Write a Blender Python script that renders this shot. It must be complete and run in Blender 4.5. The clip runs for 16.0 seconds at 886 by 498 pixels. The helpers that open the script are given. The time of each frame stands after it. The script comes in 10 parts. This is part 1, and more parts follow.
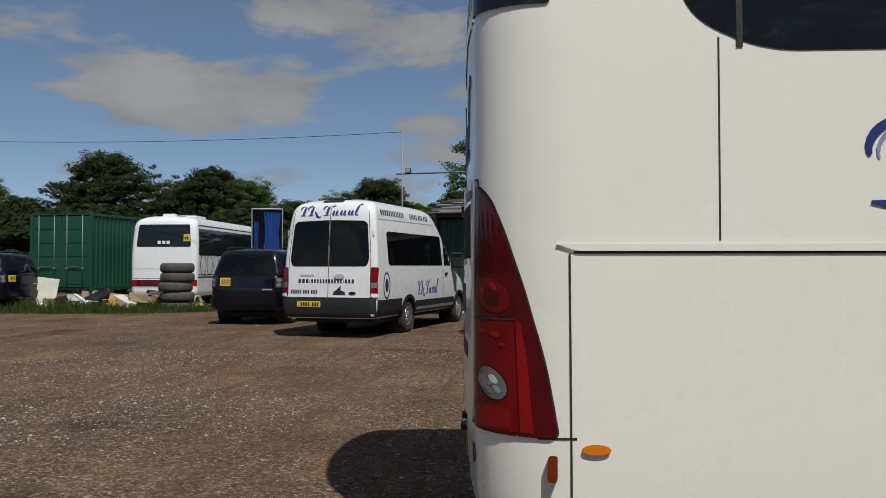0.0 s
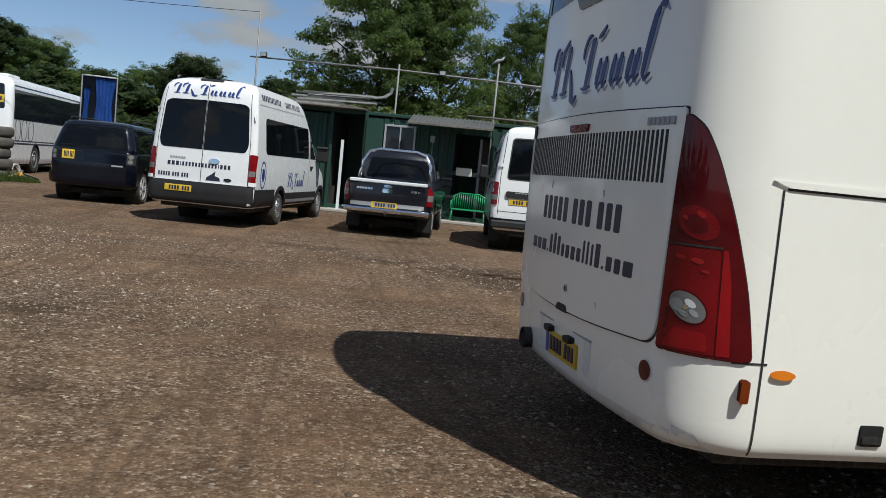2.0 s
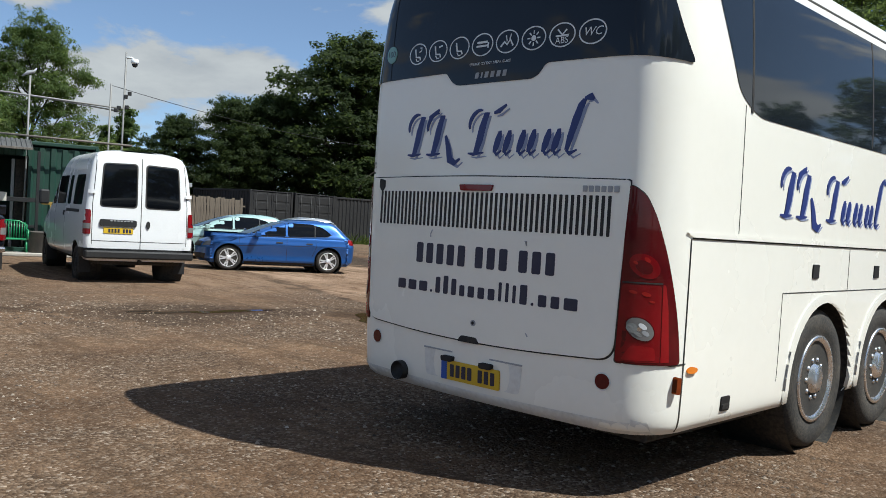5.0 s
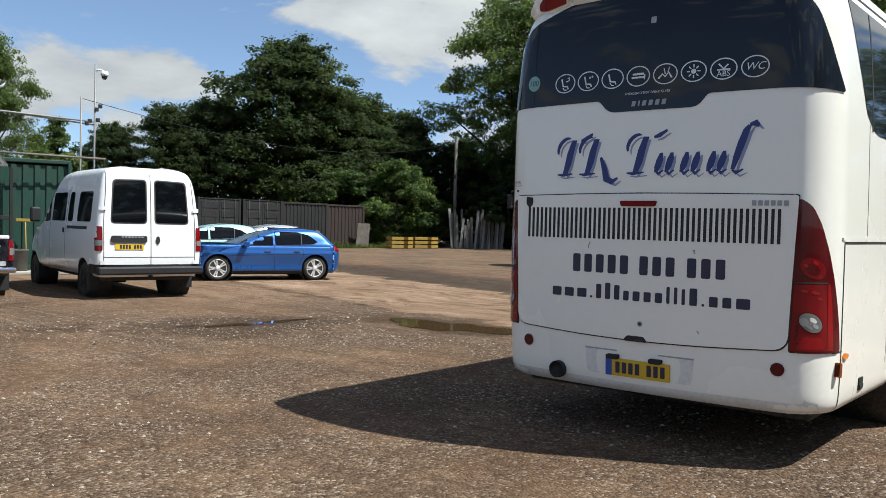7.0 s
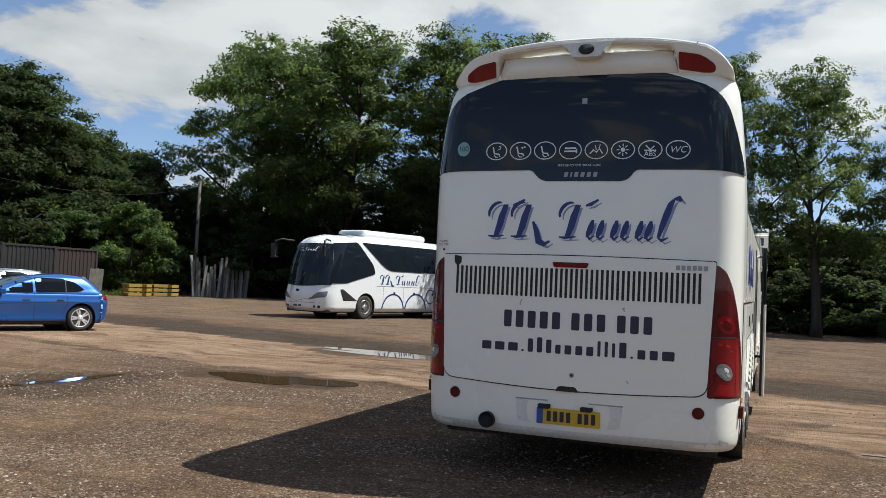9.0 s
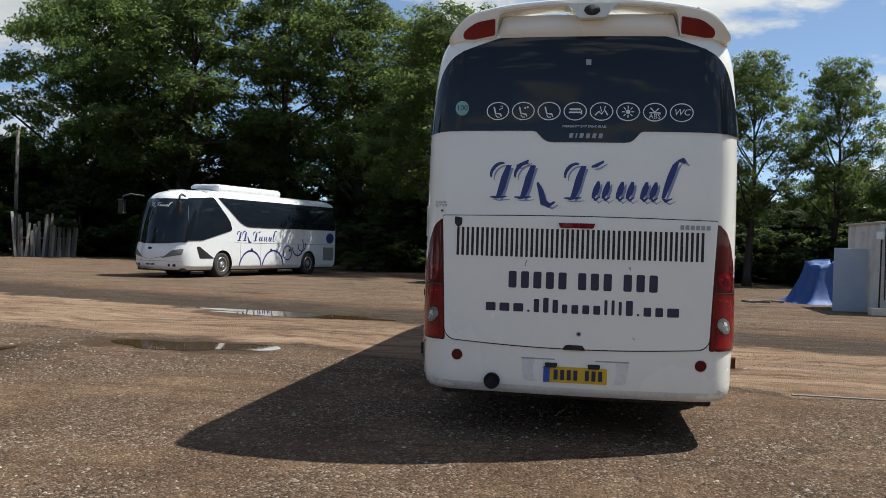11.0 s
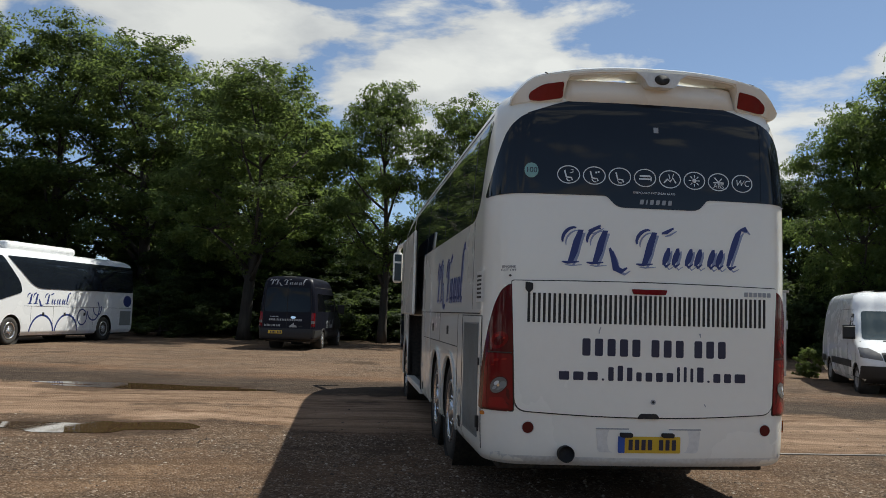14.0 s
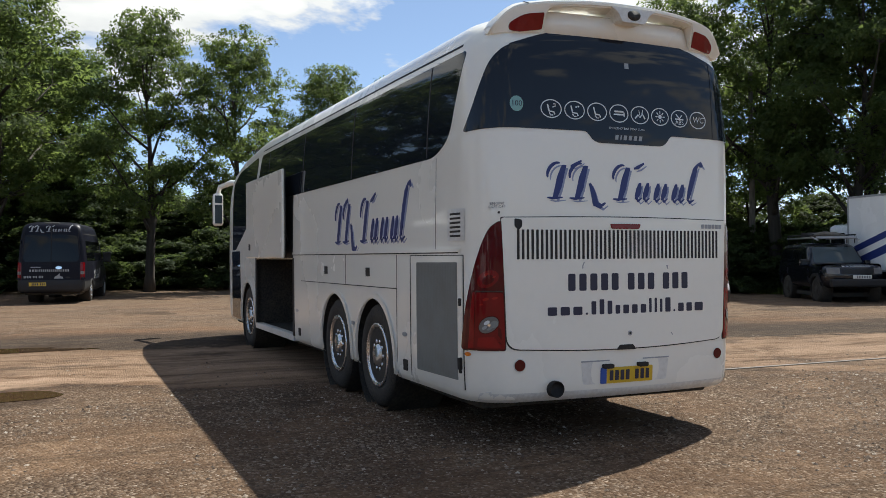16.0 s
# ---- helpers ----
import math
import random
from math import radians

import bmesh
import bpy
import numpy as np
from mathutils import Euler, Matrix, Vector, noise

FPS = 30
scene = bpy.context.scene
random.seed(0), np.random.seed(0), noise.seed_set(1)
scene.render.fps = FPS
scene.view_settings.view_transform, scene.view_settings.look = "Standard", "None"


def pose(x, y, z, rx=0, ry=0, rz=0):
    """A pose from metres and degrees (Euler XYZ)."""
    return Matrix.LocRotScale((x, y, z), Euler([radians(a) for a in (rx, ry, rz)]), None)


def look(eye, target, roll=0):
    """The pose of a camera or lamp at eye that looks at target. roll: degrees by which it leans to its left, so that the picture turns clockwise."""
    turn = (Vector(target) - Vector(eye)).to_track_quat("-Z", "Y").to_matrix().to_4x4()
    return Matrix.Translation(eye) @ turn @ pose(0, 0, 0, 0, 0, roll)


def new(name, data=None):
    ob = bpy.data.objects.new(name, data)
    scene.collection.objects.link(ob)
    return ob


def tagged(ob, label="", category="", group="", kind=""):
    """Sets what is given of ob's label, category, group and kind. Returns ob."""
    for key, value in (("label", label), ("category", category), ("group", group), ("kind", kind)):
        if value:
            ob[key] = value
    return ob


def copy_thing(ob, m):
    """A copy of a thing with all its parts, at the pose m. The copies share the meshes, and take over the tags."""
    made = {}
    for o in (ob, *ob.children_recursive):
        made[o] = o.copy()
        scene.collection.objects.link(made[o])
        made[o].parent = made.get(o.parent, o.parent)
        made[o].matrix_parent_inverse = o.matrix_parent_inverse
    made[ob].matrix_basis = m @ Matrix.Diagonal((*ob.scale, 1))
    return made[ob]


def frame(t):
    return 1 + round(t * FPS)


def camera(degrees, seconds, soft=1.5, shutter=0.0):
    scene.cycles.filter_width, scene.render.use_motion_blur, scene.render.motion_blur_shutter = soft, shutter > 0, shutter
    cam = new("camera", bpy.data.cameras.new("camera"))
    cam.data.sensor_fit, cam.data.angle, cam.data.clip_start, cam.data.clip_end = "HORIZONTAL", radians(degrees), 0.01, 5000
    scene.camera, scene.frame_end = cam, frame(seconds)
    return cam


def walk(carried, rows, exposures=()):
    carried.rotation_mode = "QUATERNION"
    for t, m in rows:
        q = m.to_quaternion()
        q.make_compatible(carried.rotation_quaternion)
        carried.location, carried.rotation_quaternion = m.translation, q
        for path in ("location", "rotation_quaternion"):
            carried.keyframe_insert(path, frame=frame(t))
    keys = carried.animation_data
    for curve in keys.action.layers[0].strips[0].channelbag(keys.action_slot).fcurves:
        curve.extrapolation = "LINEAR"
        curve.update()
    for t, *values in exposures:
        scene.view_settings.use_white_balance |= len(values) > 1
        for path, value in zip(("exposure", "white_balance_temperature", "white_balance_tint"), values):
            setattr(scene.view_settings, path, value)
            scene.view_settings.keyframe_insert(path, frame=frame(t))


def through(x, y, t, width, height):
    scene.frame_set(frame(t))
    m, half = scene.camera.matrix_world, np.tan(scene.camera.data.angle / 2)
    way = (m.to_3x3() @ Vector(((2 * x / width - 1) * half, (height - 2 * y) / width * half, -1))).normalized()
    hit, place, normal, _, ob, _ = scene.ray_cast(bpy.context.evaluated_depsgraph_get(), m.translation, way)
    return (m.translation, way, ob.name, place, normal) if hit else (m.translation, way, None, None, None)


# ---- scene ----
cam = camera(54.6, 16.0, soft=0.6)
PATH = [
    (0, (0.175, 0.414, 1.451), (0.043, 2.41, 1.491), -0.0),
    (0.5, (-0.192, 0.56, 1.418), (-0.258, 2.644, 1.306), 2.9),
    (1, (-0.63, 0.479, 1.387), (-0.526, 2.495, 1.3), 5.3),
    (1.5, (-1.055, 0.516, 1.406), (-0.879, 2.503, 1.266), 5.5),
    (2, (-1.488, 0.579, 1.433), (-1.14, 2.541, 1.259), 5.6),
    (2.5, (-1.992, 0.475, 1.471), (-1.378, 2.378, 1.404), 4.6),
    (3, (-2.362, 0.634, 1.448), (-1.68, 2.512, 1.358), 3.1),
    (3.5, (-2.783, 0.783, 1.491), (-1.897, 2.57, 1.342), 2.0),
    (3.7, (-2.991, 0.808, 1.468), (-1.977, 2.527, 1.343), 2.3),
    (5.8, (-4.596, 1.589, 1.52), (-3.178, 2.999, 1.453), 3.6),
    (6, (-4.789, 1.663, 1.508), (-3.393, 3.093, 1.43), 3.3),
    (6.5, (-5.101, 1.929, 1.526), (-3.665, 3.32, 1.469), 2.9),
    (7, (-5.592, 2.109, 1.555), (-4.071, 3.406, 1.5), 1.4),
    (7.5, (-5.889, 2.366, 1.53), (-4.322, 3.608, 1.499), 1.7),
    (8, (-6.185, 2.742, 1.561), (-4.459, 3.75, 1.486), 1.2),
    (8.5, (-6.499, 3.084, 1.573), (-4.653, 3.853, 1.618), 2.5),
    (9, (-6.64, 3.432, 1.554), (-4.789, 4.185, 1.635), 2.5),
    (9.5, (-6.664, 3.789, 1.566), (-4.794, 4.489, 1.675), 2.6),
    (10, (-6.809, 4.144, 1.559), (-4.879, 4.66, 1.645), 2.1),
    (10.2, (-6.921, 4.284, 1.583), (-4.98, 4.759, 1.649), 1.9),
    (12.3, (-6.81, 5.835, 1.531), (-4.818, 6.007, 1.553), 3.0),
    (12.5, (-6.781, 6.005, 1.519), (-4.787, 6.132, 1.62), 2.7),
    (13, (-6.783, 6.44, 1.545), (-4.784, 6.482, 1.559), 1.7),
    (13.5, (-6.816, 6.896, 1.598), (-4.82, 6.787, 1.636), 1.3),
    (14, (-6.616, 7.305, 1.536), (-4.63, 7.119, 1.684), 1.7),
    (14.5, (-6.481, 7.751, 1.546), (-4.545, 7.258, 1.647), 1.5),
    (15, (-6.345, 8.149, 1.566), (-4.457, 7.498, 1.679), 1.0),
    (15.5, (-6.063, 8.616, 1.552), (-4.173, 7.964, 1.589), -0.2),
    (16, (-5.817, 9.084, 1.512), (-3.974, 8.306, 1.529), -0.3),
]
walk(cam, [(t, look(eye, target, roll)) for t, eye, target, roll in PATH],
     [(0, -0.10, 6530, 7), (1.5, 0.16, 6380, 5), (3.0, 0.48, 6280, 3), (6.0, 0.82, 6280, 3), (8.0, 0.96, 6480, 4), (9.0, 0.78, 6400, 4), (12.0, 0.78, 6520, 4), (13.0, 0.88, 6600, 4), (13.5, 0.80, 6640, 4), (14.0, 0.62, 6680, 4), (14.5, 0.84, 6720, 4), (15.0, 0.88, 6740, 5), (15.5, 1.0, 6740, 5), (16.0, 1.06, 6700, 5)])

# ---- sky, sun ----
SUN = Vector((0.30, -0.565, 1.0)).normalized()      # towards the sun
SUN_EL, SUN_AZ = math.asin(SUN.z), math.atan2(SUN.x, SUN.y)
sun_data = bpy.data.lights.new("sun", "SUN")
sun_data.energy, sun_data.angle, sun_data.color = 3.95, radians(0.53), (1.0, 0.98, 0.96)
sun = new("sun", sun_data)
sun.rotation_euler = (-SUN).to_track_quat("-Z", "Y").to_euler()
sun.location = (0, 0, 60)

world = bpy.data.worlds.new("sky")
scene.world = world
world.use_nodes = True


def build_sky(nt, clouds):
    nt.nodes.clear()
    N, L = nt.nodes.new, nt.links.new
    out, bg = N("ShaderNodeOutputWorld"), N("ShaderNodeBackground")
    sky = N("ShaderNodeTexSky")
    sky.sky_type, sky.sun_disc, sky.sun_elevation, sky.sun_rotation = "NISHITA", False, SUN_EL, SUN_AZ
    sky.air_density, sky.dust_density, sky.ozone_density = 0.62, 0.25, 1.8
    co = N("ShaderNodeTexCoord")
    # cumulus: a noise on a flat cloud deck, thinned to heaps, with a few large heaps at known bearings
    sep = N("ShaderNodeSeparateXYZ")
    L(co.outputs["Generated"], sep.inputs[0])
    stretch = N("ShaderNodeVectorMath")
    stretch.operation = "MULTIPLY"
    stretch.inputs[1].default_value = (1.0, 1.0, 2.6)
    L(co.outputs["Generated"], stretch.inputs[0])
    n1 = N("ShaderNodeTexNoise")
    n1.inputs["Scale"].default_value, n1.inputs["Detail"].default_value, n1.inputs["Roughness"].default_value = 4.2, 9.0, 0.58
    n1.inputs["Distortion"].default_value = 0.25
    L(stretch.outputs[0], n1.inputs["Vector"])
    total = n1.outputs["Fac"]
    for az, el, wide, tall, gain in clouds:
        a, e = radians(az), radians(el)
        d = Vector((math.cos(e) * math.cos(a), math.cos(e) * math.sin(a), math.sin(e)))
        sub = N("ShaderNodeVectorMath")
        sub.operation = "SUBTRACT"
        sub.inputs[1].default_value = d
        L(co.outputs["Generated"], sub.inputs[0])
        sc = N("ShaderNodeVectorMath")
        sc.operation = "MULTIPLY"
        k = 1 / math.sin(radians(wide))
        sc.inputs[1].default_value = (k, k, 1 / math.sin(radians(tall)))
        L(sub.outputs[0], sc.inputs[0])
        ln = N("ShaderNodeVectorMath")
        ln.operation = "LENGTH"
        L(sc.outputs[0], ln.inputs[0])
        mr = N("ShaderNodeMapRange")
        mr.inputs["From Min"].default_value, mr.inputs["From Max"].default_value = 0.2, 1.25
        mr.inputs["To Min"].default_value, mr.inputs["To Max"].default_value = gain, 0.0
        mr.interpolation_type = "SMOOTHSTEP"
        L(ln.outputs["Value"], mr.inputs["Value"])
        ad = N("ShaderNodeMath")
        L(total, ad.inputs[0]), L(mr.outputs[0], ad.inputs[1])
        total = ad.outputs[0]
    mask = N("ShaderNodeValToRGB")
    mask.color_ramp.elements[0].position, mask.color_ramp.elements[1].position = 0.525, 0.605
    mask.color_ramp.elements[0].color, mask.color_ramp.elements[1].color = (0, 0, 0, 1), (1, 1, 1, 1)
    L(total, mask.inputs[0])
    # lit tops and grey bases
    n2 = N("ShaderNodeTexNoise")
    n2.inputs["Scale"].default_value, n2.inputs["Detail"].default_value = 9.0, 6.0
    L(stretch.outputs[0], n2.inputs["Vector"])
    tone = N("ShaderNodeValToRGB")
    tone.color_ramp.elements[0].position, tone.color_ramp.elements[1].position = 0.44, 0.68
    tone.color_ramp.elements[0].color, tone.color_ramp.elements[1].color = (3.4, 3.45, 3.65, 1), (5.5, 5.45, 5.4, 1)
    lit = N("ShaderNodeMath")
    lit.operation = "MULTIPLY_ADD"
    lit.inputs[1].default_value = 0.35
    thick = N("ShaderNodeMath")
    thick.operation = "MULTIPLY"
    thick.inputs[1].default_value = 0.65
    L(total, thick.inputs[0])
    L(n2.outputs["Fac"], lit.inputs[0]), L(thick.outputs[0], lit.inputs[2])
    L(lit.outputs[0], tone.inputs[0])
    mix = N("ShaderNodeMix")
    mix.data_type = "RGBA"
    soft = N("ShaderNodeMath")
    soft.operation = "MULTIPLY"
    soft.inputs[1].default_value = 0.90
    L(mask.outputs[0], soft.inputs[0])
    L(soft.outputs[0], mix.inputs["Factor"])
    # clouds glow more towards the sun than away from it
    near = N("ShaderNodeVectorMath")
    near.operation = "DOT_PRODUCT"
    near.inputs[1].default_value = SUN
    L(co.outputs["Generated"], near.inputs[0])
    glow = N("ShaderNodeMapRange")
    glow.inputs["From Min"].default_value, glow.inputs["From Max"].default_value = -0.35, 0.85
    glow.inputs["To Min"].default_value, glow.inputs["To Max"].default_value = 0.62, 1.10
    L(near.outputs["Value"], glow.inputs["Value"])
    shade = N("ShaderNodeVectorMath")
    shade.operation = "SCALE"
    L(tone.outputs[0], shade.inputs[0]), L(glow.outputs[0], shade.inputs["Scale"])
    veil = N("ShaderNodeMix")               # thin summer haze over the whole sky
    veil.data_type = "RGBA"
    veil.inputs["Factor"].default_value, veil.inputs["B"].default_value = 0.34, (1.15, 1.50, 2.25, 1)
    L(sky.outputs[0], veil.inputs["A"])
    L(veil.outputs["Result"], mix.inputs["A"]), L(shade.outputs[0], mix.inputs["B"])
    L(mix.outputs["Result"], bg.inputs["Color"])
    bg.inputs["Strength"].default_value = 0.104
    L(bg.outputs[0], out.inputs["Surface"])


# bearing, height, half width, half height in degrees, strength
build_sky(world.node_tree, [
    (110, 10.8, 11, 3.0, 0.20), (102, 16.3, 8, 1.9, 0.17), (95, 9.4, 3.2, 1.1, 0.17), (117, 6.3, 4, 1.1, 0.14), (105, 5.8, 5, 1.1, 0.15), (96, 7.4, 5, 1.0, 0.14), (84, 7.5, 5, 1.3, 0.12),
    (69, 7.8, 6.5, 1.9, 0.20), (61, 8.8, 7.5, 2.2, 0.20), (44.5, 13.0, 9, 3.0, 0.19), (33, 16.6, 10, 2.6, 0.18), (10, 18.0, 9, 2.4, 0.20),
    (-2, 15.8, 4.5, 2.0, 0.20), (-6, 16.0, 4.5, 2.6, 0.22), (-12.5, 16.2, 1.3, 0.7, 0.20), (-23.5, 10.3, 4.2, 2.3, 0.24), (-34, 16, 2.2, 1.6, 0.20), (-27, 19.5, 8, 4.5, -0.26)])


# ---- materials ----
def ramp(nt, fac, stops):
    r = nt.nodes.new("ShaderNodeValToRGB")
    el = r.color_ramp.elements
    while len(el) < len(stops):
        el.new(0.5)
    for e, (p, c) in zip(el, stops):
        e.position, e.color = p, (*c, 1)
    nt.links.new(fac, r.inputs[0])
    return r.outputs[0]


def noise_tex(nt, vec, scale, detail=4.0, rough=0.55):
    n = nt.nodes.new("ShaderNodeTexNoise")
    n.inputs["Scale"].default_value, n.inputs["Detail"].default_value, n.inputs["Roughness"].default_value = scale, detail, rough
    nt.links.new(vec, n.inputs["Vector"])
    return n.outputs["Fac"]


def mixc(nt, fac, a, b, kind="MIX"):
    m = nt.nodes.new("ShaderNodeMix")
    m.data_type, m.blend_type = "RGBA", kind
    for sock, v in ((m.inputs["Factor"], fac), (m.inputs["A"], a), (m.inputs["B"], b)):
        if isinstance(v, (int, float)):
            sock.default_value = v
        elif isinstance(v, tuple):
            sock.default_value = (*v, 1)
        else:
            nt.links.new(v, sock)
    return m.outputs["Result"]


def bump(nt, height, strength, distance):
    b = nt.nodes.new("ShaderNodeBump")
    b.inputs["Strength"].default_value, b.inputs["Distance"].default_value = strength, distance
    nt.links.new(height, b.inputs["Height"])
    return b.outputs[0]


def base(name):
    m = bpy.data.materials.new(name)
    m.use_nodes = True
    nt = m.node_tree
    bsdf = nt.nodes["Principled BSDF"]
    co = nt.nodes.new("ShaderNodeTexCoord").outputs["Object"]
    return m, nt, bsdf, co


def paint(name, colour, rough=0.35, metal=0.0, dirt=0.12, dirt_colour=(0.20, 0.16, 0.11), coat=0.0, scale=1.6, bumpy=0.0):
    """Painted, moulded or metal surface with a faint film of dust, streaks and uneven gloss."""
    m, nt, b, co = base(name)
    big, fine = noise_tex(nt, co, scale, 5), noise_tex(nt, co, scale * 22, 3)
    film = nt.nodes.new("ShaderNodeMath")
    film.operation = "MULTIPLY"
    nt.links.new(big, film.inputs[0]), nt.links.new(fine, film.inputs[1])
    amount = nt.nodes.new("ShaderNodeMapRange")
    amount.inputs["From Min"].default_value, amount.inputs["From Max"].default_value = 0.18, 0.48
    amount.inputs["To Max"].default_value = dirt
    nt.links.new(film.outputs[0], amount.inputs["Value"])
    nt.links.new(mixc(nt, amount.outputs[0], colour, dirt_colour), b.inputs["Base Color"])
    r = nt.nodes.new("ShaderNodeMapRange")
    r.inputs["To Min"].default_value, r.inputs["To Max"].default_value = max(rough * 0.75, 0.02), min(rough * 1.3, 1)
    nt.links.new(big, r.inputs["Value"])
    nt.links.new(r.outputs[0], b.inputs["Roughness"])
    b.inputs["Metallic"].default_value = metal
    b.inputs["Coat Weight"].default_value, b.inputs["Coat Roughness"].default_value = coat, 0.05
    if bumpy:
        nt.links.new(bump(nt, fine, bumpy, 0.01), b.inputs["Normal"])
    return m


WHITE = paint("coach_white_gelcoat", (0.89, 0.862, 0.775), 0.26, dirt=0.035, coat=0.45, scale=0.7)
WHITE_LOW = paint("bumper_white_dusty", (0.74, 0.73, 0.69), 0.34, dirt=0.30, coat=0.2)
VAN_WHITE = paint("van_white", (0.82, 0.82, 0.81), 0.26, dirt=0.08, coat=0.5)
SEAM = paint("seam_rubber", (0.012, 0.012, 0.013), 0.7, dirt=0.3)
BLACK_PLASTIC = paint("black_plastic", (0.010, 0.010, 0.011), 0.6, dirt=0.08)
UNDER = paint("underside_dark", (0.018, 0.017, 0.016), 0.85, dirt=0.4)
RUBBER = paint("tyre_rubber", (0.022, 0.021, 0.020), 0.82, dirt=0.7, dirt_colour=(0.12, 0.10, 0.075), scale=3, bumpy=0.3)
OLD_RUBBER = paint("weathered_rubber", (0.055, 0.050, 0.045), 0.9, dirt=0.8, dirt_colour=(0.15, 0.125, 0.10), scale=4, bumpy=0.3)
ALLOY = paint("polished_alloy", (0.74, 0.74, 0.75), 0.26, 0.92, dirt=0.12, scale=6)
SILVER_RIM = paint("silver_alloy", (0.80, 0.80, 0.81), 0.28, 0.5, dirt=0.12, scale=6)
STEEL = paint("painted_steel_rim", (0.42, 0.42, 0.43), 0.38, 0.6, dirt=0.3, scale=6)
SCAFFOLD_STEEL = paint("weathered_scaffold_tube", (0.24, 0.24, 0.235), 0.6, 0.3, dirt=0.5, scale=5)
GALV = paint("galvanised_steel", (0.46, 0.47, 0.48), 0.45, 0.7, dirt=0.35, scale=5)
CHROME = paint("chrome", (0.85, 0.85, 0.86), 0.08, 1.0, dirt=0.05)
NAVY = paint("lettering_navy", (0.018, 0.035, 0.17), 0.4, dirt=0.06)
NAVY_PALE = paint("lettering_shadow_blue", (0.26, 0.30, 0.44), 0.4, dirt=0.05)
INK = paint("lettering_ink", (0.022, 0.022, 0.05), 0.45, dirt=0.06)
DECAL_WHITE = paint("decal_white", (0.72, 0.74, 0.74), 0.5, dirt=0.1)
DECAL_SILVER = paint("decal_silver", (0.34, 0.35, 0.36), 0.5, dirt=0.1)
DECAL_GREEN = paint("decal_pale_green", (0.22, 0.42, 0.40), 0.5, dirt=0.1)
PLATE_Y = paint("plate_yellow", (0.66, 0.43, 0.03), 0.35, dirt=0.15)
PLATE_W = paint("plate_white", (0.75, 0.75, 0.72), 0.35, dirt=0.15)
PLATE_BLUE = paint("plate_blue", (0.02, 0.09, 0.40), 0.35, dirt=0.1)
AMBER = paint("amber_lens", (0.75, 0.20, 0.01), 0.12, dirt=0.05, coat=0.6)
SUV_BLUE = paint("midnight_blue_paint", (0.002, 0.003, 0.008), 0.16, dirt=0.015)
PICKUP_BLACK = paint("black_paint", (0.005, 0.006, 0.011), 0.25, dirt=0.04, coat=0.35)
CAR_BLUE = paint("bright_blue_metallic", (0.018, 0.105, 0.36), 0.30, 0.45, dirt=0.04, coat=1.0)
CAR_MINT = paint("pale_mint_paint", (0.42, 0.60, 0.56), 0.24, 0.2, dirt=0.06, coat=0.8)
CAR_SILVER = paint("silver_paint", (0.55, 0.57, 0.58), 0.25, 0.5, dirt=0.06, coat=0.8)
# navy paint taken near black to include the trees' shade on the van
DARK_VAN = paint("dark_navy_paint", (0.003, 0.0035, 0.010), 0.4, dirt=0.03)
DARK_VAN.node_tree.nodes["Principled BSDF"].inputs["Specular IOR Level"].default_value = 0.2
GREEN = paint("container_green", (0.006, 0.064, 0.037), 0.45, dirt=0.25, dirt_colour=(0.06, 0.08, 0.05), scale=1.2, bumpy=0.15)
GREEN_DARK = paint("cabin_green", (0.006, 0.042, 0.027), 0.6, dirt=0.35, dirt_colour=(0.05, 0.06, 0.045), scale=1.2, bumpy=0.15)
BLACK_BOX = paint("container_black", (0.013, 0.0125, 0.013), 0.65, dirt=0.35, dirt_colour=(0.040, 0.034, 0.030), scale=1.0, bumpy=0.2)
RUSTY = paint("container_rust", (0.026, 0.017, 0.015), 0.8, dirt=0.5, dirt_colour=(0.060, 0.028, 0.020), scale=1.3, bumpy=0.3)
PLASTIC_GREEN = paint("bench_green_plastic", (0.010, 0.22, 0.085), 0.4, dirt=0.15)
CONCRETE = paint("concrete", (0.42, 0.39, 0.34), 0.85, dirt=0.6, dirt_colour=(0.22, 0.18, 0.14), scale=2.5, bumpy=0.4)
YELLOW = paint("crate_yellow", (0.33, 0.20, 0.02), 0.6, dirt=0.75, scale=3)
TARP = paint("tarpaulin_blue", (0.012, 0.065, 0.25), 0.6, dirt=0.25, scale=3, bumpy=0.2)
WEATHERED = paint("weathered_sheet", (0.085, 0.085, 0.082), 0.75, dirt=0.45, dirt_colour=(0.05, 0.045, 0.04), scale=2.5, bumpy=0.2)
GREY_BOARD = paint("grey_roof_board", (0.30, 0.30, 0.28), 0.8, dirt=0.5, dirt_colour=(0.10, 0.09, 0.08), scale=3, bumpy=0.2)
ROD = paint("dull_lock_rod", (0.16, 0.20, 0.18), 0.55, 0.2, dirt=0.4, dirt_colour=(0.05, 0.08, 0.06), scale=5)
PALE_STUFF = paint("pale_board", (0.62, 0.58, 0.50), 0.8, dirt=0.4, scale=3)
CARD = paint("cardboard", (0.42, 0.30, 0.17), 0.85, dirt=0.4, scale=4)
MUSTARD = paint("mustard_cloth", (0.50, 0.30, 0.06), 0.9, dirt=0.3, scale=4)
GREY_MESH = paint("radiator_mesh_grey", (0.23, 0.24, 0.23), 0.6, 0.0, dirt=0.4, scale=5, bumpy=0.3)


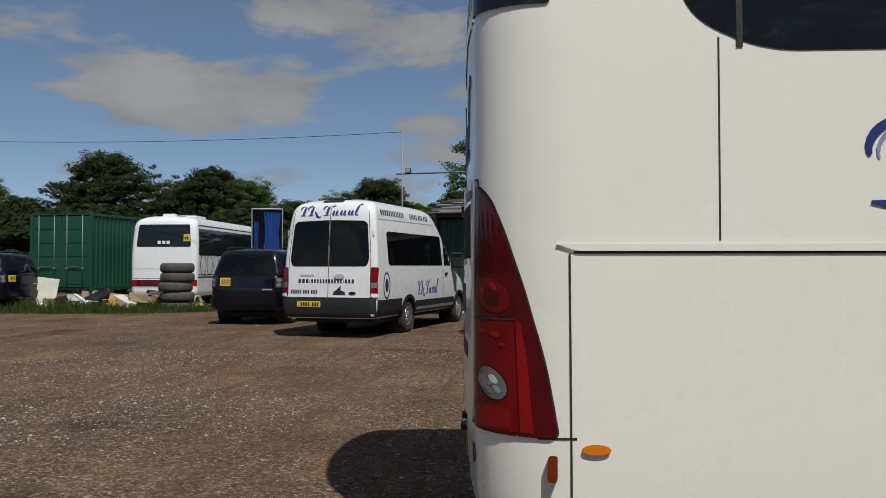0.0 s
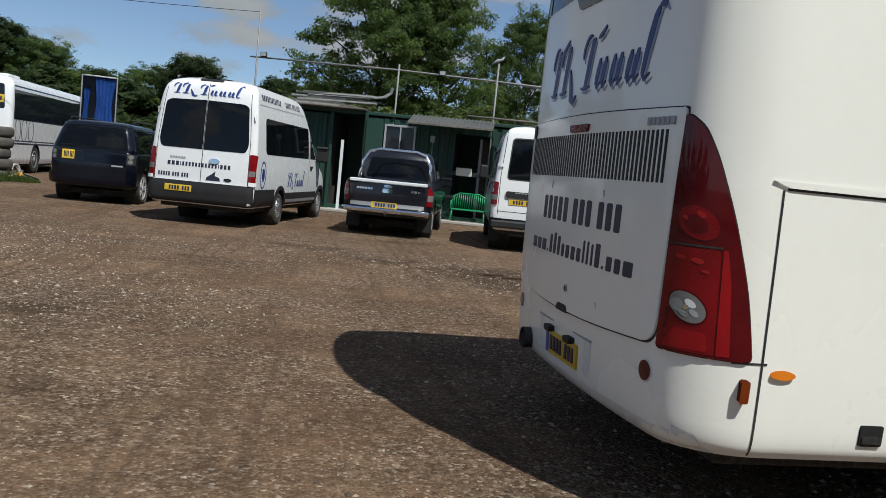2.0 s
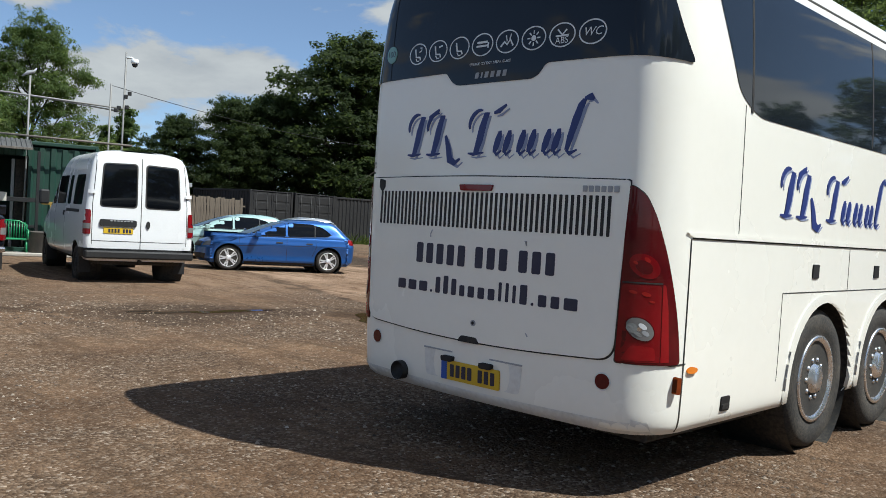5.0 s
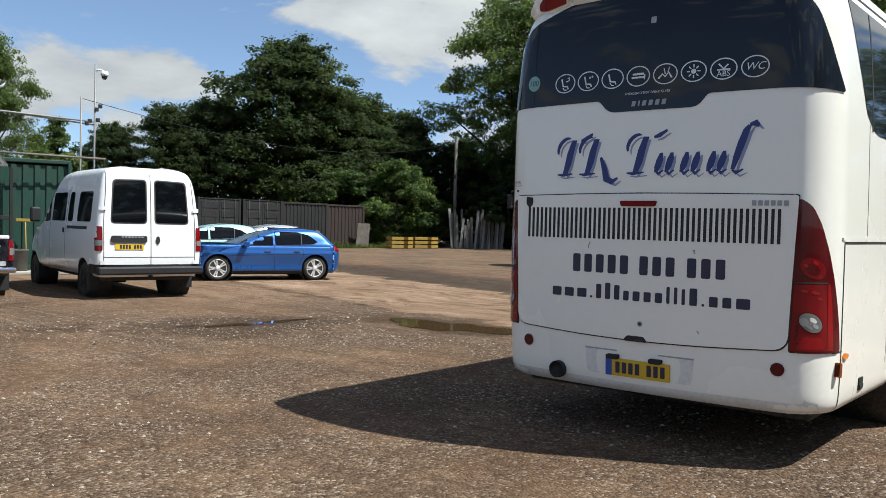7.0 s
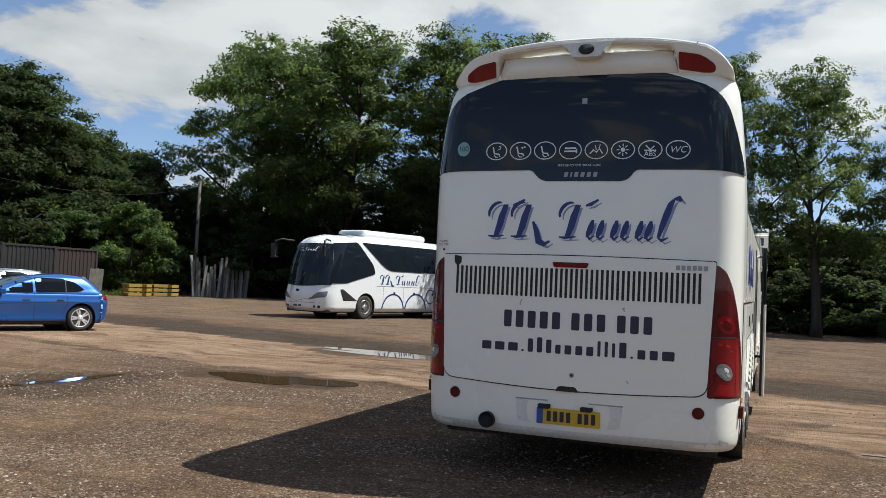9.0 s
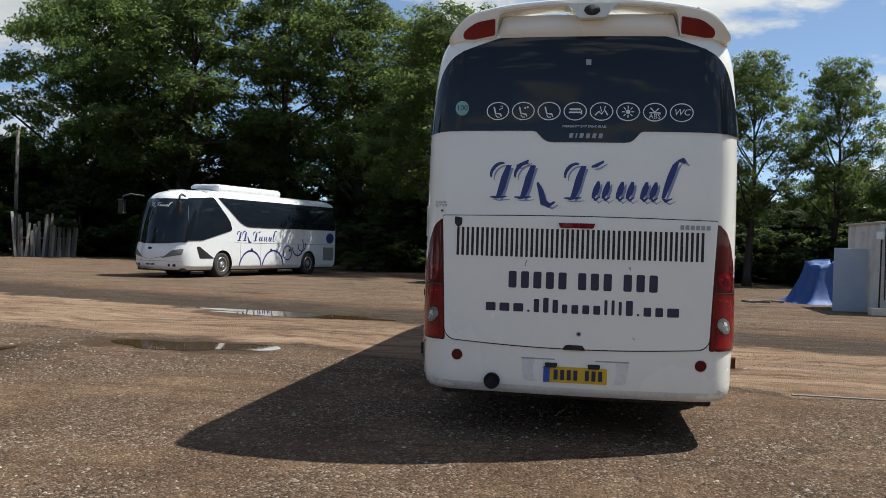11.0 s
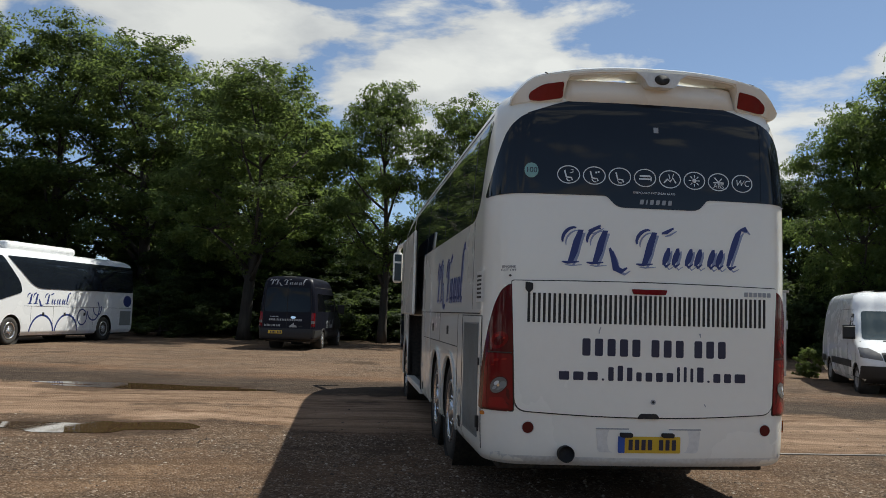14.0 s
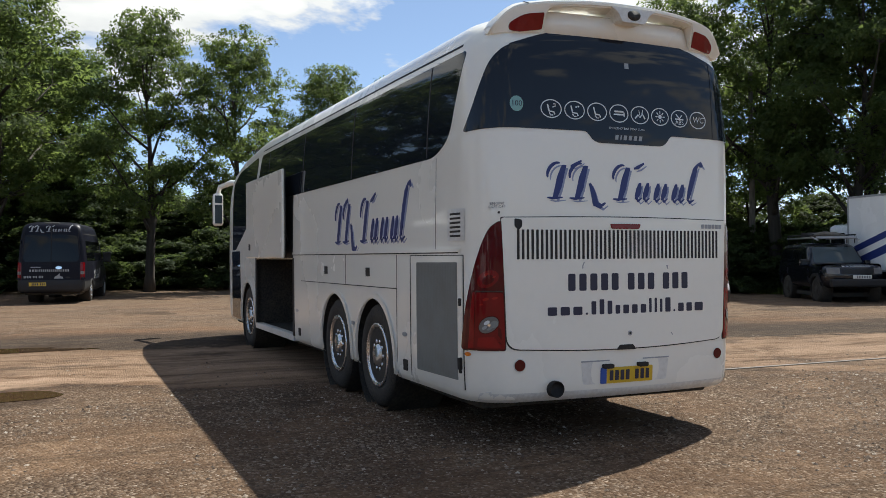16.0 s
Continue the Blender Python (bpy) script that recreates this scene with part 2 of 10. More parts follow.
def wood(name, dark, light, scale=1.0):
    m, nt, b, co = base(name)
    st = nt.nodes.new("ShaderNodeVectorMath")
    st.operation = "MULTIPLY"
    st.inputs[1].default_value = (14 * scale, 14 * scale, 1.2 * scale)
    nt.links.new(co, st.inputs[0])
    grain, stain = noise_tex(nt, st.outputs[0], 2.0, 6), noise_tex(nt, co, 1.3, 4)
    c = ramp(nt, grain, [(0.3, dark), (0.7, light)])
    nt.links.new(mixc(nt, stain, c, tuple(x * 0.55 for x in dark)), b.inputs["Base Color"])
    b.inputs["Roughness"].default_value = 0.85
    nt.links.new(bump(nt, grain, 0.4, 0.01), b.inputs["Normal"])
    return m


FENCE_WOOD = wood("weathered_fence_wood", (0.13, 0.10, 0.075), (0.30, 0.25, 0.19))
OLD_WOOD = wood("grey_old_wood", (0.14, 0.12, 0.10), (0.34, 0.30, 0.25))
BARK = wood("bark", (0.032, 0.026, 0.020), (0.090, 0.074, 0.055), 0.35)


def glass(name, colour, rough=0.03, through=0.0):
    m, nt, b, co = base(name)
    n = noise_tex(nt, co, 2.2, 5)
    nt.links.new(mixc(nt, n, colour, tuple(c * 1.5 + 0.001 for c in colour)), b.inputs["Base Color"])
    r = nt.nodes.new("ShaderNodeMapRange")
    r.inputs["To Min"].default_value, r.inputs["To Max"].default_value = rough * 0.6, rough * 1.6
    nt.links.new(n, r.inputs["Value"])
    nt.links.new(r.outputs[0], b.inputs["Roughness"])
    b.inputs["IOR"].default_value = 1.32
    if through:
        b.inputs["Transmission Weight"].default_value = through
    return m


GLASS = glass("tinted_window_glass", (0.009, 0.012, 0.017))
CAR_GLASS = glass("dark_car_glass", (0.0025, 0.003, 0.004))
for gm, ior in ((GLASS, 1.40), (CAR_GLASS, 1.36)):
    gm.node_tree.nodes["Principled BSDF"].inputs["IOR"].default_value = ior
GLASS_CLEAR = glass("windscreen_glass", (0.05, 0.065, 0.07), 0.02)


def lens(name, colour, ribs):
    """Moulded lamp lens with fine prisms under a clear gloss."""
    m, nt, b, co = base(name)
    n = noise_tex(nt, co, 7, 3)
    nt.links.new(mixc(nt, n, colour, tuple(c * 0.45 for c in colour)), b.inputs["Base Color"])
    b.inputs["Roughness"].default_value = 0.22
    b.inputs["Specular IOR Level"].default_value = 0.125
    b.inputs["Coat Weight"].default_value, b.inputs["Coat Roughness"].default_value = 0.55, 0.03
    w = nt.nodes.new("ShaderNodeTexWave")
    w.inputs["Scale"].default_value, w.inputs["Distortion"].default_value = ribs, 0.4
    w.bands_direction = "Z"
    nt.links.new(co, w.inputs["Vector"])
    nt.links.new(bump(nt, w.outputs["Fac"], 0.06, 0.003), b.inputs["Normal"])
    return m


RED = lens("tail_lamp_red", (0.24, 0.005, 0.009), 60)
RED_DARK = lens("tail_lamp_smoked_red", (0.115, 0.004, 0.007), 40)
RED_FOOT = lens("tail_lamp_foot_red", (0.34, 0.008, 0.012), 60)
RED_BRIGHT = lens("tail_lamp_bright_red", (0.42, 0.018, 0.015), 70)
RED_TOP = lens("high_lamp_red", (0.26, 0.012, 0.012), 50)
MARKER = lens("marker_dark_amber", (0.24, 0.042, 0.008), 60)
CLEAR = lens("lamp_clear", (0.24, 0.23, 0.22), 40)


def gravel_ground():
    m, nt, b, co = base("gravel_yard")
    L = nt.links.new

    def math_node(op, a, b_):
        n = nt.nodes.new("ShaderNodeMath")
        n.operation = op
        for s, v in zip(n.inputs, (a, b_)):
            if isinstance(v, (int, float)):
                s.default_value = v
            else:
                L(v, s)
        return n.outputs[0]

    def span(v, lo, hi, a=0.0, z=1.0):
        r = nt.nodes.new("ShaderNodeMapRange")
        r.interpolation_type = "SMOOTHSTEP"
        for k, x in (("From Min", lo), ("From Max", hi), ("To Min", a), ("To Max", z)):
            r.inputs[k].default_value = x
        L(v, r.inputs["Value"])
        return r.outputs[0]

    sep = nt.nodes.new("ShaderNodeSeparateXYZ")
    L(co, sep.inputs[0])
    warp, mid, fine = noise_tex(nt, co, 0.16, 7, 0.62), noise_tex(nt, co, 0.6, 8, 0.66), noise_tex(nt, co, 9, 8, 0.7)
    # wheel tracks run along the yard: the soil changes in bands across it
    x = math_node("SUBTRACT", sep.outputs["X"], math_node("MULTIPLY", math_node("SUBTRACT", sep.outputs["Y"], 9.0), 0.25))
    x = math_node("ADD", x, math_node("MULTIPLY", math_node("SUBTRACT", warp, 0.5), 2.2))
    x = math_node("ADD", x, math_node("MULTIPLY", math_node("SUBTRACT", mid, 0.5), 2.4))
    st = nt.nodes.new("ShaderNodeVectorMath")
    st.operation = "MULTIPLY"
    st.inputs[1].default_value = (1.2, 0.20, 1)
    bend = nt.nodes.new("ShaderNodeTexNoise")
    bend.inputs["Scale"].default_value, bend.inputs["Detail"].default_value = 0.35, 5.0
    L(co, bend.inputs["Vector"])
    off = nt.nodes.new("ShaderNodeVectorMath")
    off.operation = "MULTIPLY_ADD"
    off.inputs[1].default_value = (3.0, 3.0, 0)
    L(bend.outputs["Color"], off.inputs[0]), L(co, off.inputs[2])
    L(off.outputs[0], st.inputs[0])
    tracks = noise_tex(nt, st.outputs[0], 1.0, 6, 0.6)
    tracks = math_node("ADD", math_node("MULTIPLY", tracks, 0.55), math_node("MULTIPLY", noise_tex(nt, co, 0.9, 8, 0.7), 0.45))
    # fine streaks dragged along the tracks
    sv = nt.nodes.new("ShaderNodeVectorMath")
    sv.operation = "MULTIPLY"
    sv.inputs[1].default_value = (3.6, 0.42, 1)
    L(off.outputs[0], sv.inputs[0])
    streak = noise_tex(nt, sv.outputs[0], 1.0, 8, 0.68)
    brown = ramp(nt, mid, [(0.30, (0.052, 0.030, 0.017)), (0.46, (0.120, 0.072, 0.041)), (0.66, (0.225, 0.145, 0.086))])
    sand = ramp(nt, math_node("ADD", math_node("MULTIPLY", tracks, 0.5), math_node("MULTIPLY", streak, 0.5)), [(0.38, (0.085, 0.052, 0.030)), (0.455, (0.20, 0.135, 0.088)), (0.52, (0.265, 0.184, 0.124)), (0.60, (0.35, 0.252, 0.176))])
    dark = ramp(nt, mid, [(0.3, (0.046, 0.033, 0.024)), (0.7, (0.125, 0.092, 0.064))])
    s1 = math_node("MULTIPLY", span(x, 4.3, 5.3), span(x, 9.4, 9.75, 1.0, 0.0))
    far = math_node("MULTIPLY", math_node("MULTIPLY", span(sep.outputs["Y"], 13.0, 17.0), span(sep.outputs["X"], 0.5, 5.0)), span(x, 9.4, 9.75, 1.0, 0.0))
    s1 = math_node("MAXIMUM", s1, math_node("MULTIPLY", far, 0.62))
    s2 = math_node("MULTIPLY", math_node("MULTIPLY", span(x, 13.4, 15.0), span(x, 30, 38, 1.0, 0.0)), 0.6)
    col = mixc(nt, math_node("MULTIPLY", math_node("MAXIMUM", s1, s2), span(streak, 0.36, 0.50, 0.35, 1.0)), brown, sand)
    col = mixc(nt, math_node("MULTIPLY", math_node("MULTIPLY", span(x, 9.4, 9.8), span(x, 11.4, 12.8, 1.0, 0.0)), 0.88), col, dark)
    rusty = math_node("MULTIPLY", math_node("MULTIPLY", span(x, 11.8, 12.8), span(x, 13.6, 14.6, 1.0, 0.0)), 0.6)
    col = mixc(nt, rusty, col, ramp(nt, tracks, [(0.36, (0.12, 0.064, 0.034)), (0.62, (0.30, 0.18, 0.105))]))
    # dark seams where the slab ends
    for at in (4.75, 9.62):
        seam = math_node("ABSOLUTE", math_node("SUBTRACT", x, at), 0.0)
        col = mixc(nt, math_node("MULTIPLY", span(seam, 0.03, 0.30, 0.85, 0.0), span(tracks, 0.42, 0.54)), col, (0.045, 0.030, 0.019))
    # chippings, thick in patches and thin on the clay
    v = nt.nodes.new("ShaderNodeTexVoronoi")
    v.inputs["Scale"].default_value = 46
    L(co, v.inputs["Vector"])
    tone = nt.nodes.new("ShaderNodeSeparateColor")
    L(v.outputs["Color"], tone.inputs[0])
    chip = ramp(nt, tone.outputs[0], [(0.0, (0.034, 0.025, 0.018)), (0.40, (0.092, 0.064, 0.043)), (0.82, (0.185, 0.142, 0.102)), (0.96, (0.30, 0.25, 0.195)), (1.0, (0.46, 0.40, 0.33))])
    patchy = span(noise_tex(nt, co, 0.42, 8, 0.72), 0.40, 0.62, 0.30, 0.80)
    patchy = math_node("MULTIPLY", patchy, math_node("SUBTRACT", 1.0, math_node("MAXIMUM", math_node("MULTIPLY", s1, 0.86), math_node("MULTIPLY", s2, 0.15))))
    col = mixc(nt, patchy, col, chip)
    # single pale stones and dark clods, a hand's breadth apart
    for scale, lo, hi, tint, amount in ((17.0, 0.16, 0.26, (0.40, 0.335, 0.265), 0.42), (11.0, 0.18, 0.34, (0.042, 0.030, 0.021), 0.45), (31.0, 0.20, 0.32, (0.46, 0.40, 0.33), 0.5)):
        v2 = nt.nodes.new("ShaderNodeTexVoronoi")
        v2.inputs["Scale"].default_value = scale
        L(co, v2.inputs["Vector"])
        pick = nt.nodes.new("ShaderNodeSeparateColor")
        L(v2.outputs["Color"], pick.inputs[0])
        spot = math_node("MULTIPLY", span(v2.outputs["Distance"], lo, hi, 1.0, 0.0), math_node("GREATER_THAN", pick.outputs[1], 0.72))
        spot = math_node("MULTIPLY", spot, math_node("MULTIPLY", math_node("SUBTRACT", amount, math_node("MULTIPLY", s1, amount * 0.75)), math_node("MULTIPLY", pick.outputs[2], 0.8)))
        col = mixc(nt, spot, col, tint)
    ridge = math_node("MULTIPLY", span(x, 9.5, 9.8), span(x, 12.0, 13.6, 1.0, 0.0))
    col = mixc(nt, math_node("MULTIPLY", math_node("MULTIPLY", ridge, span(streak, 0.40, 0.62, 1.0, 0.5)), 0.85), col, (0.048, 0.037, 0.029))
    # ruts pressed by wheels
    rv = nt.nodes.new("ShaderNodeVectorMath")
    rv.operation = "MULTIPLY"
    rv.inputs[1].default_value = (0.85, 0.045, 1)
    L(co, rv.inputs[0])
    rut = math_node("ABSOLUTE", math_node("SUBTRACT", noise_tex(nt, rv.outputs[0], 1.0, 5, 0.55), 0.5), 0.0)
    rut = math_node("MULTIPLY", span(rut, 0.0, 0.028, 0.42, 0.0), span(mid, 0.36, 0.56))
    col = mixc(nt, rut, col, (0.050, 0.034, 0.022))
    # damp mud in hollows
    damp = noise_tex(nt, co, 0.45, 8, 0.66)
    for cx, cy, kx, ky, wet in ((1.9, 12.7, 0.30, 0.70, 0.26), (4.5, 10.55, 1.15, 0.72, 0.30), (9.98, 11.1, 1.0, 0.40, 0.28)):
        wx = math_node("MULTIPLY", math_node("SUBTRACT", sep.outputs["X"], cx), kx)
        wy = math_node("MULTIPLY", math_node("SUBTRACT", sep.outputs["Y"], cy), ky)
        hollow = math_node("SUBTRACT", 1.2, math_node("SQRT", math_node("ADD", math_node("MULTIPLY", wx, wx), math_node("MULTIPLY", wy, wy)), 0.0))
        damp = math_node("ADD", damp, math_node("MULTIPLY", math_node("MAXIMUM", hollow, 0.0), wet))
    damp = span(damp, 0.56, 0.66, 0.0, 0.72)
    col = mixc(nt, damp, col, (0.046, 0.029, 0.017))
    col = mixc(nt, 1.0, col, (1.16, 1.10, 1.07), "MULTIPLY")
    L(mixc(nt, math_node("SUBTRACT", 0.75, math_node("MULTIPLY", s1, 0.35)), col, ramp(nt, fine, [(0.3, (0.50, 0.495, 0.49)), (0.5, (0.82, 0.82, 0.82)), (0.7, (1.18, 1.18, 1.18))]), "MULTIPLY"), b.inputs["Base Color"])
    L(span(damp, 0.0, 0.72, 0.96, 0.84), b.inputs["Roughness"])
    b.inputs["Specular IOR Level"].default_value = 0.12
    b.inputs["Diffuse Roughness"].default_value = 0.35
    h = math_node("MULTIPLY_ADD", v.outputs["Distance"], -0.8)
    L(fine, h.node.inputs[2])
    L(bump(nt, h, 1.0, 0.022), b.inputs["Normal"])
    return m


GROUND = gravel_ground()


def stones_mat():
    m, nt, b, co = base("loose_stone")
    g = nt.nodes.new("ShaderNodeNewGeometry").outputs["Random Per Island"]
    nt.links.new(ramp(nt, g, [(0.0, (0.045, 0.030, 0.020)), (0.5, (0.15, 0.105, 0.072)), (0.82, (0.24, 0.185, 0.135)), (0.97, (0.36, 0.30, 0.235)), (1.0, (0.48, 0.42, 0.35))]), b.inputs["Base Color"])
    b.inputs["Roughness"].default_value = 0.9
    return m


STONE = stones_mat()


def water():
    m, nt, b, co = base("puddle_water")
    b.inputs["Base Color"].default_value = (0.062, 0.038, 0.019, 1)
    b.inputs["Roughness"].default_value = 0.03
    b.inputs["IOR"].default_value = 1.33
    nt.links.new(bump(nt, noise_tex(nt, co, 3, 2), 0.02, 0.01), b.inputs["Normal"])
    return m


WATER = water()


def leaf(name, dark, light, bright, glow=0.55):
    m, nt, b, co = base(name)
    g = nt.nodes.new("ShaderNodeNewGeometry").outputs["Random Per Island"]
    o = nt.nodes.new("ShaderNodeObjectInfo").outputs["Random"]
    c = ramp(nt, g, [(0.0, dark), (0.6, light), (1.0, bright)])
    c = mixc(nt, o, c, mixc(nt, 0.35, c, (0.05, 0.065, 0.012)))
    c = mixc(nt, noise_tex(nt, co, 0.5, 3), c, mixc(nt, 0.5, c, dark))
    nt.links.new(c, b.inputs["Base Color"])
    b.inputs["Roughness"].default_value = 0.62
    b.inputs["Specular IOR Level"].default_value = 0.22
    tr = nt.nodes.new("ShaderNodeBsdfTranslucent")
    nt.links.new(mixc(nt, glow, c, (0.26, 0.335, 0.085)), tr.inputs["Color"])
    mx = nt.nodes.new("ShaderNodeMixShader")
    mx.inputs[0].default_value = 0.60
    nt.links.new(b.outputs[0], mx.inputs[1]), nt.links.new(tr.outputs[0], mx.inputs[2])
    nt.links.new(mx.outputs[0], nt.nodes["Material Output"].inputs["Surface"])
    return m


LEAF = leaf("broad_leaves", (0.044, 0.078, 0.024), (0.090, 0.148, 0.042), (0.19, 0.26, 0.10))
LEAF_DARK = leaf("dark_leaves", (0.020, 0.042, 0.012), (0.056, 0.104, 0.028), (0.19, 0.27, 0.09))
LEAF_WOOD = leaf("oak_wood_leaves", (0.032, 0.054, 0.019), (0.060, 0.094, 0.031), (0.125, 0.165, 0.068))
# leaf green darkened to carry the shade under and behind the trees
LEAF_SHADED = leaf("shaded_green_leaves", (0.023, 0.040, 0.015), (0.042, 0.066, 0.023), (0.078, 0.108, 0.044), 0.22)
LEAF_PALE = leaf("flowering_bush_leaves", (0.03, 0.06, 0.015), (0.10, 0.14, 0.04), (0.34, 0.33, 0.17))
GRASS = leaf("grass_blades", (0.03, 0.06, 0.012), (0.08, 0.12, 0.025), (0.20, 0.20, 0.07))


def block_wall():
    m, nt, b, co = base("painted_blockwork")
    stain, fine = noise_tex(nt, co, 1.1, 6, 0.65), noise_tex(nt, co, 18, 4)
    c = ramp(nt, stain, [(0.30, (0.36, 0.36, 0.34)), (0.50, (0.58, 0.58, 0.55)), (0.8, (0.70, 0.70, 0.67))])
    nt.links.new(c, b.inputs["Base Color"])
    b.inputs["Roughness"].default_value = 0.85
    nt.links.new(bump(nt, fine, 0.5, 0.01), b.inputs["Normal"])
    return m


BLOCK = block_wall()
MURAL_BLUE = paint("mural_blue", (0.30, 0.37, 0.48), 0.8, dirt=0.6, dirt_colour=(0.48, 0.50, 0.48), scale=2.2, bumpy=0.3)
CURTAIN_BLUE = paint("blue_banner", (0.02, 0.10, 0.42), 0.6, dirt=0.1)


# ---- building tools ----
from mathutils.bvhtree import BVHTree
from mathutils.interpolate import poly_3d_calc



def part(name, bm, material, parent=None, label="", smooth=False, normals=None):
    """Links a bmesh as one mesh object under a thing or a part."""
    me = bpy.data.meshes.new(name)
    bm.to_mesh(me)
    bm.free()
    me.materials.append(material)
    if smooth:
        me.polygons.foreach_set("use_smooth", [True] * len(me.polygons))
    if normals:
        me.normals_split_custom_set_from_vertices(normals)
    ob = new(name, me)
    if parent is not None:
        ob.parent = parent
    if label:
        tagged(ob, label)
    return ob


def thing(name, m, label, category, group="", kind=""):
    """An Empty at the base of a thing."""
    ob = new(name)
    ob.empty_display_size = 0.2
    ob.matrix_basis = m
    return tagged(ob, label, category, group, kind)


def add_box(bm, x0, y0, z0, x1, y1, z1, bev=0.0, m=None):
    r = bmesh.ops.create_cube(bm, size=1.0)
    vs = r["verts"]
    for v in vs:
        v.co = Vector((x0 if v.co.x < 0 else x1, y0 if v.co.y < 0 else y1, z0 if v.co.z < 0 else z1))
    if bev:
        es = list({e for v in vs for e in v.link_edges})
        out = bmesh.ops.bevel(bm, geom=es, offset=bev, segments=2, affect="EDGES", profile=0.5)
        vs = list({v for f in out["faces"] for v in f.verts} | {v for v in vs if v.is_valid})
    if m is not None:
        bmesh.ops.transform(bm, matrix=m, verts=vs)
    return vs


def box(name, x0, y0, z0, x1, y1, z1, material, parent=None, label="", bev=0.006, m=None):
    bm = bmesh.new()
    add_box(bm, x0, y0, z0, x1, y1, z1, bev, m)
    return part(name, bm, material, parent, label)


def add_tube(bm, pts, radii, n=8, caps=True):
    """A tube along points."""
    pts = [Vector(p) for p in pts]
    if isinstance(radii, (int, float)):
        radii = [radii] * len(pts)
    rings = []
    side = None
    for i, p in enumerate(pts):
        d = (pts[min(i + 1, len(pts) - 1)] - pts[max(i - 1, 0)]).normalized()
        if side is None:
            side = d.orthogonal().normalized()
        side = (side - d * side.dot(d)).normalized()
        up = d.cross(side)
        rings.append([bm.verts.new(p + radii[i] * (math.cos(a) * side + math.sin(a) * up)) for a in (2 * math.pi * k / n for k in range(n))])
    for a, b in zip(rings, rings[1:]):
        for k in range(n):
            f = bm.faces.new((a[k], a[(k + 1) % n], b[(k + 1) % n], b[k]))
            f.smooth = True
    if caps:
        bm.faces.new(rings[0][::-1])
        bm.faces.new(rings[-1])


def tube(name, pts, r, material, parent=None, label="", n=8):
    bm = bmesh.new()
    add_tube(bm, pts, r, n)
    return part(name, bm, material, parent, label)


def add_lathe(bm, profile, n=32, axis="Y", centre=(0, 0, 0)):
    """Turns (radius, along) pairs round an axis."""
    c = Vector(centre)
    rings = []
    for r, t in profile:
        ring = []
        for k in range(n):
            a = 2 * math.pi * k / n
            u, v = r * math.cos(a), r * math.sin(a)
            p = {"Y": (u, t, v), "Z": (u, v, t), "X": (t, u, v)}[axis]
            ring.append(bm.verts.new(c + Vector(p)))
        rings.append(ring)
    for a, b in zip(rings, rings[1:]):
        for k in range(n):
            f = bm.faces.new((a[k], a[(k + 1) % n], b[(k + 1) % n], b[k]))
            f.smooth = True
    for ring in (rings[0], rings[-1]):
        bm.faces.new(ring)
    bmesh.ops.recalc_face_normals(bm, faces=bm.faces)


def rpoly(pts, r=0.05, k=5):
    """A polygon with rounded corners; r may be one radius or one for each corner."""
    out, n = [], len(pts)
    rs = r if isinstance(r, (list, tuple)) else [r] * n
    for i in range(n):
        p, a, b = Vector(pts[i]), Vector(pts[i - 1]), Vector(pts[(i + 1) % n])
        da, db = (a - p), (b - p)
        rr = min(rs[i], da.length * 0.49, db.length * 0.49)
        if rr < 1e-4:
            out.append(p)
            continue
        s, e = p + da.normalized() * rr, p + db.normalized() * rr
        for j in range(k + 1):
            t = j / k
            out.append((1 - t) ** 2 * s + 2 * t * (1 - t) * p + t * t * e)
    return [tuple(v) for v in out]


def rect(a0, b0, a1, b1, r=0.0, k=4):
    return rpoly([(a0, b0), (a1, b0), (a1, b1), (a0, b1)], r, k)


def oval(ca, cb, ra, rb, n=24):
    return [(ca + ra * math.cos(2 * math.pi * k / n), cb + rb * math.sin(2 * math.pi * k / n)) for k in range(n)]


def stroke(pts, w):
    """A polygon that follows a line with width w."""
    pts = [Vector(p) for p in pts]
    l, r = [], []
    for i, p in enumerate(pts):
        d = (pts[min(i + 1, len(pts) - 1)] - pts[max(i - 1, 0)]).normalized()
        nrm = Vector((-d.y, d.x)) * (w / 2)
        l.append(p + nrm), r.append(p - nrm)
    return [tuple(v) for v in l + r[::-1]]


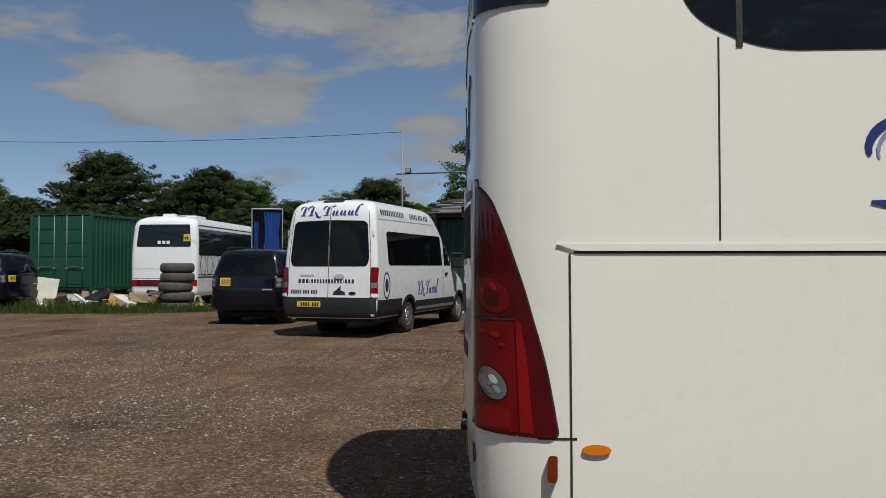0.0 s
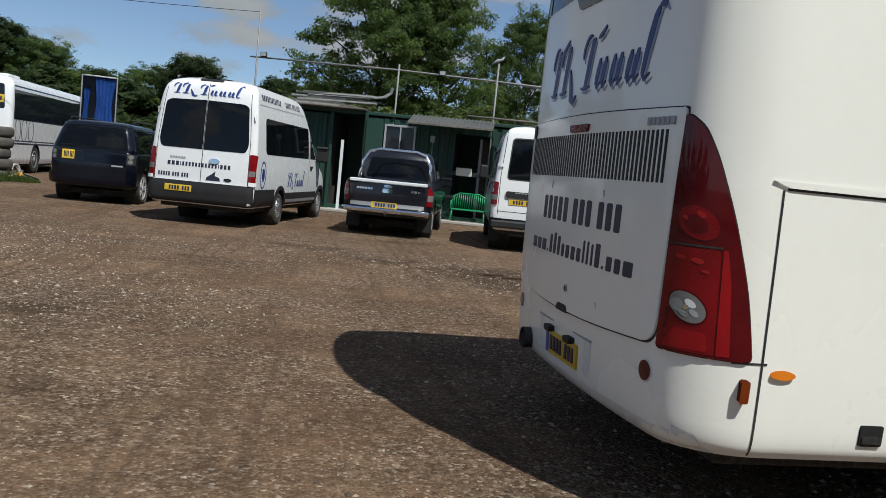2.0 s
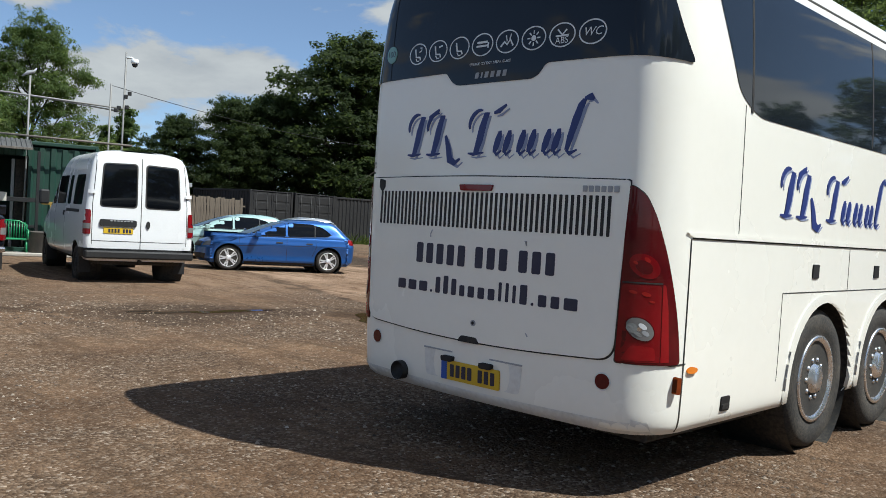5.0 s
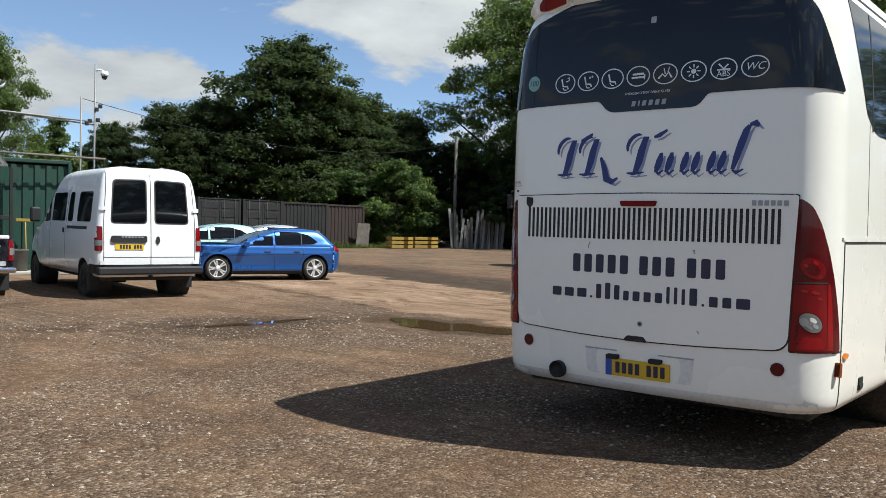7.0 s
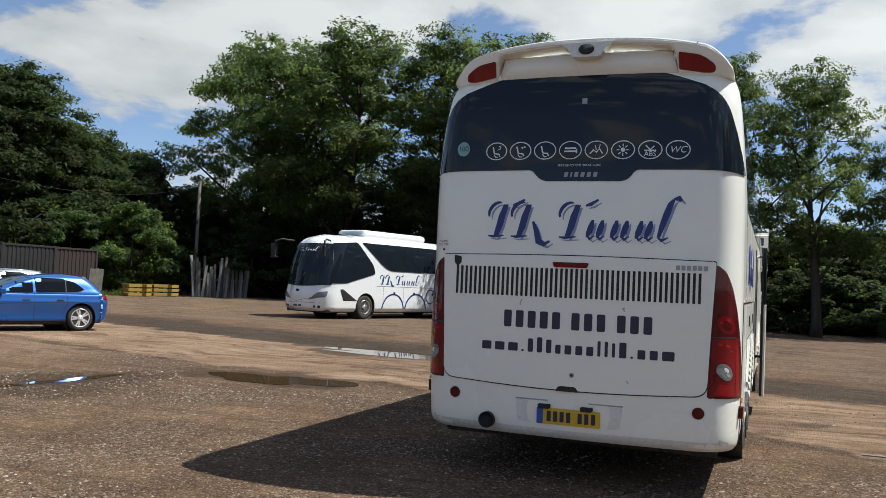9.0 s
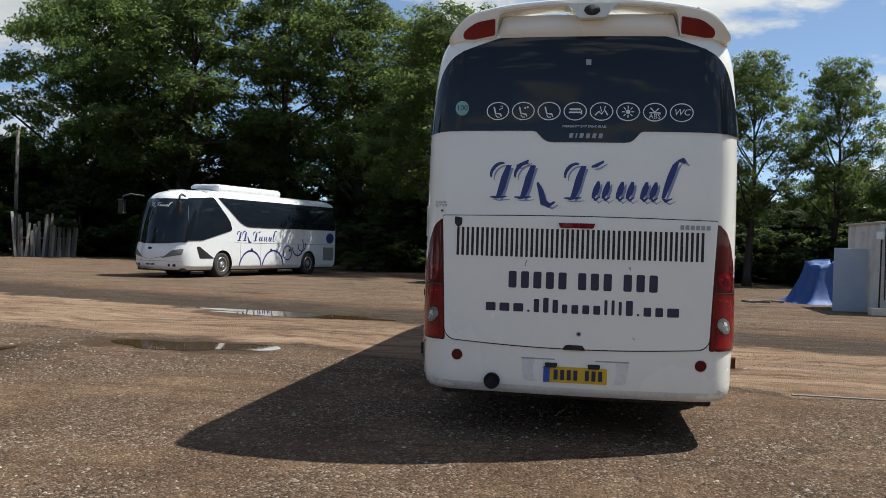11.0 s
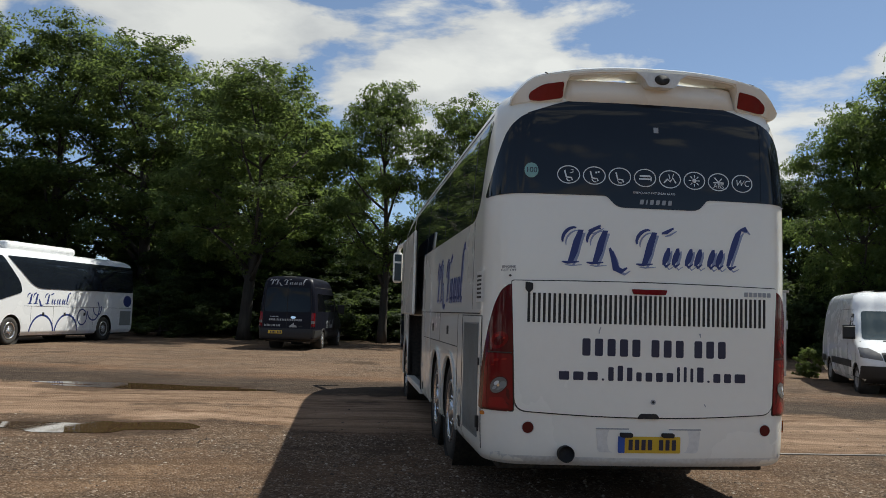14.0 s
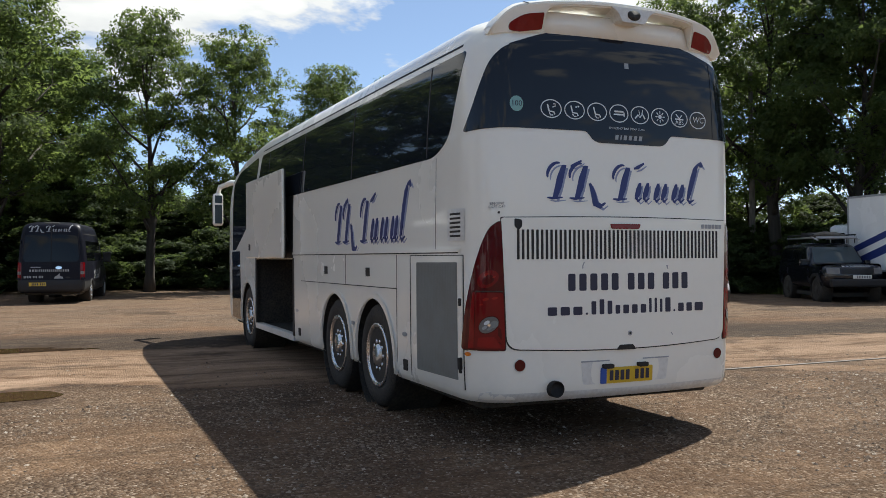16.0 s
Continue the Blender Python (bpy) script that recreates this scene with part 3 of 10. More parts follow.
class Body:
    """A lofted vehicle body: rings of points from the sill to the roof, closed on top, on which panels and trim can be laid."""

    def __init__(self, rings, xs_note=None):
        self.bm = bmesh.new()
        self.grid = [[self.bm.verts.new(p) for p in ring] for ring in rings]
        for a, b in zip(self.grid, self.grid[1:]):
            n = len(a)
            for k in range(n):
                self.bm.faces.new((a[k], a[(k + 1) % n], b[(k + 1) % n], b[k]))
        top = self.grid[-1]
        half = len(top) // 2
        for i in range(half):            # the roof's last strip, closed across
            quad = list(dict.fromkeys((top[i], top[i + 1], top[-(i + 1)], top[-i])))
            self.bm.faces.new(quad)
        bmesh.ops.recalc_face_normals(self.bm, faces=self.bm.faces)
        self.bm.normal_update()
        self.bm.verts.index_update()
        self.bm.faces.ensure_lookup_table()
        self.tree = BVHTree.FromBMesh(self.bm)
        self.face_verts = [[v.index for v in f.verts] for f in self.bm.faces]
        self.co = [v.co.copy() for v in self.bm.verts]
        self.no = [v.normal.copy() for v in self.bm.verts]

    def at(self, a, b, side):
        far = 30.0
        o, d = {"L": ((a, far, b), (0, -1, 0)), "R": ((a, -far, b), (0, 1, 0)), "B": ((-far, a, b), (1, 0, 0)), "F": ((far, a, b), (-1, 0, 0)),
                "T": ((a, b, far), (0, 0, -1)),
                "BL": (None, (0.7071, -0.7071, 0)), "BR": (None, (0.7071, 0.7071, 0))}[side]
        d = Vector(d)
        if o is None:               # seen from a rear corner: a runs along the corner, outwards from the middle line
            s = 1 if side == "BL" else -1
            o = Vector((a * 0.7071, s * a * 0.7071, b)) - d * far
        p, n, i, _ = self.tree.ray_cast(Vector(o), d)
        if p is None:
            p, n, i, _ = self.tree.find_nearest(Vector(o) + d * far)
        ids = self.face_verts[i]
        w = poly_3d_calc([self.co[k] for k in ids], p)
        nn = sum((self.no[k] * wk for k, wk in zip(ids, w)), Vector())
        return p, (nn.normalized() if nn.length > 1e-6 else n)

    def arch(self, cx, cz, r, sides=(1, -1)):
        """Cuts a wheel opening out of the sides."""
        for v in self.bm.verts:
            if abs(v.co.y) < 0.4:
                continue
            d = Vector((v.co.x - cx, v.co.z - cz))
            if 0 < abs(d.length - r) < 0.033 and (1 if v.co.y > 0 else -1) in sides and v.co.z < cz + r + 0.05:
                d = d.normalized() * r
                v.co.x, v.co.z = cx + d.x, cz + d.y
        kill = [f for f in self.bm.faces if abs(f.calc_center_median().y) > 0.4 and (1 if f.calc_center_median().y > 0 else -1) in sides
                and (Vector((f.calc_center_median().x - cx, f.calc_center_median().z - cz)).length < r - 0.004)]
        bmesh.ops.delete(self.bm, geom=kill, context="FACES")
        low = min(v.co.z for v in self.bm.verts)
        for v in self.bm.verts:         # a clean round edge
            d = Vector((v.co.x - cx, v.co.z - cz))
            if v.is_boundary and abs(v.co.y) > 0.4 and abs(d.length - r) < 0.075 and v.co.z > low + 0.01 and (1 if v.co.y > 0 else -1) in sides:
                d = d.normalized() * r
                v.co.x, v.co.z = cx + d.x, cz + d.y

    def hole(self, x0, z0, x1, z1, side):
        kill = [f for f in self.bm.faces if x0 < f.calc_center_median().x < x1 and z0 < f.calc_center_median().z < z1 and f.calc_center_median().y * side > 0.4]
        bmesh.ops.delete(self.bm, geom=kill, context="FACES")

    def done(self, name, material, parent, label=""):
        ob = part(name, self.bm, material, parent, label, smooth=True)
        return ob


def lay(name, polys, side, body, material, parent, label="", off=0.004, rim=0.006, step=0.12):
    """Lays flat outlines on a body, following its curves, with a thin rim: panes, panels, lamps, lettering. Several outlines make one part,
    but for seams, which are parts one by one, and the two words of a mark."""
    if polys and isinstance(polys[0][0], (int, float)):
        polys = [polys]
    groups = []
    if len(polys) > 1 and name.endswith(("seam", "gap")):
        groups = [[p] for p in polys]
    elif len(polys) > 1 and name.endswith(("mark", "mark_shadow")):
        mids = [sum(q[0] for q in p) / len(p) for p in polys]
        reach = 0.36 * (max(mids) - min(mids))
        groups = [[p for p, c in zip(polys, mids) if abs(c - mids[0]) < reach], [p for p, c in zip(polys, mids) if abs(c - mids[0]) >= reach]]
    if len(groups) > 1 and all(groups):
        return [lay(name if len(g) > 1 or name.endswith(("seam", "gap")) else "stroke", g if len(g) > 1 else g[0], side, body, material, parent, label, off, rim, step) for g in groups][0]
    bm = bmesh.new()
    for poly in polys:
        vs = [bm.verts.new((p[0], p[1], 0)) for p in poly]
        try:
            bm.faces.new(vs)
        except ValueError:
            pass
    bmesh.ops.triangulate(bm, faces=bm.faces[:])
    if step:
        for ax in (0, 1):
            lo, hi = min(v.co[ax] for v in bm.verts), max(v.co[ax] for v in bm.verts)
            k = math.ceil(lo / step)
            while k * step < hi:
                pc, pn = [0, 0, 0], [0, 0, 0]
                pc[ax], pn[ax] = k * step, 1
                bmesh.ops.bisect_plane(bm, geom=bm.verts[:] + bm.edges[:] + bm.faces[:], plane_co=pc, plane_no=pn, dist=1e-5)
                k += 1
    edge = [e for e in bm.edges if len(e.link_faces) == 1]
    pairs = [(e.verts[0], e.verts[1]) for e in edge]
    normals = {}
    where = {}
    for v in list(bm.verts):
        p, n = body.at(v.co.x, v.co.y, side)
        where[v] = (p, n)
    low = {}
    for v, (p, n) in where.items():
        v.co = p + n * off
        normals[v] = n
    for a, b in pairs:
        for v in (a, b):
            if v not in low:
                p, n = where[v]
                low[v] = bm.verts.new(p - n * rim)
                normals[low[v]] = n
        bm.faces.new((a, b, low[b], low[a]))
    lows = set(low.values())
    bmesh.ops.recalc_face_normals(bm, faces=bm.faces[:])
    bm.normal_update()
    wrong = [f for f in bm.faces if not any(v in lows for v in f.verts) and f.normal.dot(normals[f.verts[0]]) < 0]
    tops = sum(1 for f in bm.faces if not any(v in lows for v in f.verts))
    if len(wrong) * 2 > tops:
        bmesh.ops.reverse_faces(bm, faces=bm.faces[:])
    elif wrong:
        bmesh.ops.reverse_faces(bm, faces=wrong)
    bm.verts.index_update()
    order = [tuple(normals[v]) for v in bm.verts]
    return part(name, bm, material, parent, label, smooth=True, normals=order)


def lay_each(name, polys, side, body, material, parent, label="", off=0.004):
    """The same for pieces that can be told apart: each is a part of its own."""
    for poly in polys:
        lay(name, poly, side, body, material, parent, label, off=off, rim=0.0, step=0)


def spread(polys, width):
    """Stretches a row of outlines to a width, from its start."""
    a0 = polys[0][0][0]
    far = max((abs(p[0] - a0) for q in polys for p in q))
    return [[(a0 + (p[0] - a0) * width / far, p[1]) for p in q] for q in polys]


def lay_text(name, words, size, a, b, side, body, material, parent, label="", off=0.006, italic=False, flip=1, align="CENTER"):
    """Lettering in the built-in face, laid on a body; a, b is its middle."""
    cu = bpy.data.curves.new(name, "FONT")
    cu.body, cu.size, cu.align_x, cu.align_y, cu.resolution_u = words, size, align, "CENTER", 3
    cu.shear = 0.25 if italic else 0
    tmp = new(name, cu)
    bpy.context.view_layer.update()
    me = bpy.data.meshes.new_from_object(tmp.evaluated_get(bpy.context.evaluated_depsgraph_get()))
    bpy.data.objects.remove(tmp)
    bpy.data.curves.remove(cu)
    for v in me.vertices:
        p, n = body.at(a + flip * v.co.x, b + v.co.y, side)
        v.co = p + n * off
    me.materials.clear()
    me.materials.append(material)
    ob = new(name, me)
    ob.parent = parent
    if label:
        tagged(ob, label)
    return ob


def bars(a, b, height, widths, gap, flip=1, slant=0.0, r=0.012, tall=None):
    """Plain rounded bars in a row where writing stands; a, b: its lower start. tall: heights as shares."""
    out, x = [], 0.0
    for i, w in enumerate(widths):
        if w > 0:
            h = height * (tall[i] if tall else 1.0)
            pts = [(x, 0), (x + w, 0), (x + w + slant * h, h), (x + slant * h, h)]
            out.append(rpoly([(a + flip * p, b + q) for p, q in pts], r, 3))
            x += w + gap
        else:
            x += -w
    return out


def script_mark(a, b, width, height, flip=1, fine=1.0):
    """The company's flowing mark as plain shapes: two tall swashes, a gap, one tall swash, four low drops, one tall blade."""
    u, h = width / 10.2, height * 0.78
    lean = 0.30
    out = []

    def put(pts):
        out.append([(x * u + lean * y * h, y * h) for x, y in pts])

    def blade(pts, w0, w1):
        """A stroke through points that swells in its middle."""
        left, right = [], []
        n = len(pts)
        for i, p in enumerate(pts):
            q, r = Vector(pts[max(i - 1, 0)]), Vector(pts[min(i + 1, n - 1)])
            d = Vector(((r.x - q.x) * u, (r.y - q.y) * h)).normalized()
            w = (w0 + (w1 - w0) * math.sin(math.pi * i / (n - 1))) * fine
            nx, ny = -d.y * w, d.x * w * u / h
            left.append((p[0] + nx, p[1] + ny)), right.append((p[0] - nx, p[1] - ny))
        put(left + right[::-1])

    def arc(cx, cy, rx, ry, t0, t1, n=10):
        return [(cx + rx * math.cos(radians(t0 + (t1 - t0) * i / (n - 1))), cy + ry * math.sin(radians(t0 + (t1 - t0) * i / (n - 1)))) for i in range(n)]

    def swash(x, wide, tail):
        blade([(x, 0.02), (x + 0.03, 0.3), (x, 0.6), (x + 0.03, 0.92)], 0.13, 0.19)
        blade([(x - 0.42, 0.02), (x - 0.1, 0.0), (x + 0.42, 0.03)], 0.03, 0.07)
        blade(arc(x - 0.35, 0.72, 0.42, 0.26, 215, 75), 0.03, 0.10)
        if wide:
            blade([(x + 0.42, 0.90), (x + 0.66, 0.94), (x + 0.95, 1.06)], 0.05, 0.11)
        if tail:
            blade([(x + 0.52, 0.44), (x + 0.85, 0.18), (x + 1.15, -0.12), (x + 1.5, -0.20), (x + 1.72, -0.10)], 0.05, 0.15)

    swash(0.75, True, False)
    swash(2.0, False, True)
    swash(4.55, True, False)
    for x in (5.55, 6.05, 6.75, 7.25, 7.95, 8.4):
        blade([(x, 0.02), (x + 0.03, 0.16), (x + 0.03, 0.34), (x, 0.50)], 0.06, 0.17)
        blade([(x - 0.02, 0.06), (x + 0.16, -0.02), (x + 0.34, 0.07)], 0.03, 0.07)
    blade([(9.0, 0.06), (9.0, 0.35), (9.02, 0.7), (9.05, 0.98), (9.12, 1.08)], 0.08, 0.17)
    blade([(9.10, 1.10), (9.32, 1.14), (9.52, 1.06)], 0.05, 0.11)
    blade([(8.98, 0.05), (9.2, -0.02), (9.45, 0.06)], 0.03, 0.08)
    return [[(a + flip * p[0], b + p[1]) for p in poly] for poly in out]


def wheel(name, parent, x, y, r, width, side, rim_mat, style="steel", label=""):
    """A road wheel with tyre, rim and nuts; side +1 faces left."""
    bm = bmesh.new()
    s = side
    rr = r * (0.72 if style == "alloy" else 0.62)
    prof = [(rr, -width / 2 + 0.02), (rr + 0.03, -width / 2), (r - 0.05, -width / 2), (r - 0.012, -width / 2 + 0.03), (r, -width / 4), (r, width / 4),
            (r - 0.012, width / 2 - 0.03), (r - 0.05, width / 2), (rr + 0.03, width / 2), (rr, width / 2 - 0.02)]
    add_lathe(bm, prof, 36, "Y", (x, y, r))
    w = part("wheel", bm, RUBBER, parent, label)
    w.name = name
    bm = bmesh.new()
    f = s * width / 2
    if style == "alloy":        # five split spokes over a dark dish
        add_lathe(bm, [(rr, f * 0.5), (rr, f * 0.3), (0.0, f * 0.3)], 36, "Y", (x, y, r))
        part("dish", bm, UNDER, w)
        bm = bmesh.new()
        add_lathe(bm, [(rr, f * 0.7), (rr, f), (rr - 0.016, f * 1.02), (rr - 0.022, f * 0.6)], 36, "Y", (x, y, r))
        for k in range(10):
            a = 2 * math.pi * (k // 2) / 5 + (0.16 if k % 2 else -0.16)
            d = Vector((math.cos(a), 0, math.sin(a)))
            t = Vector((-d.z, 0, d.x))
            c = Vector((x, y + f * 0.92, r))
            pts = [c + d * 0.04 + t * 0.020, c + d * (rr - 0.01) + t * 0.019, c + d * (rr - 0.01) - t * 0.019, c + d * 0.04 - t * 0.020]
            lowp = [p - Vector((0, s * 0.05, 0)) for p in pts]
            va, vb = [bm.verts.new(p) for p in pts], [bm.verts.new(p) for p in lowp]
            bm.faces.new(va)
            for i in range(4):
                bm.faces.new((va[i], va[(i + 1) % 4], vb[(i + 1) % 4], vb[i]))
        add_lathe(bm, [(0.07, f * 0.7), (0.07, f * 0.96), (0.03, f * 1.0), (0.0, f * 1.0)], 16, "Y", (x, y, r))
    elif style == "dual":       # bright truck rim, dished, with hand holes and nuts
        add_lathe(bm, [(rr, f * 0.85), (rr, f * 1.0), (rr - 0.025, f * 1.02), (rr - 0.05, f * 0.80), (rr * 0.70, f * 0.62), (rr * 0.56, f * 0.72), (rr * 0.36, f * 0.76), (rr * 0.31, f * 1.05), (0.0, f * 1.0)], 36, "Y", (x, y, r))
        for k in range(10):
            a = 2 * math.pi * k / 10
            add_lathe(bm, [(0.018, f * 0.70), (0.018, f * 0.92), (0.0, f * 0.94)], 8, "Y", (x + math.cos(a) * rr * 0.44, y, r + math.sin(a) * rr * 0.44))
    else:
        add_lathe(bm, [(rr, f * 0.85), (rr, f * 1.0), (rr - 0.02, f * 1.0), (rr - 0.04, f * 0.6), (rr * 0.7, f * 0.62), (rr * 0.55, f * 0.85), (rr * 0.3, f * 0.9), (rr * 0.28, f * 1.0), (0.0, f * 1.0)], 32, "Y", (x, y, r))
        for k in range(6):
            a = 2 * math.pi * k / 6
            add_lathe(bm, [(0.014, f * 0.8), (0.014, f * 0.98), (0.0, f)], 6, "Y", (x + math.cos(a) * rr * 0.42, y, r + math.sin(a) * rr * 0.42))
    part("rim", bm, rim_mat, w)
    if style == "dual":
        bm = bmesh.new()
        for k in range(10):
            a = 2 * math.pi * (k + 0.5) / 10
            cx, cz = x + math.cos(a) * rr * 0.74, r + math.sin(a) * rr * 0.74
            add_lathe(bm, [(0.026, f * 0.60), (0.026, f * 0.72), (0.0, f * 0.72)], 12, "Y", (cx, y, cz))
        part("hand_holes", bm, UNDER, w)
    return w


def wheel_well(parent, x, y, r, zc, side, depth=0.45):
    bm = bmesh.new()
    add_lathe(bm, [(r + 0.02, side * -0.015), (r + 0.02, side * -depth), (0.0, side * -depth)], 32, "Y", (x, y, zc))
    bmesh.ops.delete(bm, geom=[f for f in bm.faces if len(f.verts) > 8 and abs(f.calc_center_median().y - (y - side * 0.015)) < 0.01], context="FACES")
    return part("wheel_well", bm, UNDER, parent)


def ring_points(z, xr, xf, w, rr, rf, bulge_r=0.0, bulge_f=0.0, xs=(), n_end=10, n_c=8, n_mid=6):
    """One level of a body: from the rear's middle round by the left side, the front and the right side. rr, rf: (along, across) of the corners."""
    pts = []
    wr, wf = w - rr[1], w - rf[1]
    for i in range(n_end):
        t = i / n_end
        pts.append((xr + bulge_r * t * t, wr * t))
    for i in range(n_c + 1):
        a = math.pi / 2 * i / n_c
        pts.append((xr + bulge_r + rr[0] * (1 - math.cos(a)), wr + rr[1] * math.sin(a)))
    a0, a1 = pts[-1][0], xf - bulge_f - rf[0]
    mid = list(xs)
    if mid:
        pre = [a0 + (mid[0] - a0) * (i + 1) / n_mid for i in range(n_mid - 1)]
        post = [mid[-1] + (a1 - mid[-1]) * (i + 1) / n_mid for i in range(n_mid - 1)]
    else:
        pre, post = [a0 + (a1 - a0) * (i + 1) / 14 for i in range(13)], []
    for x in pre + mid + post:
        pts.append((x, w))
    for i in range(n_c + 1):
        a = math.pi / 2 * i / n_c
        pts.append((xf - bulge_f - rf[0] * (1 - math.sin(a)), wf + rf[1] * math.cos(a)))
    for i in range(1, n_end):
        t = 1 - i / n_end
        pts.append((xf - bulge_f * t * t, wf * t))
    left = [(x, y, z) for x, y in pts]
    right = [(x, -y, z) for x, y in pts[1:]] 
    mid_front = (xf, 0.0, z)
    return left + [mid_front] + right[::-1]


def smooth_rows(rows, levels):
    """Interpolates rows of numbers, keyed by their first, at the given levels (monotone cubic)."""
    keys = [r[0] for r in rows]
    out = []
    for z in levels:
        i = max(0, min(len(keys) - 2, next((k for k in range(len(keys) - 1) if z <= keys[k + 1]), len(keys) - 2)))
        t = (z - keys[i]) / (keys[i + 1] - keys[i])
        row = []
        for c in range(1, len(rows[0])):
            p0, p1 = rows[i][c], rows[i + 1][c]
            h = keys[i + 1] - keys[i]

            def slope(j):
                if j <= 0 or j >= len(keys) - 1:
                    return 0 if j <= 0 else (rows[-1][c] - rows[-2][c]) / (keys[-1] - keys[-2])
                d0, d1 = (rows[j][c] - rows[j - 1][c]) / (keys[j] - keys[j - 1]), (rows[j + 1][c] - rows[j][c]) / (keys[j + 1] - keys[j])
                return 0 if d0 * d1 <= 0 else 2 * d0 * d1 / (d0 + d1)
            m0, m1 = slope(i) * h, slope(i + 1) * h
            row.append((2 * t ** 3 - 3 * t ** 2 + 1) * p0 + (t ** 3 - 2 * t ** 2 + t) * m0 + (-2 * t ** 3 + 3 * t ** 2) * p1 + (t ** 3 - t ** 2) * m1)
        out.append((z, *row))
    return out


def plate(parent, side, a, z, body, white=False, flip=1, w=0.52, h=0.11, band=True, label="number plate with plain dark bars", base=0.012):
    pl = lay("number_plate", rect(a - w / 2, z - h / 2, a + w / 2, z + h / 2, 0.01), side, body, PLATE_W if white else PLATE_Y, parent, label, off=base, rim=0.012, step=0)
    if band:
        b0 = a - flip * w / 2
        lay("plate_band", rect(min(b0, b0 + flip * 0.05), z - h / 2, max(b0, b0 + flip * 0.05), z + h / 2, 0.006), side, body, PLATE_BLUE, pl, off=base + 0.002, rim=0.0, step=0)
    lay_each("plate_bar", bars(a - flip * (w / 2 - 0.085 * w / 0.52), z - h * 0.32, h * 0.64, [0.033 * w / 0.52] * 4 + [-0.04 * w / 0.52] + [0.033 * w / 0.52] * 3, 0.021 * w / 0.52, flip, r=0.004), side, body, INK, pl, off=base + 0.0025)


# ---- ground ----
def build_ground():
    bm = bmesh.new()
    # one sheet to the horizon, finer and gently uneven in the yard
    edges = [-2500, -700, -250, -120] + [-80 + 4 * i for i in range(45)] + [140, 260, 700, 2500]
    rows = []
    for y in edges:
        rows.append([bm.verts.new((x, y, 0)) for x in edges])
    for a, b in zip(rows, rows[1:]):
        for i in range(len(a) - 1):
            bm.faces.new((a[i], a[i + 1], b[i + 1], b[i]))
    return tagged(part("ground", bm, GROUND, None, smooth=True), "brown gravel and sandy clay yard with ruts", "ground", kind="structure")


build_ground()


def puddle(name, cx, cy, rx, ry, turn, seed, label):
    """A shallow pool with a ragged edge."""
    rnd = random.Random(seed)
    ph = [rnd.uniform(0, 6.28) for _ in range(6)]
    bm = bmesh.new()
    mid = bm.verts.new((0, 0, 0.006))
    ring = []
    for k in range(72):
        a = 2 * math.pi * k / 72
        f = 1 + sum(0.36 / (j + 1.4) * math.sin((j + 2) * a + ph[j]) for j in range(6))
        ring.append(bm.verts.new((rx * f * math.cos(a), ry * f * math.sin(a), 0.006)))
    for k in range(72):
        bm.faces.new((mid, ring[k], ring[(k + 1) % 72]))
    ob = part(name, bm, WATER)
    ob.matrix_basis = pose(cx, cy, 0, 0, 0, turn)
    return tagged(ob, label, "puddle", "puddles in the yard", "structure")


puddle("puddle", 4.50, 10.55, 0.95, 0.60, 96, 3, "brown muddy puddle in the gravel yard")
puddle("puddle", 9.98, 11.1, 2.2, 0.46, 86, 5, "shallow puddle reflecting the sky")
puddle("puddle", 2.45, 12.66, 0.78, 0.17, -4, 8, "narrow glinting puddle in the gravel")
puddle("puddle", 1.45, 12.95, 0.20, 0.08, 20, 9, "very small glinting puddle")


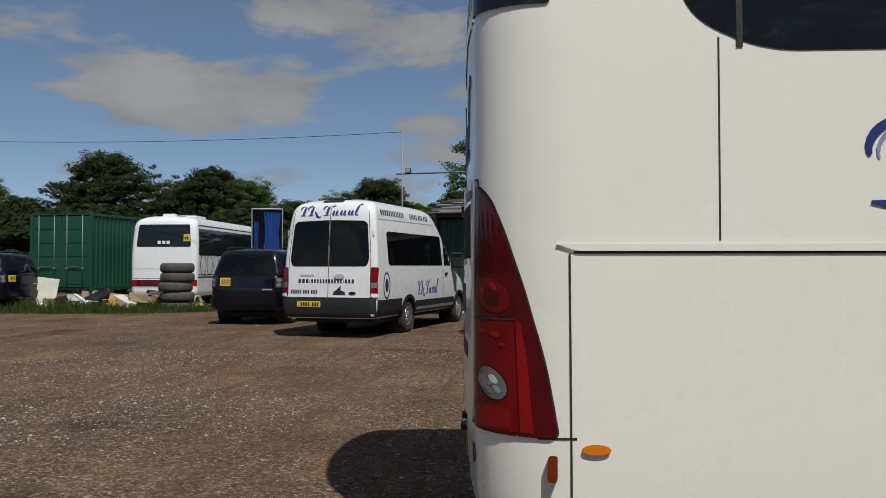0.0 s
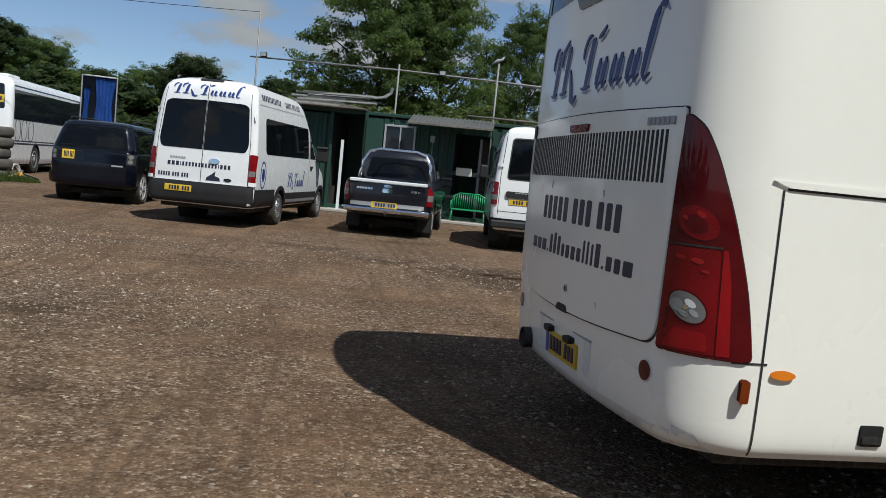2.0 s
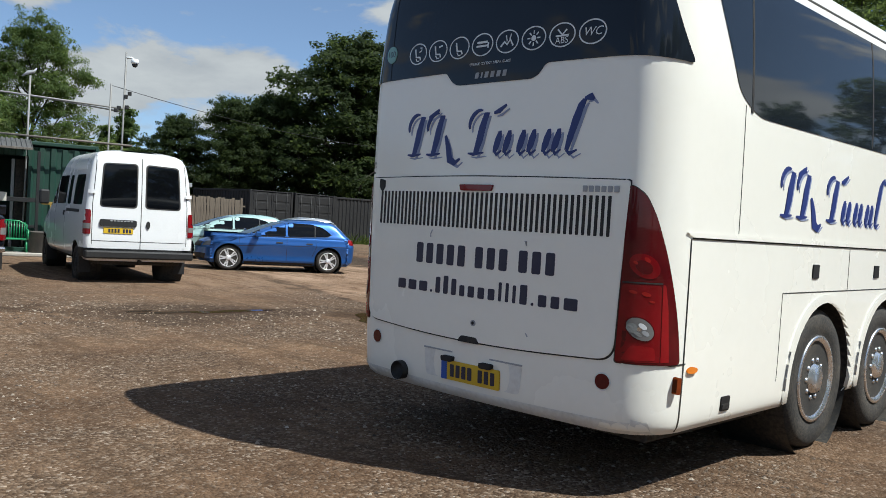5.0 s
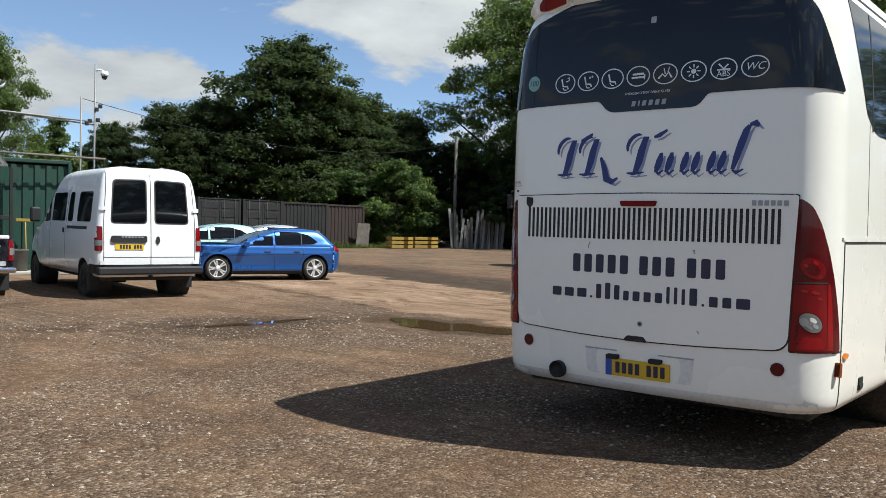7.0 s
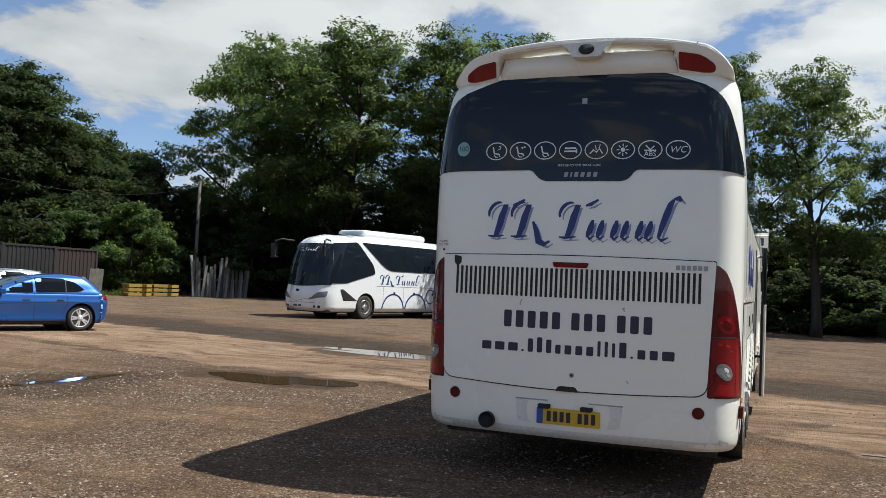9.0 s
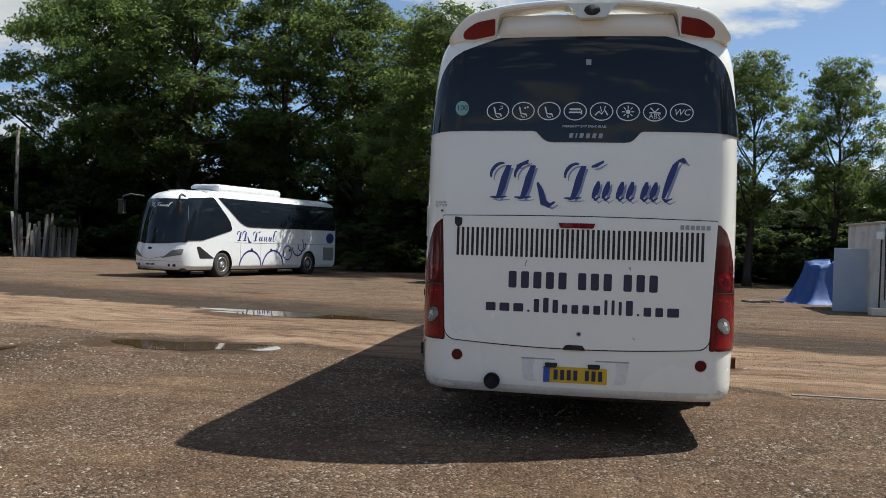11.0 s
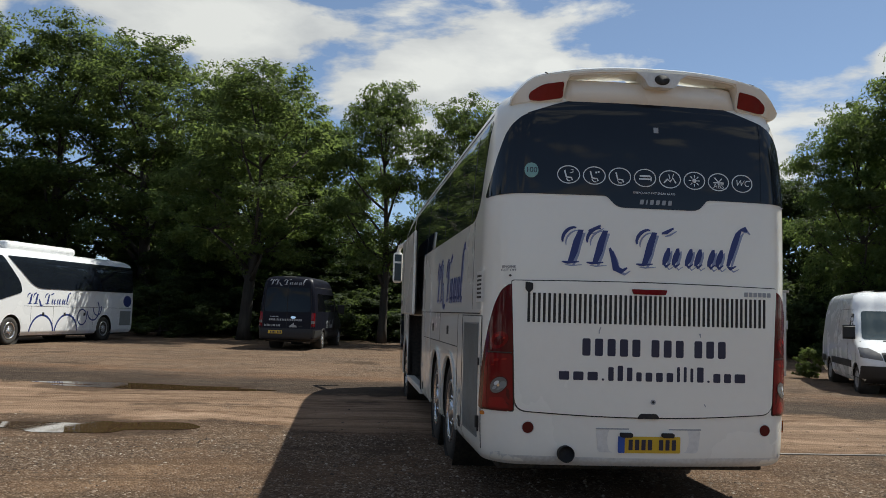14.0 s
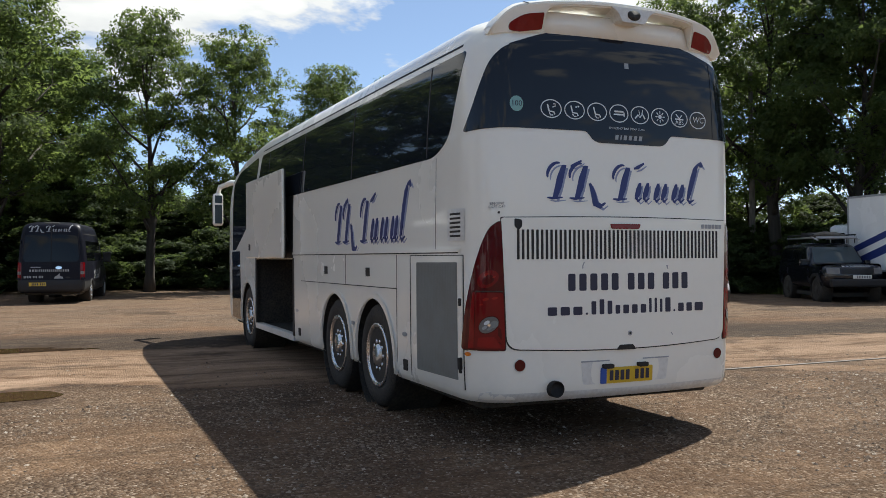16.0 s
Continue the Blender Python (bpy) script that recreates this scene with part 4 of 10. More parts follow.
def loose_stones():
    """Chippings lying on the yard where the camera passes."""
    rnd = np.random.RandomState(4)
    n = 100000
    x, y = rnd.uniform(-7.5, 7, n), rnd.uniform(-3.0, 15, n)
    # thicker in drifts, thin where wheels have swept
    drift = np.sin(x * 0.9 + 1.3 * np.sin(y * 0.5)) + np.sin(y * 1.1 + 1.7 * np.sin(x * 0.6)) + 0.8 * np.sin(x * 3.1 + 2.0 * np.sin(y * 1.7)) * np.sin(y * 2.7 + 1.5 * np.sin(x * 1.3)) + rnd.normal(size=n) * 0.6
    keep = drift > 0.1
    # none in the water, few on the swept slab
    for cx, cy, rx, ry in ((4.45, 10.45, 1.0, 1.7), (2.45, 12.66, 0.9, 0.35), (1.45, 12.95, 0.3, 0.2)):
        keep &= ((x - cx) / rx) ** 2 + ((y - cy) / ry) ** 2 > 1
    keep &= (x - 0.25 * (y - 9) < 4.6) | (rnd.rand(n) < 0.15)
    x, y = x[keep], y[keep]
    n = len(x)
    size = 0.006 + 0.015 * rnd.rand(n) ** 3 + 0.012 * (rnd.rand(n) < 0.03)
    oct_v = np.array([(1, 0, 0), (0, 1, 0), (-1, 0, 0), (0, -1, 0), (0, 0, 0.6), (0, 0, -0.4)], float)
    oct_f = np.array([(0, 1, 4), (1, 2, 4), (2, 3, 4), (3, 0, 4)])
    a = rnd.uniform(0, 6.28, n)
    jit = 1 + rnd.uniform(-0.35, 0.35, (n, 6, 3))
    v = oct_v[None] * jit * size[:, None, None]
    c, s = np.cos(a)[:, None], np.sin(a)[:, None]
    vx, vy = v[..., 0] * c - v[..., 1] * s, v[..., 0] * s + v[..., 1] * c
    co = np.stack((vx + x[:, None], vy + y[:, None], v[..., 2] + 0.002), -1).reshape(-1, 3)
    fa = (oct_f[None] + 6 * np.arange(n)[:, None, None]).reshape(-1, 3)
    me = bpy.data.meshes.new("loose_stones")
    me.from_pydata(co.tolist(), [], fa.tolist())
    me.materials.append(STONE)
    tagged(new("loose_stones", me), "loose grey and brown stone chippings on the yard", "gravel", kind="stuff")


loose_stones()


# ---- trees ----
def leaf_cloud(rnd, centres, radii, out, per, size):
    """Leaf cards gathered in flat-topped sprays; out: which way each spray faces. Returns places and faces."""
    n = len(centres) * per
    c, o = np.repeat(np.array(centres), per, 0), np.repeat(np.array(out), per, 0)
    r = np.repeat(np.array(radii), per)
    d = rnd.normal(size=(n, 3))
    d /= np.linalg.norm(d, axis=1)[:, None]
    rad = r * (0.25 + 0.85 * rnd.rand(n) ** 0.6) * np.where(rnd.rand(n) < 0.06, 1.5, 1.0)
    p = c + d * rad[:, None] * np.array((1, 1, 0.6))
    nrm = d * 0.45 + o * 0.7 + rnd.normal(size=(n, 3)) * 0.5 + np.array((0, 0, 0.45))
    nrm /= np.linalg.norm(nrm, axis=1)[:, None]
    t = np.cross(nrm, rnd.normal(size=(n, 3)))
    t /= np.linalg.norm(t, axis=1)[:, None]
    b = np.cross(nrm, t)
    s = size * (0.55 + 0.9 * rnd.rand(n))[:, None]
    bend = nrm * s * 0.25
    co = np.stack((p - t * s + b * s * 0.62, p + t * s - bend, p - t * s - b * s * 0.62), 1).reshape(-1, 3)
    return co, np.arange(3 * n).reshape(n, 3)


def make_tree(name, height, spread, trunk_h, seed, leaf_mat, lobes=14, sprays=26, per=110, size=0.1, lobe=0.15, spray=0.036, low=False, conifer=False, label="", category="tree"):
    """A tapered trunk that forks into limbs; each limb carries a lobe of leaf sprays, with gaps between the lobes."""
    rnd = np.random.RandomState(seed)
    root = thing(name, Matrix.Identity(4), label, category, "trees round the yard")
    bm = bmesh.new()
    r0 = 0.018 * height
    lean = rnd.uniform(-0.03, 0.03, 2) * height
    top = 0.86 if conifer else 0.66

    def stem(t):
        return Vector((lean[0] * t + 0.010 * height * math.sin(5 * t + seed), lean[1] * t + 0.010 * height * math.cos(4 * t + seed), height * top * t))
    add_tube(bm, [stem(t) for t in (0, 0.08, 0.25, 0.45, 0.65, 0.85, 1.0)], [r0 * 1.35, r0, r0 * 0.88, r0 * 0.72, r0 * 0.52, r0 * 0.32, r0 * 0.12], 9)
    centres, radii, out = [], [], []
    for i in range(lobes):
        f = (i + 0.5) / lobes
        a = i * 2.4 + rnd.uniform(-0.5, 0.5)
        if conifer:
            reach, z, rl = spread * (1 - f) * 0.75, trunk_h + (height - trunk_h) * (0.06 + 0.90 * f), height * lobe * (1.15 - 0.8 * f)
        else:
            prof = math.sin(math.pi * (0.16 + 0.80 * f)) ** 0.7
            rl = height * lobe * rnd.uniform(0.75, 1.2)
            reach = (spread * prof - 0.75 * rl) * rnd.uniform(0.45, 1.0) * (0.4 if i >= lobes - 2 else 1.0)
            z = trunk_h + rl * 0.7 + (height - trunk_h - rl * 1.5) * f
        if low:
            z = max(0.55 * rl, trunk_h + (height - trunk_h - rl) * f ** 1.3)
        mid = Vector((math.cos(a) * reach + lean[0] * f, math.sin(a) * reach + lean[1] * f, z))
        t0 = max(0.12, min(0.97, (z - 0.55 * reach - 0.06 * height) / (height * top)))
        fork = stem(t0)
        bow = fork.lerp(mid, 0.5) + Vector((0, 0, -0.05 * reach + 0.02 * height * math.sin(i)))
        thick = r0 * (0.50 - 0.26 * t0)
        add_tube(bm, [fork, bow, mid], [thick, thick * 0.68, thick * 0.32], 6)
        for k in range(sprays):
            d = rnd.normal(size=3)
            d[2] = abs(d[2]) * 0.9 - 0.42
            d /= np.linalg.norm(d)
            far = rl * rnd.uniform(0.50, 1.02) * (1.25 if rnd.rand() < 0.10 else 1.0)
            c = np.array(mid) + d * far * np.array((1.12, 1.12, 0.85))
            if c[2] < 0.05:
                continue
            centres.append(c)
            radii.append(height * spray * rnd.uniform(0.7, 1.35))
            out.append(d)
            if k % 5 == 0:
                q = Vector(c)
                add_tube(bm, [mid, mid.lerp(q, 0.55) + Vector((0, 0, 0.08 * rl)), q], [thick * 0.32, thick * 0.2, thick * 0.07], 4, False)
    part("trunk", bm, BARK, root, smooth=True)
    co, fa = leaf_cloud(rnd, centres, radii, out, per, size)
    fa = fa[co.reshape(-1, 3, 3)[:, :, 2].min(1) > 0.02]
    me = bpy.data.meshes.new("crown")
    me.from_pydata(co.tolist(), [], fa.tolist())
    me.materials.append(leaf_mat)
    crown = new("crown", me)
    crown.parent = root
    return root


TREES = {
    "oak": make_tree("tree", 15.0, 5.4, 1.6, 11, LEAF, 24, 36, 78, 0.080, 0.125, 0.031, label="tall leafy oak tree in full summer leaf"),
    "ash": make_tree("tree", 15.0, 4.6, 2.6, 23, LEAF, 21, 30, 80, 0.084, 0.12, 0.031, label="tall ash tree with an open leafy crown"),
    "open": make_tree("tree", 15.0, 4.8, 3.0, 29, LEAF_WOOD, 19, 27, 72, 0.076, 0.105, 0.029, label="tall thin tree with bare limbs and an open crown"),
    "lime": make_tree("tree", 13.0, 4.8, 0.7, 37, LEAF_SHADED, 26, 38, 62, 0.096, 0.14, 0.034, label="dense tree at the yard's edge, its leaves darkened for shade"),
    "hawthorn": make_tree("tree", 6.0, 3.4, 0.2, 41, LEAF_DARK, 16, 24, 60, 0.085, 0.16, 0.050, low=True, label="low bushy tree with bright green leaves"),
    "shrub": make_tree("bush", 3.2, 2.6, 0.0, 53, LEAF_SHADED, 11, 15, 95, 0.060, 0.22, 0.070, low=True, label="hedge bush below the trees, darkened for their shade", category="bush"),
    "scrub": make_tree("bush", 3.2, 2.6, 0.0, 59, LEAF_SHADED, 10, 13, 66, 0.095, 0.24, 0.080, low=True, label="far hedge bush on the skyline", category="bush"),
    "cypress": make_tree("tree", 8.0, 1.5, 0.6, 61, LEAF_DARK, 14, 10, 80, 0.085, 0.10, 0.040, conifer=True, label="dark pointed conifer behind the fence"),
    "elder": make_tree("bush", 3.6, 2.4, 0.1, 67, LEAF_PALE, 12, 15, 90, 0.062, 0.20, 0.065, low=True, label="bush with pale cream flowers behind the cabin", category="bush"),
}
USED = set()


def plant(kind, x, y, height, turn=0, wide=1.0):
    src = TREES[kind]
    tall = {"oak": 15.0, "ash": 15.0, "open": 15.0, "lime": 13.0, "hawthorn": 6.0, "shrub": 3.2, "scrub": 3.2, "cypress": 8.0, "elder": 3.6}[kind]
    s = 1.07 * height / tall
    m = pose(x, y, 0, 0, 0, turn)
    ob = src if kind not in USED else copy_thing(src, m)
    USED.add(kind)
    ob.matrix_basis = m @ Matrix.Diagonal((1.08 * s * wide, 1.08 * s * wide, s, 1))
    return ob


rt = random.Random(5)
# tall wood beyond the east side of the yard
for kind, x, y, h, w in [("lime", 42, 52, 11.4, 1.3), ("lime", 45.5, 50.5, 10.4, 1.1), ("lime", 49.5, 48, 8.2, 1.2), ("oak", 51, 43.0, 19.8, 0.95), ("open", 52, 38.5, 19.5, 1.1), ("open", 48, 33.5, 19.6, 1.2), ("open", 50, 27, 19.6, 1.0), ("open", 49, 21, 18.0, 1.2), ("open", 45, 15.8, 15.0, 1.2),
                         ("open", 34.2, 12.5, 12.8, 1.15), ("oak", 42, 13.5, 13.0, 1.1), ("ash", 42, 9.6, 11.9, 1.0), ("open", 34.3, 6.2, 12.2, 0.85), ("open", 32.4, 2.5, 11.2, 0.9), ("open", 34, -1.8, 10.4, 0.85), ("open", 36.5, -6.0, 10.6, 0.8), ("oak", 35.5, -9.8, 8.8, 0.75),
                         ("lime", 55, 30, 11, 1.2), ("lime", 56, 20, 12, 1.2), ("lime", 58, 42, 11, 1.2), ("lime", 46, -2, 4.4, 1.9), ("lime", 45, -9, 6.4, 1.4),
                         ("lime", 27.5, 56, 9.2, 1.0), ("lime", 24.5, 58, 7.8, 0.9), ("lime", 30.5, 55, 9.8, 1.0), ("lime", 34.8, 51.5, 14.4, 1.15), ("lime", 37.5, 51, 11.5, 1.2)]:
    plant(kind, x, y, h, rt.uniform(0, 360), w)
# undergrowth and hedge below them, leaves darkened for the trees' shade
for i in range(11):
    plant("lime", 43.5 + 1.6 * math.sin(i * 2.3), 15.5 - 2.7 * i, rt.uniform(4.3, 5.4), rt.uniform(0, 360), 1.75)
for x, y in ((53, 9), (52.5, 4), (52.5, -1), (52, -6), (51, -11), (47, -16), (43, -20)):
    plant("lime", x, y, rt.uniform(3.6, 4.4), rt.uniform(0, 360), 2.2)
for i in range(30):
    t = i / 29
    x = 48 + 2 * math.sin(i * 1.7) if t < 0.45 else 38.5 + 2.0 * math.sin(i * 1.7)
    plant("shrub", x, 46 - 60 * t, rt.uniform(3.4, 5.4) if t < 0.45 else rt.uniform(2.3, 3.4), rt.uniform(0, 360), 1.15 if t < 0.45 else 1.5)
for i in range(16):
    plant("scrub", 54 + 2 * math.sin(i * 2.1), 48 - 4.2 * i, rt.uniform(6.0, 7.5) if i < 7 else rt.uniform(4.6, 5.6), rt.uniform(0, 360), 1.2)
# south side, against the sun; the last three are unseen, added for window reflections
for kind, x, y, h, w in [("oak", 27.5, -13.6, 10.6, 0.8), ("open", 24.6, -15.2, 12.8, 0.9), ("open", 22.5, -18.2, 15.0, 0.95), ("open", 20, -21, 16.5, 0.95), ("open", 18.6, -18.6, 13.5, 0.9), ("open", 17.5, -25, 17.5, 1.1), ("open", 12, -27, 18, 1.0), ("open", 31, -17, 9.5, 1.0),
                         ("lime", 37, -20, 6.0, 1.5), ("lime", 33, -24, 5.0, 1.6), ("lime", 28.5, -27, 4.6, 1.8), ("lime", 23.5, -29, 4.6, 1.8), ("lime", 18, -31, 5.0, 1.8), ("lime", 38, -16, 9, 1.1), ("open", 28, -22, 11.5, 1.0), ("oak", 5, -32, 17, 1.1), ("lime", -4, -34, 16, 1.1), ("oak", -13, -33, 17, 1.1)]:
    plant(kind, x, y, h, rt.uniform(0, 360), w)
for i in range(10):
    plant("shrub", 41 - 2.6 * i, -11.5 - 1.3 * i + rt.uniform(-0.6, 0.6), rt.uniform(2.4, 3.8), rt.uniform(0, 360), 1.1)
for x, y, h in [(24.0, -15.0, 3.0), (26.5, -14.2, 3.4), (29.0, -13.2, 3.2), (31.5, -12.2, 3.6), (20.5, -19.8, 3.2), (18.0, -21.5, 3.4), (15.0, -23.0, 3.6), (22.9, -16.6, 2.8), (26.0, -18.5, 3.4), (21.2, -14.6, 2.2), (19.5, -17.4, 2.6)]:
    plant("shrub", x, y, h, rt.uniform(0, 360), 1.3)
# far hedge on the west side, unseen, added for reflections in the windows
for i in range(9):
    plant("scrub", -75 + 4 * math.sin(i * 1.9), -40 + 16 * i, 6.5, rt.uniform(0, 360), 2.2)
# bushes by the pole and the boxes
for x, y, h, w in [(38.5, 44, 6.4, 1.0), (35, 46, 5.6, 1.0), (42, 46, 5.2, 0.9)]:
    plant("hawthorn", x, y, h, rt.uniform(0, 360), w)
# big tree and bushes behind the cabin
plant("oak", 1.6, 39, 10.4, 40, 0.95)
plant("oak", 4.6, 38.5, 10.0, 250, 0.85)
plant("oak", 8.0, 37.5, 8.6, 160, 0.75)
for x, y, h in [(1.0, 33.5, 4.0), (4.5, 32.5, 4.3), (8.0, 31.5, 4.0), (-2, 35, 4)]:
    plant("elder", x, y, h, rt.uniform(0, 360))
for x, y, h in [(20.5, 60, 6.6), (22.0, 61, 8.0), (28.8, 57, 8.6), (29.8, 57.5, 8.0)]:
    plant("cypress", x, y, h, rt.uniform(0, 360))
for i in range(7):
    plant("scrub", -38 + 3.4 * i, 47 + 1.5 * math.sin(2 * i), 2.6, rt.uniform(0, 360), 1.5)
# far wood to the north-west
for i in range(15):
    t = i / 14
    plant(("lime", "oak", "lime", "ash")[i % 4], -52 + 56 * t, 78 + 10 * t + rt.uniform(-3, 3), 8.6 + 1.2 * math.sin(i * 2.1) + (2.0 if i in (4, 5, 6) else 0), rt.uniform(0, 360), 1.35)
for i in range(22):
    plant("scrub", -58 + 3.6 * i, 73 + rt.uniform(-3, 3), 6.0 + 1.4 * math.sin(1.3 * i), rt.uniform(0, 360), 1.35)


# ---- the white coach ----
def build_coach():
    root = thing("coach", pose(0.0, 5.04, 0, 0, 0, 1.0), "white touring coach with tinted windows and an open luggage locker", "coach")
    rows = [  # z, rear, front, half width, corner along, corner across, rear bulge
        (0.375, 0.075, 11.35, 1.235, 0.36, 0.29, 0.05), (0.405, 0.035, 11.42, 1.256, 0.37, 0.29, 0.05), (0.48, 0.012, 11.48, 1.268, 0.38, 0.29, 0.05), (0.80, 0.00, 11.52, 1.275, 0.38, 0.29, 0.05),
        (1.50, 0.00, 11.52, 1.277, 0.38, 0.27, 0.05), (2.35, 0.00, 11.50, 1.268, 0.36, 0.26, 0.05), (2.90, 0.02, 11.30, 1.235, 0.36, 0.27, 0.05), (3.15, 0.05, 10.45, 1.205, 0.37, 0.29, 0.05),
        (3.32, 0.10, 9.35, 1.14, 0.40, 0.36, 0.05), (3.42, 0.20, 8.85, 1.03, 0.45, 0.42, 0.05), (3.50, 0.42, 8.5, 0.80, 0.45, 0.45, 0.05), (3.54, 0.85, 8.2, 0.40, 0.3, 0.25, 0.03)]
    levels = sorted({0.375, 0.388, 0.405, 0.43} | {round(0.46 + 0.0465 * i, 4) for i in range(15)} | {1.15, 1.25, 1.35, 1.48, 1.50} | {round(1.6 + 0.1 * i, 3) for i in range(14)}
                    | {2.95, 3.0, 3.05, 3.1, 3.15, 3.19, 3.23, 3.27, 3.3, 3.33, 3.36, 3.39, 3.42, 3.45, 3.475, 3.5, 3.52, 3.54})
    xs = [0.75 + 0.05 * i for i in range(193)]

    def to_front(xf):       # the rows draw in where the front leans back
        end = min(10.35, xf - 1.12)
        return [x if x < 6.8 else 6.8 + (x - 6.8) * (end - 6.8) / 3.55 for x in xs]
    rings = [ring_points(z, xr, xf, w, (ra, rc), (0.9, min(0.45, 0.8 * w)), bu, 0.12, to_front(xf)) for z, xr, xf, w, ra, rc, bu in smooth_rows(rows, levels)]
    body = Body(rings)
    R = 0.52
    wheels = [2.46, 3.80, 8.88]
    for x in wheels:
        body.arch(x, R, 0.575)
    body.hole(5.80, 0.46, 8.20, 1.49, 1)
    body.done("body", WHITE, root)
    # underside
    box("chassis", 0.35, -1.12, 0.30, 10.7, 1.12, 0.42, UNDER, root, bev=0.02)
    for x in wheels:
        for s in (1, -1):
            wheel_well(root, x, s * 1.27, 0.575, R, s, 0.55)
            wheel("wheel", root, x, s * 1.10, R, 0.30, s, ALLOY, "dual", "coach wheel with a bright dished alloy rim")
            lip = [(x + 0.60 * math.cos(a), R + 0.60 * math.sin(a)) for a in (math.pi * (i / 24) * 1.12 - 0.06 * math.pi for i in range(25))]
            lay("arch_lip", stroke(lip, 0.055), "L" if s > 0 else "R", body, WHITE, root, off=0.018, rim=0.01, step=0)
    # ---- rear ----
    win = rpoly([(-0.98, 2.50), (-0.48, 2.50), (-0.41, 2.41), (0.27, 2.41), (0.35, 2.50), (0.98, 2.50), (0.98, 3.16), (0.62, 3.29), (0.0, 3.325), (-0.62, 3.29), (-0.98, 3.16)],
                [0, 0.03, 0.08, 0.08, 0.03, 0, 0, 0.2, 0.3, 0.2, 0], 6)
    rw = lay("rear_window", win, "B", body, GLASS, root, "dark tinted rear window with white service symbols", off=0.005, rim=0.0, step=0.035)
    # the glass carries on round both corners
    def A(x, y):
        return 0.7071 * (x + y)
    for sd in ("BL", "BR"):
        p98 = [A(body.at(0.95, z, "B")[0].x, 0.95) for z in (2.50, 2.70, 2.95, 3.155)]
        wrap = [(p98[0], 2.50), (A(0.36, 1.262), 2.485), (A(0.28, 1.235), 2.63), (A(0.21, 1.185), 2.85), (A(0.16, 1.13), 3.03), (A(0.11, 1.05), 3.125), (p98[3], 3.165), (p98[2], 2.95), (p98[1], 2.70)]
        lay("corner_glass", rpoly(wrap, [0, 0.03, 0.1, 0.2, 0.1, 0.05, 0, 0, 0], 4), sd, body, GLASS, rw, off=0.009, rim=0.004, step=0.03)
    for s, sd in ((1, "L"), (-1, "R")):
        # side glass: one long dark band, swept up at the tail
        zb = 2.345 if s > 0 else 2.285
        k = 0.0 if s > 0 else 0.26
        band = rpoly([(0.62 + k, zb + 0.14), (0.90 + k, zb), (8.28, zb + 0.015), (8.03, 3.0), (7.98, 3.14), (0.40 + k * 0.5, 3.15), (0.54 + k, 2.75)], [0.12, 0.2, 0.05, 0.1, 0.1, 0.05, 0.3], 6)
        lay("side_window", band, sd, body, GLASS, root, off=0.004, step=0.15)
        cab = rpoly([(8.46, 2.40), (9.0, 2.02), (10.0, 1.64), (10.30, 1.64), (10.30, 2.84), (9.75, 3.03), (8.28, 3.14), (8.24, 3.0)], [0.03, 0.2, 0.1, 0.05, 0.1, 0.15, 0.04, 0.05], 5)
        lay("cab_window", cab, sd, body, GLASS, root, "dipped dark cab window behind a white pillar", off=0.004, step=0.15)
        for x in (1.08, 3.2, 5.3, 7.4):
            lay("pane_joint", rect(x - 0.012, zb + 0.015, x + 0.012, 3.14), sd, body, SEAM, root, off=0.0055, rim=0.0, step=0.2)
        # roof gutter line
        lay("gutter", stroke([(0.50, 3.21), (2, 3.22), (6, 3.22), (8.0, 3.21)], 0.018), sd, body, SEAM, root, off=0.003, rim=0.0, step=0.5)
        # upper panel seams and the stepped rail along the waist
        xj = 0.88 if s > 0 else 1.0
        lay("panel_seam", [stroke([(xj, 2.34), (xj, 1.55)], 0.007)], sd, body, SEAM, root, off=0.002, rim=0.0, step=0.2)
        zr, x1 = (1.560, 5.78) if s > 0 else (1.525, 4.25)
        lay("waist_rail", rpoly([(0.37, zr + 0.012), (0.455, zr - 0.015), (1.0, zr - 0.015), (x1, zr - 0.015), (x1, zr + 0.015)], 0.008), sd, body, WHITE, root, "white moulded rail along the waist", off=0.011, rim=0.011, step=0.3)
        lay("waist_gap", rect(0.44, zr - 0.025, x1, zr - 0.015), sd, body, SEAM, root, off=0.003, rim=0.0, step=0.3)
    lay("panel_seam", [stroke([(2.87, 1.49), (2.87, 1.18)], 0.007), stroke([(1.70, 1.17), (4.25, 1.18)], 0.007), stroke([(1.70, 1.17), (1.70, 0.40)], 0.006)], "R", body, SEAM, root, off=0.002, rim=0.0, step=0.2)
    lay("panel_seam", [stroke([(0.424, 1.50), (0.426, 1.2), (0.428, 0.9), (0.430, 0.6), (0.432, 0.39)], 0.007)], "R", body, SEAM, root, off=0.005, rim=0.0, step=0.03)
    for x in (2.23, 3.48):
        lay("locker_catch", rect(x - 0.055, 1.27, x + 0.055, 1.37, 0.008), "R", body, BLACK_PLASTIC, root, off=0.008, rim=0.006, step=0)
    # waist seam over the engine cover
    lay("panel_seam", [stroke([(-1.09, 1.803), (-0.6, 1.815), (0, 1.82), (0.6, 1.815), (1.09, 1.803)], 0.010)], "B", body, SEAM, root, off=0.003, rim=0.0, step=0.08)
    # engine cover: a proud panel in a dark gap
    cover = rpoly([(-1.045, 0.80), (-0.35, 0.765), (0.35, 0.765), (1.045, 0.80), (1.055, 1.1), (1.085, 1.805), (0, 1.82), (-1.085, 1.805), (-1.055, 1.1)], [0.10, 0.5, 0.5, 0.10, 0.2, 0.02, 0.8, 0.02, 0.2], 6)
